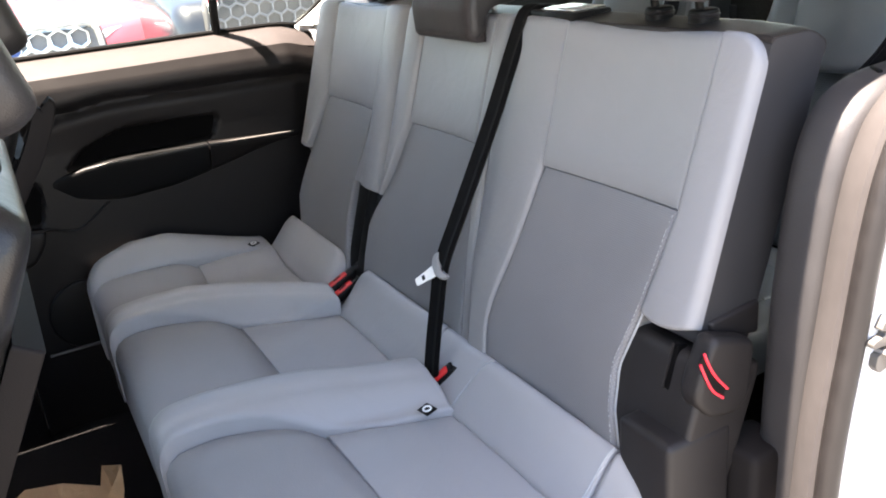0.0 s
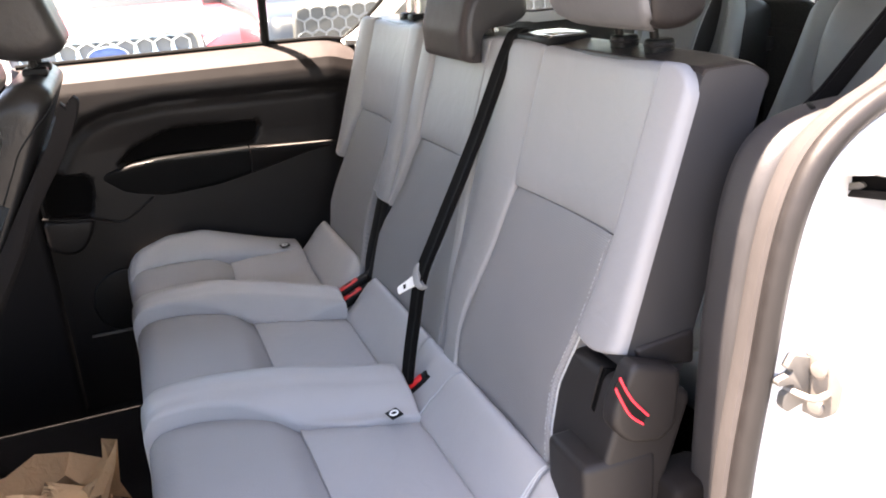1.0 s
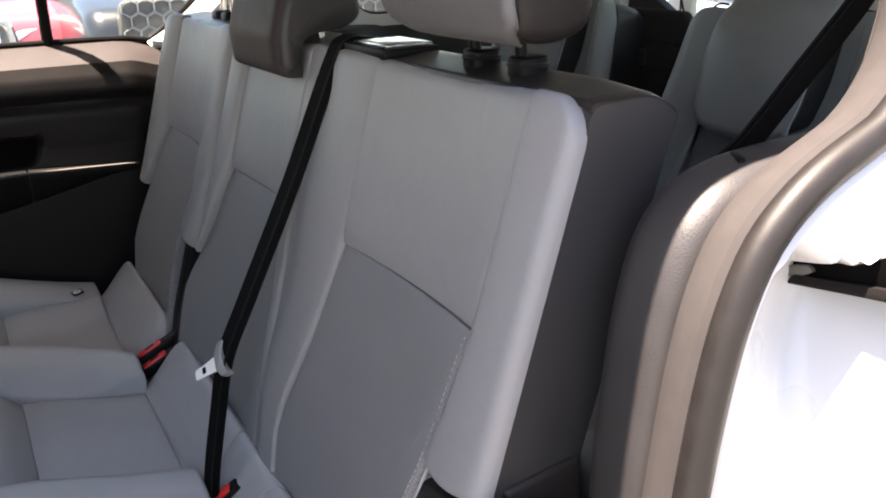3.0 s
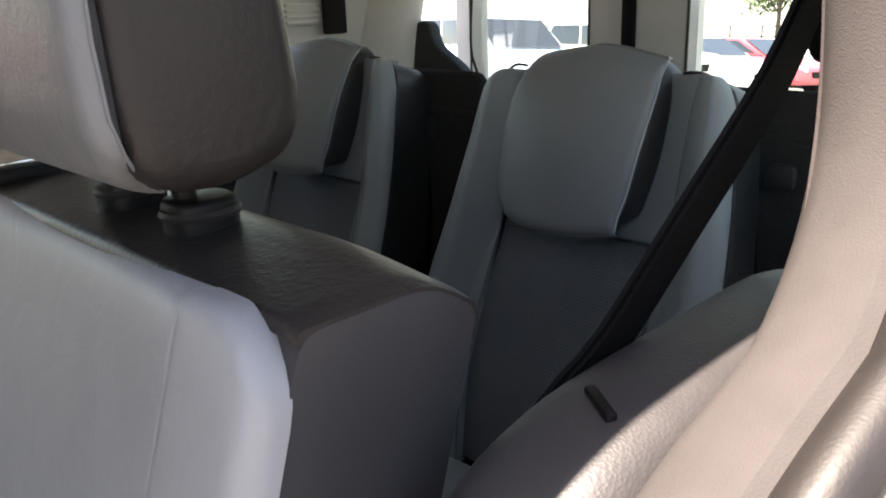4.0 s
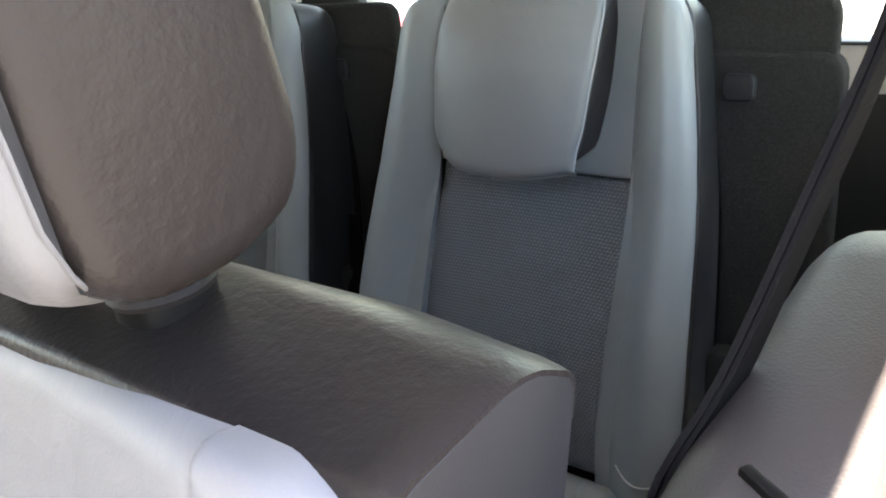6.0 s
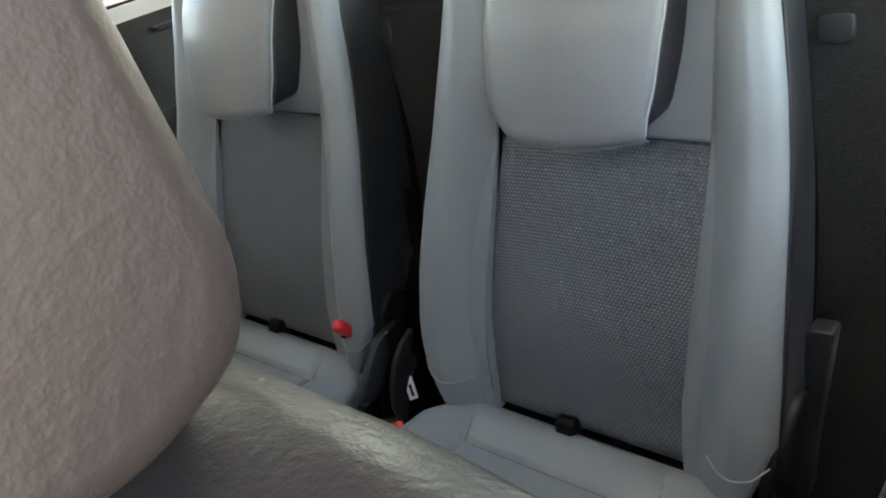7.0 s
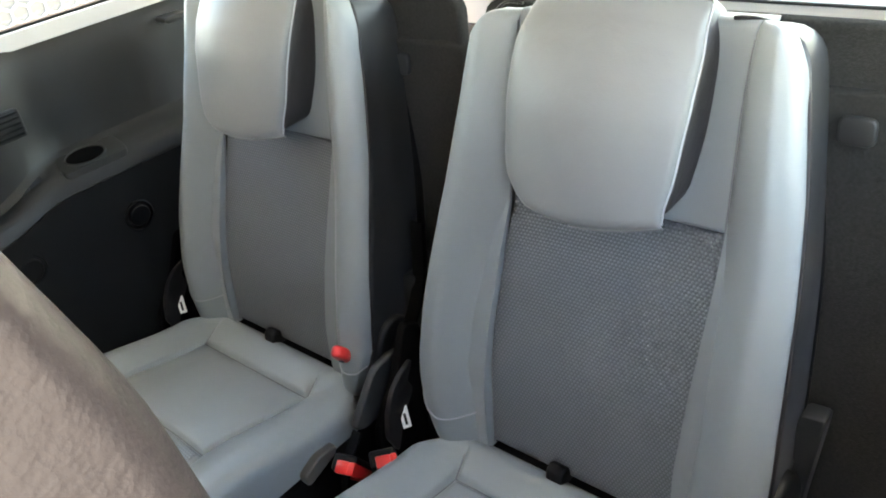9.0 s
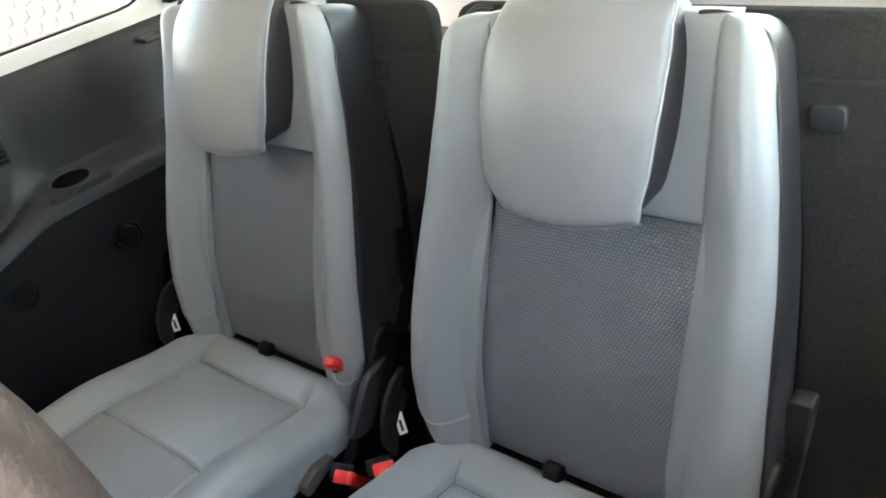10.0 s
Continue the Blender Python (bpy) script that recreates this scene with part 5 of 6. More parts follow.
def third_seat(yc):
    seat3 = thing("car_seat", pose(0.93, yc, 0.43, 0, 11, 0), "grey leatherette single seat of the third row", "car seat", "third row seats")

    def bk(s, h, d):
        return (0.93 + h * math.sin(T3) - d * math.cos(T3), yc + s, 0.43 + h * math.cos(T3) + d * math.sin(T3))

    neg = lambda f: (lambda h: -f(h))
    out_l = curve_of([(-0.07, 0.232), (-0.03, 0.244), (0.03, 0.251), (0.09, 0.253), (0.19, 0.244), (0.31, 0.226), (0.40, 0.208), (0.48, 0.194), (0.56, 0.178)])
    out_r = curve_of([(-0.07, 0.220), (-0.03, 0.229), (0.05, 0.236), (0.12, 0.236), (0.20, 0.233), (0.30, 0.228), (0.40, 0.218), (0.48, 0.206), (0.56, 0.196)])
    inn = curve_of([(-0.07, 0.144), (0.10, 0.143), (0.18, 0.137), (0.27, 0.129), (0.33, 0.122), (0.48, 0.117), (0.60, 0.112)])
    inn_r = curve_of([(-0.07, 0.127), (0.07, 0.130), (0.18, 0.137), (0.285, 0.144), (0.35, 0.147), (0.47, 0.148), (0.53, 0.151), (0.60, 0.160)])
    swell = curve_of([(-0.07, 0.034), (0.0, 0.047), (0.06, 0.053), (0.16, 0.050), (0.25, 0.040), (0.34, 0.028), (0.45, 0.018), (0.60, 0.012)])

    def face(s, h):
        """Front of a bolster: it rises away from the insert and is fullest near its outer rim."""
        i = inn(h) if s > 0 else inn_r(h)
        o = out_l(h) if s > 0 else out_r(h)
        f = min(1, max(0, (abs(s) - i) / (o - i)))
        return 0.002 + 0.004 * ramp(h, 0.30, 0.42) * ramp(f, 0.0, 0.10) + swell(h) * math.sin(0.5 * math.pi * min(1, f / 0.72)) ** 1.25 - 0.011 * ramp(f, 0.55, 1.0)

    def rim(length, r):
        def f(x):
            return r - math.sqrt(max(0.0, r * r - (r - x) ** 2)) if x < r else 0.0
        return lambda u: f(u * length)

    top_l, top_r = (lambda u: 0.556 - rim(0.075, 0.050)(1 - u)), (lambda u: 0.560 - rim(0.075, 0.050)(u) + 0.002 * ramp(u, 0.5, 1.0))
    low_l = lambda u: -0.036 - 0.020 * math.sin(math.pi * min(1, u * 1.15)) + 0.085 * ramp(u, 0.60, 1.02) ** 2
    low_r = lambda u: -0.036 - 0.020 * math.sin(math.pi * min(1, (1 - u) * 1.15)) + 0.085 * ramp(1 - u, 0.60, 1.02) ** 2
    part("insert", puff(neg(inn_r), inn, -0.030, 0.350, lambda s, h: -0.001 + 0.014 * bell(h, 0.12, 0.14) - 0.010 * (1 - (s / 0.14) ** 2) * ramp(h, 0.06, 0.2) - 0.004 * ramp(h, 0.28, 0.35), -0.05, bk, (0.004, 0.004, 0.012, 0.006), (16, 20)), M_INSERT3, seat3, "perforated grey insert")
    part("side_bolster", puff(inn, out_l, low_l, top_l, face, lambda s, h: swell(h) - 0.0265, bk, (0.003, 0.017, 0.016, 0.012), (22, 40)), M_GREY3, seat3, "puffed grey side bolster")
    part("side_bolster", puff(neg(out_r), neg(inn_r), low_r, top_r, face, lambda s, h: swell(h) - 0.0265, bk, (0.017, 0.003, 0.016, 0.012), (22, 40)), M_GREY3, seat3, "puffed grey side bolster")
    part("shoulder_panel", puff(neg(inn_r), inn, 0.352, lambda f: 0.562 - 0.004 * ramp(f, 0.5, 1.0), lambda s, h: 0.001 - 0.010 * ramp(h, 0.36, 0.46) * ramp(min(s + inn_r(h), inn(h) - s), 0.0, 0.030), -0.05, bk, (0.003, 0.003, 0.005, 0.010)), M_GREY3, seat3)
    # outer shell with dark sides, black back
    hs = (0.06, 0.19, 0.31, 0.48)
    shell = fillet([(-0.222, -0.07), (0.240, -0.07)] + [(out_l(h) + 0.0025, h) for h in hs] + [(0.180, 0.554), (-0.196, 0.558)] + [(-out_r(h) - 0.0025, h) for h in reversed(hs)], [0.02, 0.02, 0.03, 0.05, 0.05, 0.03, 0.055, 0.055, 0.03, 0.05, 0.05, 0.03], 5)
    wall = []
    for k, f in ((0.90, 0.0), (0.945, 0.06), (0.965, 0.20), (0.985, 0.55), (0.998, 0.90), (1.0, 0.97), (0.99, 1.0), (0.94, 0.99), (0.92, 0.72)):
        wall.append([bk(a * k, 0.25 + (b - 0.25) * (0.5 + 0.5 * k), -0.102 + f * (swell(b) + 0.077)) for a, b in shell])
    part("shell", rings(wall), M_SHELL3, seat3, "dark grey side cover")
    part("back_board", loft(shell, lambda a, b, d: bk(a * 0.94, b * 0.98, d), -0.120, -0.094, 0.01), M_BLACK, seat3, "black back board")
    for sg, o, tip in ((1, out_l, 0.118), (-1, out_r, 0.126)):
        line = [bk(sg * (o(h) + 0.0012), h, swell(h) - 0.0265) for h in np.linspace(0.05, 0.49, 16)] + [bk(sg * (o(0.53) - 0.006), 0.530, -0.018), bk(sg * (o(0.55) - 0.028), 0.556, -0.013), bk(sg * (tip + 0.018), 0.563, -0.011), bk(sg * tip, 0.562, -0.011)]
        part("rim_welt", tube(smooth_path(line, 2), 0.0022, 6), M_DARKS, seat3, "dark rim welt")
    for sg, i in ((1, inn), (-1, inn_r)):
        part("seam", tube([bk(sg * (i(h) + 0.0004), h, (0.0012 if h < 0.35 else 0.0016)) for h in np.linspace(-0.03, 0.545, 24)], 0.0013, 6), M_SEAM, seat3)
        o = out_l if sg > 0 else out_r
        ends = (0.02, 0.97) if sg > 0 else (0.30, 0.97)
        pk = []
        for f in np.linspace(*ends, 14):
            h = 0.030 - 0.026 * math.sin(math.pi * min(1, f * 0.80)) + 0.012 * ramp(f, 0.8, 1.0)
            a = i(h) + f * (o(h) - i(h))
            pk.append(bk(sg * a, h, face(sg * a, h) + 0.0004 - roll((1 - f) * 0.095, 0.017)))
        part("pocket_seam", tube(pk, 0.0013, 6), M_PIPE, seat3, "stitched pocket edge")
    # headrest hooked over the back: dark sides, soft grey front
    hw = curve_of([(0.33, 0.088), (0.36, 0.095), (0.41, 0.101), (0.48, 0.102), (0.53, 0.100), (0.575, 0.088), (0.60, 0.072)])
    hw_r = curve_of([(0.33, 0.100), (0.352, 0.1035), (0.366, 0.1000), (0.385, 0.1015), (0.41, 0.107), (0.48, 0.1145), (0.53, 0.1165), (0.575, 0.108), (0.60, 0.092)])
    drop = curve_of([(0.33, 0.0), (0.47, 0.003), (0.51, 0.010), (0.54, 0.021), (0.565, 0.038), (0.585, 0.062), (0.60, 0.085)])
    hd = lambda s, h: 0.053 + 0.026 * (1 - (s / 0.115) ** 2) - drop(h)
    h_bot = lambda f: 0.360 - 0.012 * math.sin(math.pi * min(1, max(0, f))) + 0.034 * ramp(f, 0.70, 1.0) ** 2
    h_top = lambda f: 0.580 + 0.014 * math.sin(math.pi * min(1, max(0, f)))
    side = [(-hw_r(h) + 0.001, h) for h in (0.368, 0.42, 0.48, 0.53, 0.565)] + [(-0.075, 0.586), (0.06, 0.586)] + [(hw(h) - 0.004, h) for h in (0.565, 0.53, 0.48, 0.42, 0.368)]
    side = fillet(side, [0.02, 0.03, 0.03, 0.03, 0.03, 0.04, 0.04, 0.03, 0.03, 0.03, 0.03, 0.02], 3)
    h3 = part("headrest", loft(side, lambda a, b, d: bk(a * (1 + 0.10 * max(0.0, math.sin(math.pi * min(1.0, max(0.0, (0.047 - d) / 0.075))))), b + 0.25 * max(0.0, 0.03 - d) * ramp(-b, -0.46, -0.36), d - drop(b) * ramp(d, -0.02, 0.04)), -0.045, 0.047, 0.006, 9), M_DARKS, seat3, "dark leather headrest sides")
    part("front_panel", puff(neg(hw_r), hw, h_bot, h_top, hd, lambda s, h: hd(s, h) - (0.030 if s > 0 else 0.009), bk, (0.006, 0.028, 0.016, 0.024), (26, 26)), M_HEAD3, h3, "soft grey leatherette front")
    part("piping", tube(smooth_path([bk(-hw_r(h) - 0.0004, h, hd(hw_r(h), h) - 0.0080) for h in np.linspace(0.366, 0.574, 12)], 2), 0.0013, 6), M_PIPE, h3, "light piping")
    part("piping", tube(smooth_path([bk(hw(h) + 0.0004, h, hd(hw(h), h) - 0.027) for h in np.linspace(0.38, 0.570, 10)], 2), 0.0013, 6), M_PIPE, h3, "light piping")

    # cushion: one cover with sewn-in seams round a flat centre, woven front
    cu = lambda s, h, d: (h, yc + s, d)
    A, B = -0.125, 0.155
    seams = [[(A, 0.50), (A, 0.848), (B, 0.848), (B, 0.50)], [(A, 0.848), (-0.113, 0.884)], [(B, 0.848), (0.166, 0.884)], [(A, 0.660), (B, 0.660)]]

    def top(s, h):
        z = 0.392 + 0.036 * ramp(-h, -0.87, -0.64)
        g = min(near_line(s, h, q) for q in seams)
        inside = A < s < B and h < 0.848
        e = min(s - A, B - s, 0.848 - h) if inside else max(A - s, s - B, h - 0.848)
        z += 0.007 * ramp(e, 0.0, 0.06) if inside else 0.016 * math.sin(math.pi * min(0.62, e / 0.13))
        return z - 0.007 * math.exp(-(g / 0.0040) ** 2)

    def back_edge(u):
        s = -0.226 + 0.474 * u
        return 0.925 - 0.055 * ramp(s, 0.155, 0.248) ** 2 - 0.050 * ramp(-s, 0.135, 0.226) ** 2
    part("cushion_cover", puff(-0.226, 0.248, 0.476, back_edge, top, 0.362, cu, (0.024, 0.026, 0.04, 0.030), (36, 32), ((A, B), (0.660, 0.848))), M_GREY3, seat3, "smooth grey cushion with sewn seams")
    part("cushion_front", puff(A + 0.006, B - 0.006, 0.482, 0.655, lambda s, h: top(s, h) + 0.002, 0.31, cu, (0.003, 0.003, 0.046, 0.003), (40, 30)), M_FRONT3, seat3, "perforated grey front panel")
    for q in seams:
        line = [cu(x0 + (x1 - x0) * f, h0_ + (h1_ - h0_) * f, top(x0 + (x1 - x0) * f, h0_ + (h1_ - h0_) * f) + 0.0006) for (x0, h0_), (x1, h1_) in zip(q, q[1:]) for f in np.linspace(0, 1, 14)]
        part("cushion_seam", tube([p for i, p in enumerate(line) if i == 0 or (Vector(p) - Vector(line[i - 1])).length > 1e-4], 0.0011, 5), M_SEAM, seat3)
    part("cushion_pan", yloft(fillet([(0.49, 0.365), (0.88, 0.368), (0.905, 0.36), (0.93, 0.22), (0.88, 0.12), (0.55, 0.18)], 0.02), yc - 0.223, yc + 0.244, 0.008), M_BLACK, seat3, "black plastic seat pan")
    # matt black block that keeps the gap below the backrest dark
    part("gap_block", box(0.900, 0.965, yc - 0.225, yc + 0.230, 0.33, 0.396, 0.008), M_VOID, seat3)
    part("leg", box(0.58, 0.64, yc - 0.20, yc - 0.15, 0.0, 0.20, 0.008), M_BLACK, seat3)
    part("leg", box(0.58, 0.64, yc + 0.15, yc + 0.20, 0.0, 0.20, 0.008), M_BLACK, seat3)
    part("leg", box(0.90, 0.99, yc - 0.20, yc + 0.20, 0.0, 0.20, 0.01), M_BLACK, seat3)
    part("strap_loop", yloft(fillet([(0.900, 0.395), (0.904, 0.418), (0.915, 0.425), (0.930, 0.415), (0.934, 0.395)], 0.006), yc + 0.018, yc + 0.044, 0.004), M_BLACK, seat3, "black plastic loop")
    # recliner: round cover and a flat lever that stands up beside the back
    disc = [(0.958 + 0.046 * math.cos(t), 0.448 + 0.070 * math.sin(t)) for t in np.linspace(0, 2 * math.pi, 28, endpoint=False)]
    part("recliner_cover", yloft(disc, yc - 0.246, yc - 0.205, 0.008), M_LOWER3, seat3, "black rounded recliner cover")
    lever = fillet([(-0.239, 0.580), (-0.266, 0.582), (-0.262, 0.543), (-0.250, 0.430), (-0.246, 0.360), (-0.222, 0.360), (-0.228, 0.425), (-0.240, 0.520), (-0.232, 0.534)], [0.006, 0.006, 0.02, 0.02, 0.01, 0.01, 0.02, 0.004, 0.004], 3)
    part("recliner_lever", loft(lever, lambda a, b, d: (d + 0.12 * (b - 0.5), yc + a + 0.006, b - 0.012), 0.996, 1.022, 0.003), M_SHELL3, seat3, "dark grey recliner lever")
    # belt anchor on the outer side, with a printed label
    strap = fillet([(0.930, 0.486), (0.902, 0.476), (0.879, 0.456), (0.862, 0.426), (0.853, 0.388), (0.868, 0.350), (0.892, 0.403), (0.921, 0.436), (0.912, 0.458)], 0.008, 3)
    part("belt_anchor", yloft(strap, yc + 0.288, yc + 0.297, 0.003), M_HINGE, seat3, "dark grey belt anchor strap")
    part("anchor_base", yloft(fillet([(0.83, 0.20), (0.93, 0.20), (0.97, 0.52), (0.94, 0.54), (0.90, 0.46), (0.85, 0.40)], 0.015), yc + 0.300, yc + 0.314, 0.004), M_VOID, seat3)
    TM = pose(0.890, yc + 0.2855, 0.404, 0, 22, 58)
    tag = part("belt_tag", box(-0.001, 0.001, -0.0065, 0.0065, -0.017, 0.017, 0.0006, 1, TM), M_LABEL, seat3, "small white printed label")
    part("tag_print", box(-0.0018, -0.0008, -0.002, 0.002, -0.012, 0.006, 0.0003, 1, TM), M_BLACK, tag)
    return seat3


third_seat(-0.252)
third_seat(0.340)


# red pull tab standing in the pocket of the far seat
tabm = pose(0.880, 0.136, 0.489, 0, -38, 24)
tab = thing("belt_tab", tabm, "bright red belt release tab in the far rear seat's pocket", "belt tab")
part("tab", loft([(0.013 * math.cos(t) * (1.0 if math.sin(t) > 0 else 0.9), 0.024 * math.sin(t)) for t in np.linspace(0, 2 * math.pi, 24, endpoint=False)], lambda a, b, d: tabm @ Vector((d, a, b)), -0.010, 0.008, 0.006), M_RED, tab)
part("slot", loft([(0.002 + 0.004 * math.cos(t), -0.010 + 0.007 * math.sin(t)) for t in np.linspace(0, 2 * math.pi, 12, endpoint=False)], lambda a, b, d: tabm @ Vector((d, a, b)), -0.0112, -0.009, 0.0002), M_BLACK, tab, "dark slot")

# fallen buckles low between the seats: red frame round a dark mouth
for (bx, by, bz, rz, label) in ((0.792, 0.062, 0.372, 18, "fallen buckle with a red button between the rear seats"), (0.815, 0.008, 0.392, 50, "fallen red-topped buckle almost hidden between the rear seats")):
    bm_ = pose(bx, by, bz, 0, -34, rz)
    fb = thing("belt_buckle", bm_, label, "belt buckle", "rear belt buckles")
    part("housing", box(-0.012, 0.014, -0.019, 0.019, -0.080, 0.020, 0.005, 3, bm_), M_BLACK, fb, "black plastic housing")
    part("release_button", join(box(-0.0145, 0.004, -0.020, -0.010, -0.040, 0.022, 0.002, 2, bm_), box(-0.0145, 0.004, -0.0105, 0.010, 0.010, 0.022, 0.002, 2, bm_), box(-0.0145, 0.004, -0.0105, 0.014, -0.040, -0.026, 0.002, 2, bm_)), M_RED, fb, "red release button")

bs = thing("belt_strap", Matrix.Translation((0.9, 0.06, 0.4)), "dark grey belt sleeve and webbing between the rear seats", "strap")
sleeve = fillet([(0.945, 0.478), (0.925, 0.484), (0.886, 0.477), (0.855, 0.440), (0.826, 0.406), (0.848, 0.392), (0.890, 0.400), (0.922, 0.445)], 0.010, 3)
part("sleeve", yloft(sleeve, 0.074, 0.088, 0.005), M_SHELL3, bs, "dark grey plastic sleeve")
part("webbing", band(smooth_path([(0.835, 0.080, 0.395), (0.795, 0.072, 0.36), (0.775, 0.066, 0.30), (0.77, 0.06, 0.22)], 5), [(0.3, 1, -0.4)] * 16, 0.030, 0.003), M_BELT, bs)
part("webbing", band(smooth_path([(0.930, 0.082, 0.470), (0.975, 0.080, 0.50), (1.005, 0.075, 0.56), (1.02, 0.07, 0.66)], 5), [(0.3, 1, -0.2)] * 16, 0.034, 0.003), M_BELT, bs)
solo("floor_bracket", loft(fillet([(0.742, 0.352), (0.800, 0.372), (0.806, 0.384), (0.770, 0.388), (0.738, 0.372)], 0.008), lambda a, b, d: (a, d, b), 0.098, 0.114, 0.003), M_STEEL, "grey metal bracket under the far rear seat", "bracket", origin=(0.77, 0.105, 0.352))


# ---- carpeted load panels that stand behind the third row ----
def load_panel(y0, y1, label):
    p = thing("load_panel", pose(1.13, (y0 + y1) / 2, 0.02), label, "load panel", "load panels")
    main = fillet([(y0 - 0.0, 0.02), (y1, 0.02), (y1, 0.895), (y0, 0.895)], [0.01, 0.01, 0.03, 0.03], 5)
    part("board", loft(main, lambda a, b, d: (1.045 + (b - 0.02) * 0.075 + d, a, b), 0.0, 0.030, 0.006), M_CARPET3, p, "charcoal felted board")
    flap = fillet([(y0 + 0.012, 0.885), (y1 - 0.012, 0.885), (y1 - 0.012, 0.955), (y0 + 0.012, 0.955)], [0.004, 0.004, 0.03, 0.03], 5)
    part("flap", loft(flap, lambda a, b, d: (1.120 + (b - 0.885) * 0.12 + d, a, b), 0.0, 0.022, 0.006), M_CARPET3, p, "felted top flap")
    return p


lpn = load_panel(-0.588, 0.004, "charcoal felted load panel standing behind the near rear seat")
part("finger_clip", loft(fillet([(-0.499, 0.842), (-0.463, 0.842), (-0.463, 0.872), (-0.499, 0.872)], 0.009), lambda a, b, d: (1.045 + (b - 0.02) * 0.075 + d, a, b), -0.006, 0.004, 0.003), M_PLASTIC3, lpn, "rounded square plastic clip")
lpf = load_panel(0.020, 0.64, "charcoal felted load panel standing behind the far rear seat")
part("finger_clip", loft(fillet([(0.120, 0.845), (0.158, 0.845), (0.158, 0.877), (0.120, 0.877)], 0.009), lambda a, b, d: (1.045 + (b - 0.02) * 0.075 + d, a, b), -0.006, 0.004, 0.003), M_PLASTIC3, lpf, "rounded square plastic clip")

# ---- near shoulder belt at the door pillar ----
nb = thing("seat_belt", Matrix.Translation((0.54, -0.73, 1.05)), "black shoulder belt running from the door pillar into the trim", "seat belt")
bl = smooth_path([(0.606, -0.728, 1.105), (0.565, -0.728, 1.080), (0.525, -0.725, 1.032), (0.480, -0.712, 0.975), (0.440, -0.698, 0.921), (0.405, -0.684, 0.88), (0.38, -0.682, 0.80)], 4)
part("webbing", band(bl, [(0.666, 0.172, -0.726)] * len(bl), 0.028, 0.0025), M_BELT, nb)
part("fold", band([p + Vector((0.003, -0.0035, 0.001)) for p in bl], [(0.675, 0.10, -0.73)] * len(bl), 0.024, 0.002), M_BELT, nb)
part("guide_ring", loft(fillet([(0.580, 1.040), (0.650, 1.032), (0.660, 1.070), (0.640, 1.125), (0.600, 1.122), (0.580, 1.08)], 0.015), lambda a, b, d: (a, d, b), -0.735, -0.716, 0.006), M_BLACK, nb, "black plastic guide ring")
part("bolt_cap", loft([(0.618 + 0.016 * math.cos(t), 1.098 + 0.016 * math.sin(t)) for t in np.linspace(0, 2 * math.pi, 16, endpoint=False)], lambda a, b, d: (a, d, b), -0.720, -0.706, 0.005), M_BLACK, nb)
# rear belt seen past the near load panel
rb = thing("seat_belt", Matrix.Translation((1.2, -0.70, 0.95)), "grey rear seat belt with a pale latch by the quarter window", "seat belt")
part("webbing", band([(1.16, -0.715, 1.30), (1.15, -0.700, 1.05), (1.12, -0.675, 0.86)], [(1, 0.2, 0)] * 3, 0.038, 0.0025), M_PLASTIC, rb)
part("latch", box(1.095, 1.135, -0.69, -0.66, 0.835, 0.862, 0.005), M_STEEL, rb, "pale latch")


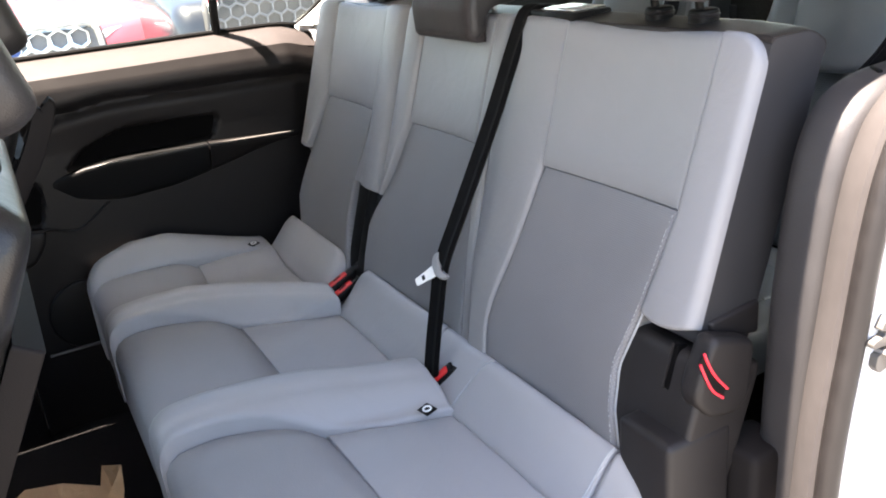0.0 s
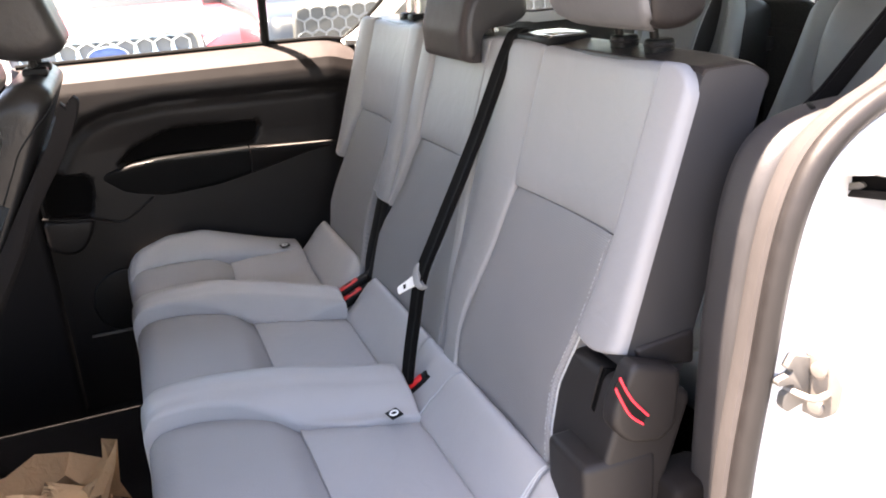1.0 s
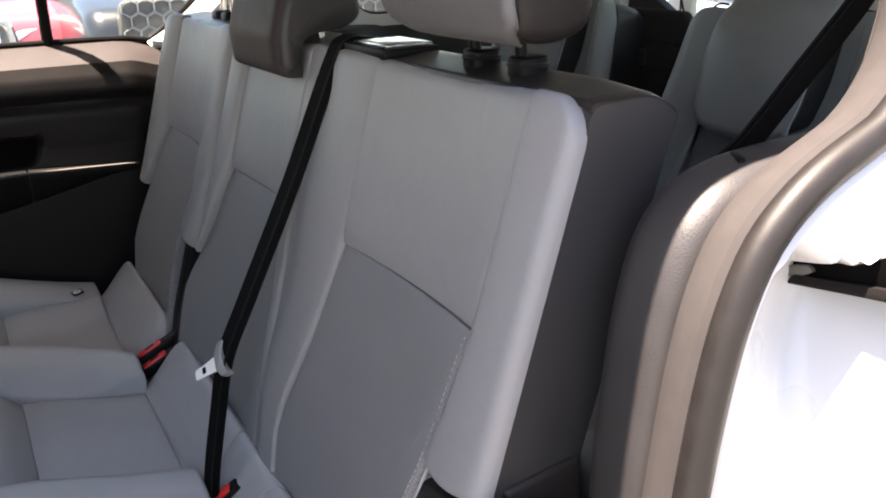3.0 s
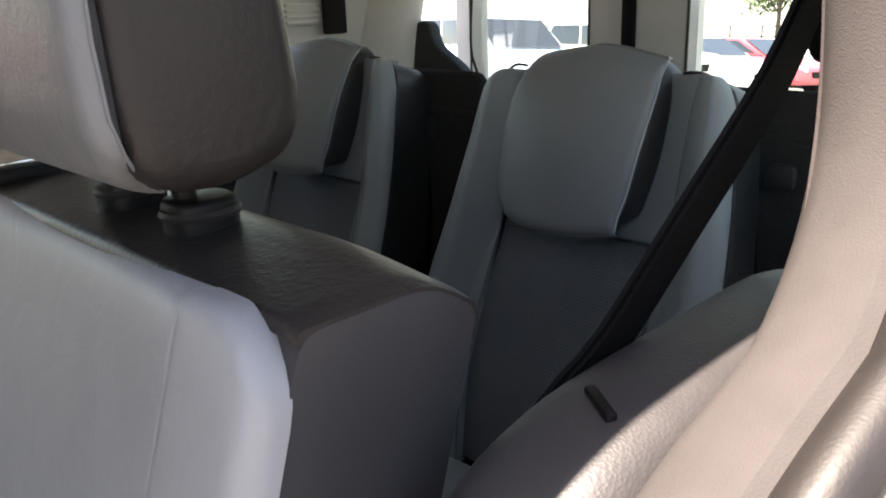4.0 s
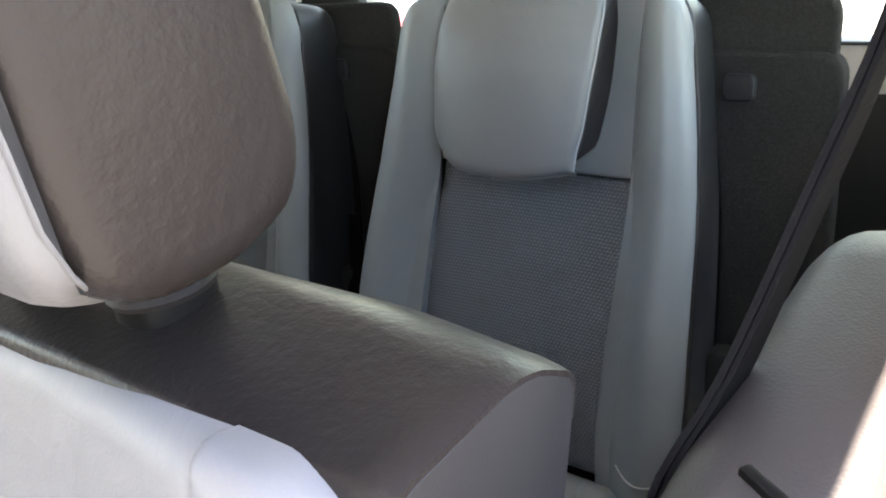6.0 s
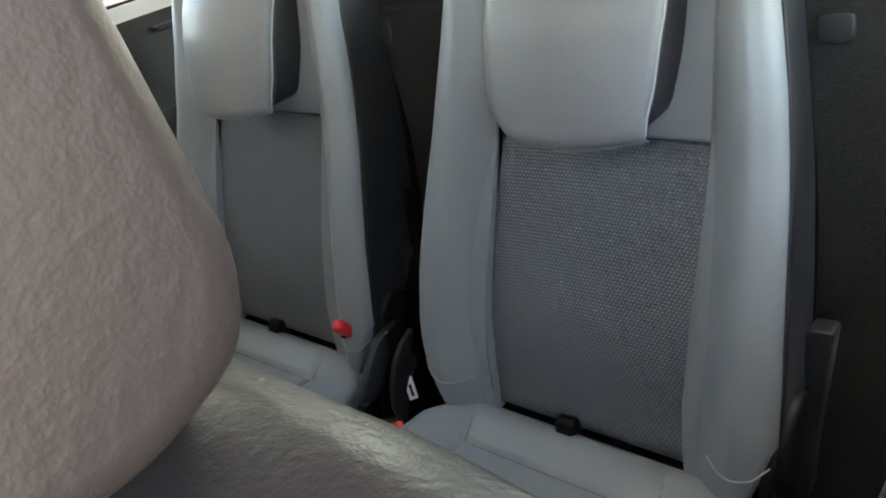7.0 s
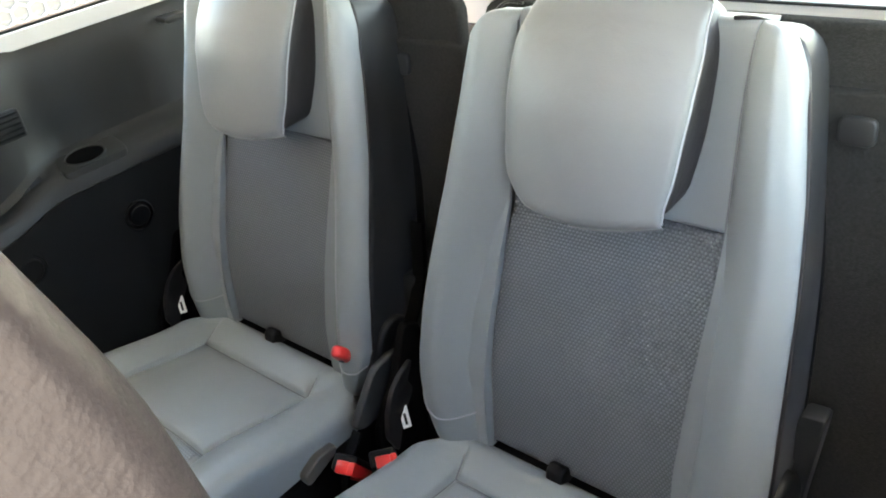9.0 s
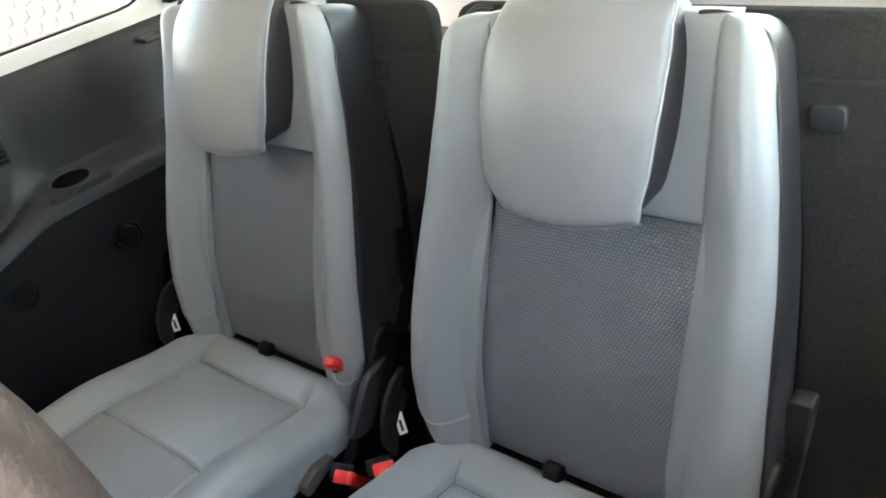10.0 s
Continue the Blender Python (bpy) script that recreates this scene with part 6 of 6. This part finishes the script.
# ---- front seats, seen from behind ----
def front_seat(yc, dx, label):
    f = thing("front_seat", Matrix.Translation((-0.75, yc, 0.0)), label, "car seat", "front seats")
    rear = [(-0.425, 0.925), (-0.468, 0.83), (-0.545, 0.68), (-0.650, 0.50), (-0.735, 0.35)]
    front = [(-0.86, 0.36), (-0.75, 0.58), (-0.62, 0.78), (-0.515, 0.935), (-0.462, 0.952)]
    prof = fillet([(x + dx, z) for x, z in front + rear], [0.03, 0.1, 0.1, 0.03, 0.02, 0.03, 0.1, 0.1, 0.1, 0.03], 4)
    part("backrest", yloft(prof, yc - 0.235, yc + 0.235, 0.05, 8), M_FRONT, f, "dark leather back", 50)
    shell = rear[1:] + [(x + 0.022, z - 0.014) for x, z in reversed(rear[1:])]
    part("back_shell", yloft([(x + dx, z) for x, z in shell], yc - 0.21, yc + 0.21, 0.004), M_PLASTIC, f, "dark plastic back shell")
    if yc > 0:                                 # raised rim of the shell, standing proud of the leather
        tail = [(-0.398, 0.919), (-0.391, 0.908), (-0.401, 0.878), (-0.430, 0.823), (-0.468, 0.767), (-0.502, 0.713), (-0.542, 0.648), (-0.585, 0.577), (-0.625, 0.520), (-0.70, 0.40)]
        tail = [(p.x, p.z) for p in smooth_path([(x + dx, 0, z) for x, z in tail], 5)]
        lead = []
        for i, (x, z) in enumerate(tail):
            (xa, za), (xb, zb) = tail[max(0, i - 1)], tail[min(len(tail) - 1, i + 1)]
            n = math.hypot(xb - xa, zb - za)
            w = 0.014 + 0.016 * ramp(i, 0, 6)
            lead.append((x + (zb - za) / n * w, z - (xb - xa) / n * w))
        part("shell_rim", yloft(tail + lead[::-1], yc - 0.236, yc - 0.206, 0.006), M_PLASTIC, f, "raised black rim of the back shell", 60)
        seam = smooth_path([(-0.425 + dx, yc - 0.2365, 0.925), (-0.442 + dx, yc - 0.2365, 0.898), (-0.495 + dx, yc - 0.2365, 0.843), (-0.516 + dx, yc - 0.2365, 0.805), (-0.545 + dx, yc - 0.2365, 0.746), (-0.60 + dx, yc - 0.2365, 0.63), (-0.68 + dx, yc - 0.2365, 0.49)], 4)
        part("side_seam", tube(seam, 0.0013, 6), M_BLACK, f, "stitched side seam")
    hp = fillet([(x + dx, z) for x, z in [(-0.545, 0.990), (-0.535, 1.10), (-0.50, 1.18), (-0.45, 1.19), (-0.425, 1.10), (-0.395, 0.998), (-0.42, 0.978), (-0.48, 0.972)]], 0.022, 3)
    part("headrest", yloft(hp, yc - 0.135, yc + 0.135, 0.035, 7), M_DARKS, f, "dark leather headrest", 60)
    for dy in (-0.06, 0.06):
        part("post", tube([(-0.462 + dx, yc + dy, 0.92), (-0.465 + dx, yc + dy, 1.0)], 0.007, 10), M_BLACK, f)
        part("guide_sleeve", box(-0.485 + dx, -0.44 + dx, yc + dy - 0.018, yc + dy + 0.018, 0.940, 0.958, 0.006), M_BLACK, f)
    part("cushion", yloft(fillet([(-1.32, 0.22), (-1.35, 0.36), (-1.28, 0.41), (-0.82, 0.36), (-0.72, 0.30), (-0.74, 0.20)], 0.04), yc - 0.24, yc + 0.24, 0.04), M_FRONT, f, "dark leather cushion")
    part("seat_base", box(-1.24, -0.76, yc - 0.20, yc + 0.20, 0.0, 0.22, 0.02), M_BLACK, f, "black seat base")
    return f


front_seat(0.36, 0.0, "dark leather front passenger seat seen from behind")
front_seat(-0.40, -0.045, "dark leather driver seat seen from behind")

# crumpled paper bag behind the front seats
pb = thing("paper_bag", Matrix.Translation((-0.60, 0.02, 0.0)), "crumpled brown paper bag on the van floor", "paper bag")
rng = np.random.RandomState(4)
loops = []
for i, z in enumerate(np.linspace(0.0, 0.225, 9)):
    r = 0.130 + 0.02 * math.sin(i * 1.7) - 0.02 * (i > 6)
    loops.append([(-0.60 + (r + 0.022 * rng.randn()) * math.cos(a) * (1.1 if i < 8 else 1.25), 0.02 + (r * 0.8 + 0.02 * rng.randn()) * math.sin(a), z + 0.012 * rng.randn() * (i > 0) + (0.035 * abs(rng.randn()) if i == 8 else 0)) for a in np.linspace(0, 2 * math.pi, 16, endpoint=False)])
bagm = rings(loops, True, False)
bmesh.ops.solidify(bagm, geom=bagm.faces[:], thickness=0.002)
part("bag", bagm, M_PAPER, pb, "", 25)
fold = [[(-0.66 + 0.05 * j + 0.015 * rng.randn(), 0.00 + 0.03 * i + 0.012 * rng.randn(), 0.165 + 0.05 * ((i + j) % 2) + 0.02 * rng.randn()) for j in range(5)] for i in range(4)]
part("folded_rim", sheet(fold, 0.002), M_PAPER, pb, "creased rim", 20)

# ---- the car lot outside ----
PAINTS = {}


def paint(name, c):
    if name not in PAINTS:
        PAINTS[name] = material("paint_" + name, c, 0.3, coat=0.7, vary=0.05, vary_size=0.3)
    return PAINTS[name]


M_CARGLASS = material("dark_car_glass", (0.02, 0.022, 0.024), 0.06, coat=0.3, vary=0.1, spec=0.8)
M_TYRE = material("tyre_rubber", (0.02, 0.02, 0.02), 0.8, grain=0.4, grain_size=0.01)
M_RIM = material("alloy", (0.5, 0.5, 0.52), 0.3, 0.9, vary=0.1)
M_LAMP = material("clear_lamp", (0.75, 0.76, 0.78), 0.12, vary=0.1, spec=0.9)
M_TAIL = material("red_lamp", (0.35, 0.01, 0.01), 0.15, spec=0.9)


def car(m, colour, body, cabin, width, label, nose="", wheels=(0.85, 3.6), wheel_r=0.35, category="car"):
    """A parked car: length along its own x with the nose at x = 0, z from the ground; body and cabin are side outlines."""
    ob = thing("parked_car", m, label, category, "parked cars")
    P = lambda x, y, z: m @ Vector((x, y, z))
    w = width / 2
    part("body", loft(fillet(body, 0.09, 4), lambda a, b, d: P(a, d, b), -w, w, 0.10, 6), colour, ob)
    cw = w * 0.80
    part("roof", loft(fillet(cabin, 0.10, 4), lambda a, b, d: P(a, d * (1.13 - 0.17 * (b - cabin[0][1])), b), -cw, cw, 0.05), colour, ob, "painted roof and pillars")
    xs = [p[0] for p in cabin]
    z0, z1 = min(p[1] for p in cabin), max(p[1] for p in cabin)
    roof_pts = sorted([p for p in cabin if p[1] > (z0 + z1) / 2])
    (fx, fz), (rx, rz) = roof_pts[0], roof_pts[-1]
    bx0, bx1 = min(xs), max(xs)
    cuts = np.linspace(fx + 0.05, rx - 0.05, 3)
    lowx = np.linspace(bx0 + 0.30, bx1 - 0.25, 3)
    for sg in (-1, 1):
        for i in range(2):
            q = [(lowx[i] + 0.03, z0 + 0.10), (lowx[i + 1] - 0.03, z0 + 0.10), (cuts[i + 1] - 0.03, z1 - 0.09), (cuts[i] + 0.03, z1 - 0.09)]
            yy = lambda b: sg * cw * (1.13 - 0.17 * (b - z0))
            part("side_window", loft(fillet(q, 0.03, 3), lambda a, b, d: P(a, yy(b) + sg * d, b), -0.02, 0.008, 0.002), M_CARGLASS, ob)
    def pane(xa, za, xb, zb, name):
        rows = []
        for f in np.linspace(0.10, 0.92, 5):
            x, z = xa + (xb - xa) * f, za + (zb - za) * f
            k = cw * (1.10 - 0.17 * (z - z0)) * 0.93
            out = -0.03 if xa < xb else 0.03
            rows.append([P(x + out, s * k, z + 0.012) for s in (-1, -0.5, 0, 0.5, 1)])
        part(name, sheet(rows, 0.01), M_CARGLASS, ob)
    pane(bx0, z0, fx, fz, "windscreen")
    pane(bx1, z0, rx, rz, "rear_window")
    for x in wheels:
        for sg in (-1, 1):
            y = sg * (w - 0.10)
            wh = part("wheel", loft([(x + wheel_r * math.cos(t), wheel_r + wheel_r * math.sin(t)) for t in np.linspace(0, 2 * math.pi, 24, endpoint=False)], lambda a, b, d: P(a, y + d, b), -0.11, 0.11, 0.03), M_TYRE, ob)
            part("rim", loft([(x + wheel_r * 0.66 * math.cos(t), wheel_r + wheel_r * 0.66 * math.sin(t)) for t in np.linspace(0, 2 * math.pi, 20, endpoint=False)], lambda a, b, d: P(a, y + sg * 0.10 + d, b), -0.02, 0.02, 0.01), M_RIM, wh)
    hz = max(p[1] for p in body if p[0] < 0.35)
    L = max(p[0] for p in body)
    for sg in (-1, 1):
        part("headlight", loft(fillet([(sg * w * 0.56, hz - 0.22), (sg * w * 0.93, hz - 0.20), (sg * w * 0.93, hz - 0.05), (sg * w * 0.60, hz - 0.09)], 0.03, 3), lambda a, b, d: P(d + 0.02 + 0.10 * (abs(a) / w) ** 3, a, b), -0.03, 0.08, 0.01), M_LAMP, ob, "clear headlight")
        part("tail_light", loft(fillet([(sg * w * 0.72, 0.75), (sg * w * 0.96, 0.75), (sg * w * 0.94, 1.0), (sg * w * 0.76, 1.0)], 0.03, 3), lambda a, b, d: P(L - 0.02 - 0.06 * (abs(a) / w) ** 3 + d, a, b), -0.06, 0.03, 0.01), M_TAIL, ob, "red tail light")
        part("mirror", loft(fillet([(0.0, 0.0), (0.16, 0.0), (0.16, 0.13), (0.0, 0.13)], 0.04), lambda a, b, d: P(bx0 + 0.45 + d, sg * (w + a * 0.9 - 0.02), z0 + b - 0.03), 0, 0.10, 0.03), colour, ob)
    if nose == "far":
        part("grille", loft(fillet([(-w * 0.34, hz - 0.36), (w * 0.34, hz - 0.36), (w * 0.40, hz - 0.20), (-w * 0.40, hz - 0.20)], 0.04), lambda a, b, d: P(d, a, b), -0.012, 0.08, 0.008), M_BLACK, ob, "black grille")
    if not nose:
        gr = part("grille", loft(fillet([(-w * 0.5, hz - 0.42), (w * 0.5, hz - 0.42), (w * 0.54, hz - 0.16), (-w * 0.54, hz - 0.16)], 0.04), lambda a, b, d: P(d, a, b), -0.025, 0.08, 0.008), M_BLACK, ob, "black grille")
        for i in range(3):
            part("grille_bar", loft([(-w * 0.5, hz - 0.38 + 0.08 * i), (w * 0.5, hz - 0.38 + 0.08 * i), (w * 0.5, hz - 0.36 + 0.08 * i), (-w * 0.5, hz - 0.36 + 0.08 * i)], lambda a, b, d: P(d, a, b), -0.035, -0.02, 0.003), M_CHROME, gr)
    part("bumper", loft(fillet([(-w * 0.97, 0.26), (w * 0.97, 0.26), (w * 0.97, 0.46), (-w * 0.97, 0.46)], 0.06), lambda a, b, d: P(d + 0.12 * (abs(a) / w) ** 3, a, b), -0.05, 0.2, 0.03), M_PLASTIC if nose in ("truck", "mesh") else colour, ob)
    return ob


SUV_B = [(0.0, 0.30), (0.02, 0.92), (0.25, 1.06), (1.25, 1.14), (4.55, 1.12), (4.70, 0.95), (4.72, 0.32), (0.3, 0.26)]
SUV_C = [(1.10, 1.10), (1.85, 1.70), (4.05, 1.74), (4.62, 1.10)]
SED_B = [(0.0, 0.30), (0.03, 0.68), (0.30, 0.80), (1.30, 0.96), (3.9, 0.98), (4.6, 0.96), (4.72, 0.80), (4.72, 0.35), (0.3, 0.24)]
SED_C = [(1.15, 0.94), (2.05, 1.42), (3.15, 1.44), (4.05, 0.96)]
TRK_B = [(0.0, 0.55), (0.0, 1.14), (0.06, 1.31), (0.45, 1.38), (1.65, 1.42), (5.55, 1.38), (5.6, 1.3), (5.6, 0.5), (0.3, 0.42)]
TRK_C = [(1.50, 1.34), (2.15, 1.92), (3.95, 1.92), (4.10, 1.34)]


def at(x, y, yaw):
    tilt = math.atan(0.068) if x > 3.5 else 0.0
    return Matrix.Translation((x, y, ground_z(x))) @ Matrix.Rotation(tilt, 4, "Y") @ Matrix.Rotation(math.radians(yaw), 4, "Z")


# red pickup beyond the far window, its chrome grille towards the van
truck_m = at(-0.37, 4.37, 90) @ Matrix.Translation((0, 0, -0.05))
# the red is paled a little for glare on the hood
truck = car(truck_m, paint("red", (0.50, 0.07, 0.09)), TRK_B, TRK_C, 2.0, "red pickup truck with a chrome mesh grille", "truck", (0.95, 4.6), 0.40, "pickup")
TP = lambda x, y, z: truck_m @ Vector((x, y, z))
# grille ground takes the haze-greyed colour
fr = part("grille", loft(fillet([(-0.52, 0.68), (0.52, 0.68), (0.60, 0.95), (0.56, 1.28), (-0.56, 1.28), (-0.60, 0.95)], 0.05), lambda a, b, d: TP(d, a, b), -0.03, 0.06, 0.01), M_GRILLE, truck, "grille ground, greyed for haze")
part("chrome_surround", tube([TP(-0.035, a, b) for a, b in fillet([(-0.53, 0.68), (0.53, 0.68), (0.61, 0.95), (0.57, 1.28), (-0.57, 1.28), (-0.61, 0.95)], 0.05)], 0.025, 8, True), M_CHROME, fr)
for j in range(5):
    for i in range(9):
        cy, cz = -0.46 + 0.115 * i + (0.0575 if j % 2 else 0), 0.80 + 0.10 * j
        if abs(cy) > 0.54:
            continue
        part("grille_cell", tube([TP(-0.04, cy + 0.060 * math.cos(t), cz + 0.060 * math.sin(t)) for t in np.linspace(math.pi / 6, 2 * math.pi + math.pi / 6, 6, endpoint=False)], 0.013, 6, True), M_CHROME, fr)
bd = part("badge", loft([(0.12 * math.cos(t), 1.17 + 0.055 * math.sin(t)) for t in np.linspace(0, 2 * math.pi, 28, endpoint=False)], lambda a, b, d: TP(d, a, b), -0.085, -0.05, 0.01), paint("badge_blue", (0.03, 0.07, 0.22)), truck, "plain blue oval badge")
part("badge_rim", tube([TP(-0.08, 0.12 * math.cos(t), 1.17 + 0.055 * math.sin(t)) for t in np.linspace(0, 2 * math.pi, 28, endpoint=False)], 0.007, 6, True), M_CHROME, bd)

bk_m = at(1.45, 3.35, 90)
bk_car = car(bk_m, paint("black", (0.012, 0.012, 0.013)), TRK_B, TRK_C, 1.94, "glossy black parked pickup with a mesh grille", "mesh", (0.95, 4.6), 0.40, "pickup")
BP = lambda x, y, z: bk_m @ Vector((x, y, z))
# ground and cells of the black grille are paled for haze
bg = part("grille", loft(fillet([(-0.80, 0.74), (0.80, 0.74), (0.84, 1.0), (0.80, 1.36), (-0.80, 1.36), (-0.84, 1.0)], 0.05), lambda a, b, d: BP(d, a, b), -0.03, 0.06, 0.01), M_GRILLEBK, bk_car, "black grille ground, lightened for haze")
for j in range(9):
    for i in range(20):
        cy, cz = -0.76 + 0.080 * i + (0.040 if j % 2 else 0), 0.78 + 0.068 * j
        if abs(cy) < 0.79:
            part("grille_cell", tube([BP(-0.035, cy + 0.044 * math.cos(t), cz + 0.042 * math.sin(t)) for t in np.linspace(math.pi / 6, 2 * math.pi + math.pi / 6, 6, endpoint=False)], 0.005, 5, True), M_GRILLE, bg)
part("badge", loft([(0.09 * math.cos(t), 1.08 + 0.05 * math.sin(t)) for t in np.linspace(0, 2 * math.pi, 20, endpoint=False)], lambda a, b, d: BP(d, a, b), -0.06, -0.03, 0.008), M_CHROME, bk_car, "plain round bright badge")
car(at(4.9, 3.6, 90), paint("red", (0,0,0)), SED_B, SED_C, 1.82, "bright red parked car beyond the quarter window")
car(at(-3.1, 3.8, 90), paint("silver", (0.45, 0.46, 0.47)), SUV_B, SUV_C, 1.9, "silver parked car beside the pickup")

# rows behind the van
rows_of = [
    (11.6, 8.0, 76, "pale_blue", (0.42, 0.49, 0.58), "suv", "pale blue parked car behind the van"),
    (16.3, 8.2, 76, "white", (0.78, 0.78, 0.77), "suv", "white parked car facing the lane"),
    (19.3, 8.1, 76, "white", (0.78, 0.78, 0.77), "sed", "white parked car facing the lane"),
    (22.3, 8.0, 76, "red", None, "sed", "red parked car facing the lane"),
    (25.3, 7.9, 76, "silver", None, "sed", "silver parked car facing the lane"),
    (28.3, 7.9, 76, "black", None, "suv", "black parked car facing the lane"),
    (31.3, 7.8, 76, "silver", None, "sed", "silver parked car facing the lane"),
    (34.3, 7.8, 76, "white", None, "suv", "white parked car far along the lane"),
    (37.3, 7.7, 76, "black", None, "sed", "black parked car far along the lane"),
    (12.0, 18.6, 60, "white", None, "suv", "white parked car in the far row"),
    (15.2, 18.8, 60, "silver", None, "suv", "silver parked car in the far row"),
    (18.4, 19.0, 60, "red", None, "sed", "red parked car in the far row"),
    (21.6, 19.2, 60, "black", None, "suv", "black parked car in the far row"),
    (24.8, 19.4, 60, "white", None, "suv", "white parked car in the far row"),
]
for x, y, yaw, pn, pc, kind, label in rows_of:
    b, c = (SUV_B, SUV_C) if kind == "suv" else (SED_B, SED_C)
    car(at(x, y, yaw), paint(pn, pc), b, c, 1.88, label, "far")

# retaining wall, fence and trees at the back of the lot
LOT_Z = ground_z(48.0)
solo("wall_lot", box(48.0, 48.4, -30, 40, LOT_Z - 0.1, LOT_Z + 0.7, 0.05), material("pale_block_wall", (0.5, 0.47, 0.42), 0.9, grain=0.5, grain_size=0.05, vary=0.15, vary_size=0.8), "pale retaining wall at the edge of the lot", "wall", "structure")
fen = thing("fence", Matrix.Translation((48.2, 5, LOT_Z + 0.7)), "dark metal fence on the retaining wall", "fence")
for i in range(36):
    part("post", box(48.15, 48.21, -30 + 2 * i, -29.94 + 2 * i, LOT_Z + 0.7, LOT_Z + 2.2), M_BLACK, fen)
for z in (1.0, 1.55, 2.15):
    part("rail", box(48.16, 48.20, -30, 40, LOT_Z + z, LOT_Z + z + 0.05), M_BLACK, fen)
M_LEAF = material("foliage", (0.05, 0.085, 0.025), 0.7, vary=0.5, vary_size=0.4)
M_BARK = material("bark", (0.10, 0.075, 0.055), 0.9, grain=0.8, grain_size=0.03, vary=0.3, vary_size=0.1)


TREE_Z = ground_z(60.0) - 0.02


def tree(x, y, h, seed):
    rs = np.random.RandomState(seed)
    t = thing("tree", Matrix.Translation((x, y, TREE_Z)), "leafy green tree behind the fence", "tree", "trees")
    part("trunk", rings([[(x + 0.25 * (1 - 0.6 * f) * math.cos(a) + 0.1 * f, y + 0.25 * (1 - 0.6 * f) * math.sin(a), TREE_Z + f * h * 0.6) for a in np.linspace(0, 2 * math.pi, 8, endpoint=False)] for f in (0, 0.3, 0.7, 1)]), M_BARK, t)
    for k in range(4):
        a = k * 1.6 + seed
        part("limb", tube([(x, y, TREE_Z + h * 0.4), (x + 0.8 * math.cos(a), y + 0.8 * math.sin(a), TREE_Z + h * 0.55), (x + 1.5 * math.cos(a), y + 1.5 * math.sin(a), TREE_Z + h * 0.75)], 0.07, 6), M_BARK, t)
    n = 900
    c = rs.randn(n, 3) * np.array([1.3, 1.3, 1.0]) + np.array([x, y, TREE_Z + h * 0.65])
    lump = rs.randn(9, 3) * np.array([1.2, 1.2, 0.9]) + np.array([x, y, TREE_Z + h * 0.65])
    c = lump[rs.randint(0, 9, n)] + rs.randn(n, 3) * 0.55
    vs, fs = [], []
    for p in c:
        u, v = rs.randn(3), rs.randn(3)
        u, v = u / np.linalg.norm(u) * 0.22, v / np.linalg.norm(v) * 0.13
        k = len(vs)
        vs += [p - u, p + v, p + u, p - v]
        fs.append((k, k + 1, k + 2, k + 3))
    me = bpy.data.meshes.new("crown")
    me.from_pydata([tuple(q) for q in np.array(vs) - np.array([x, y, TREE_Z])], [], fs)
    me.materials.append(M_LEAF)
    ob = new("crown", me)
    ob.parent = t
    tagged(ob, "leafy crown", kind="stuff")


for i, (x, y, h) in enumerate([(58, -16, 7.0), (60, -11, 8.0), (57, -6.5, 6.5), (61, -1, 7.5), (59, 6, 7.0), (60, 13, 8.5), (58, 20, 7.0), (61, 27, 8.0)]):
    tree(x, y, h, i)
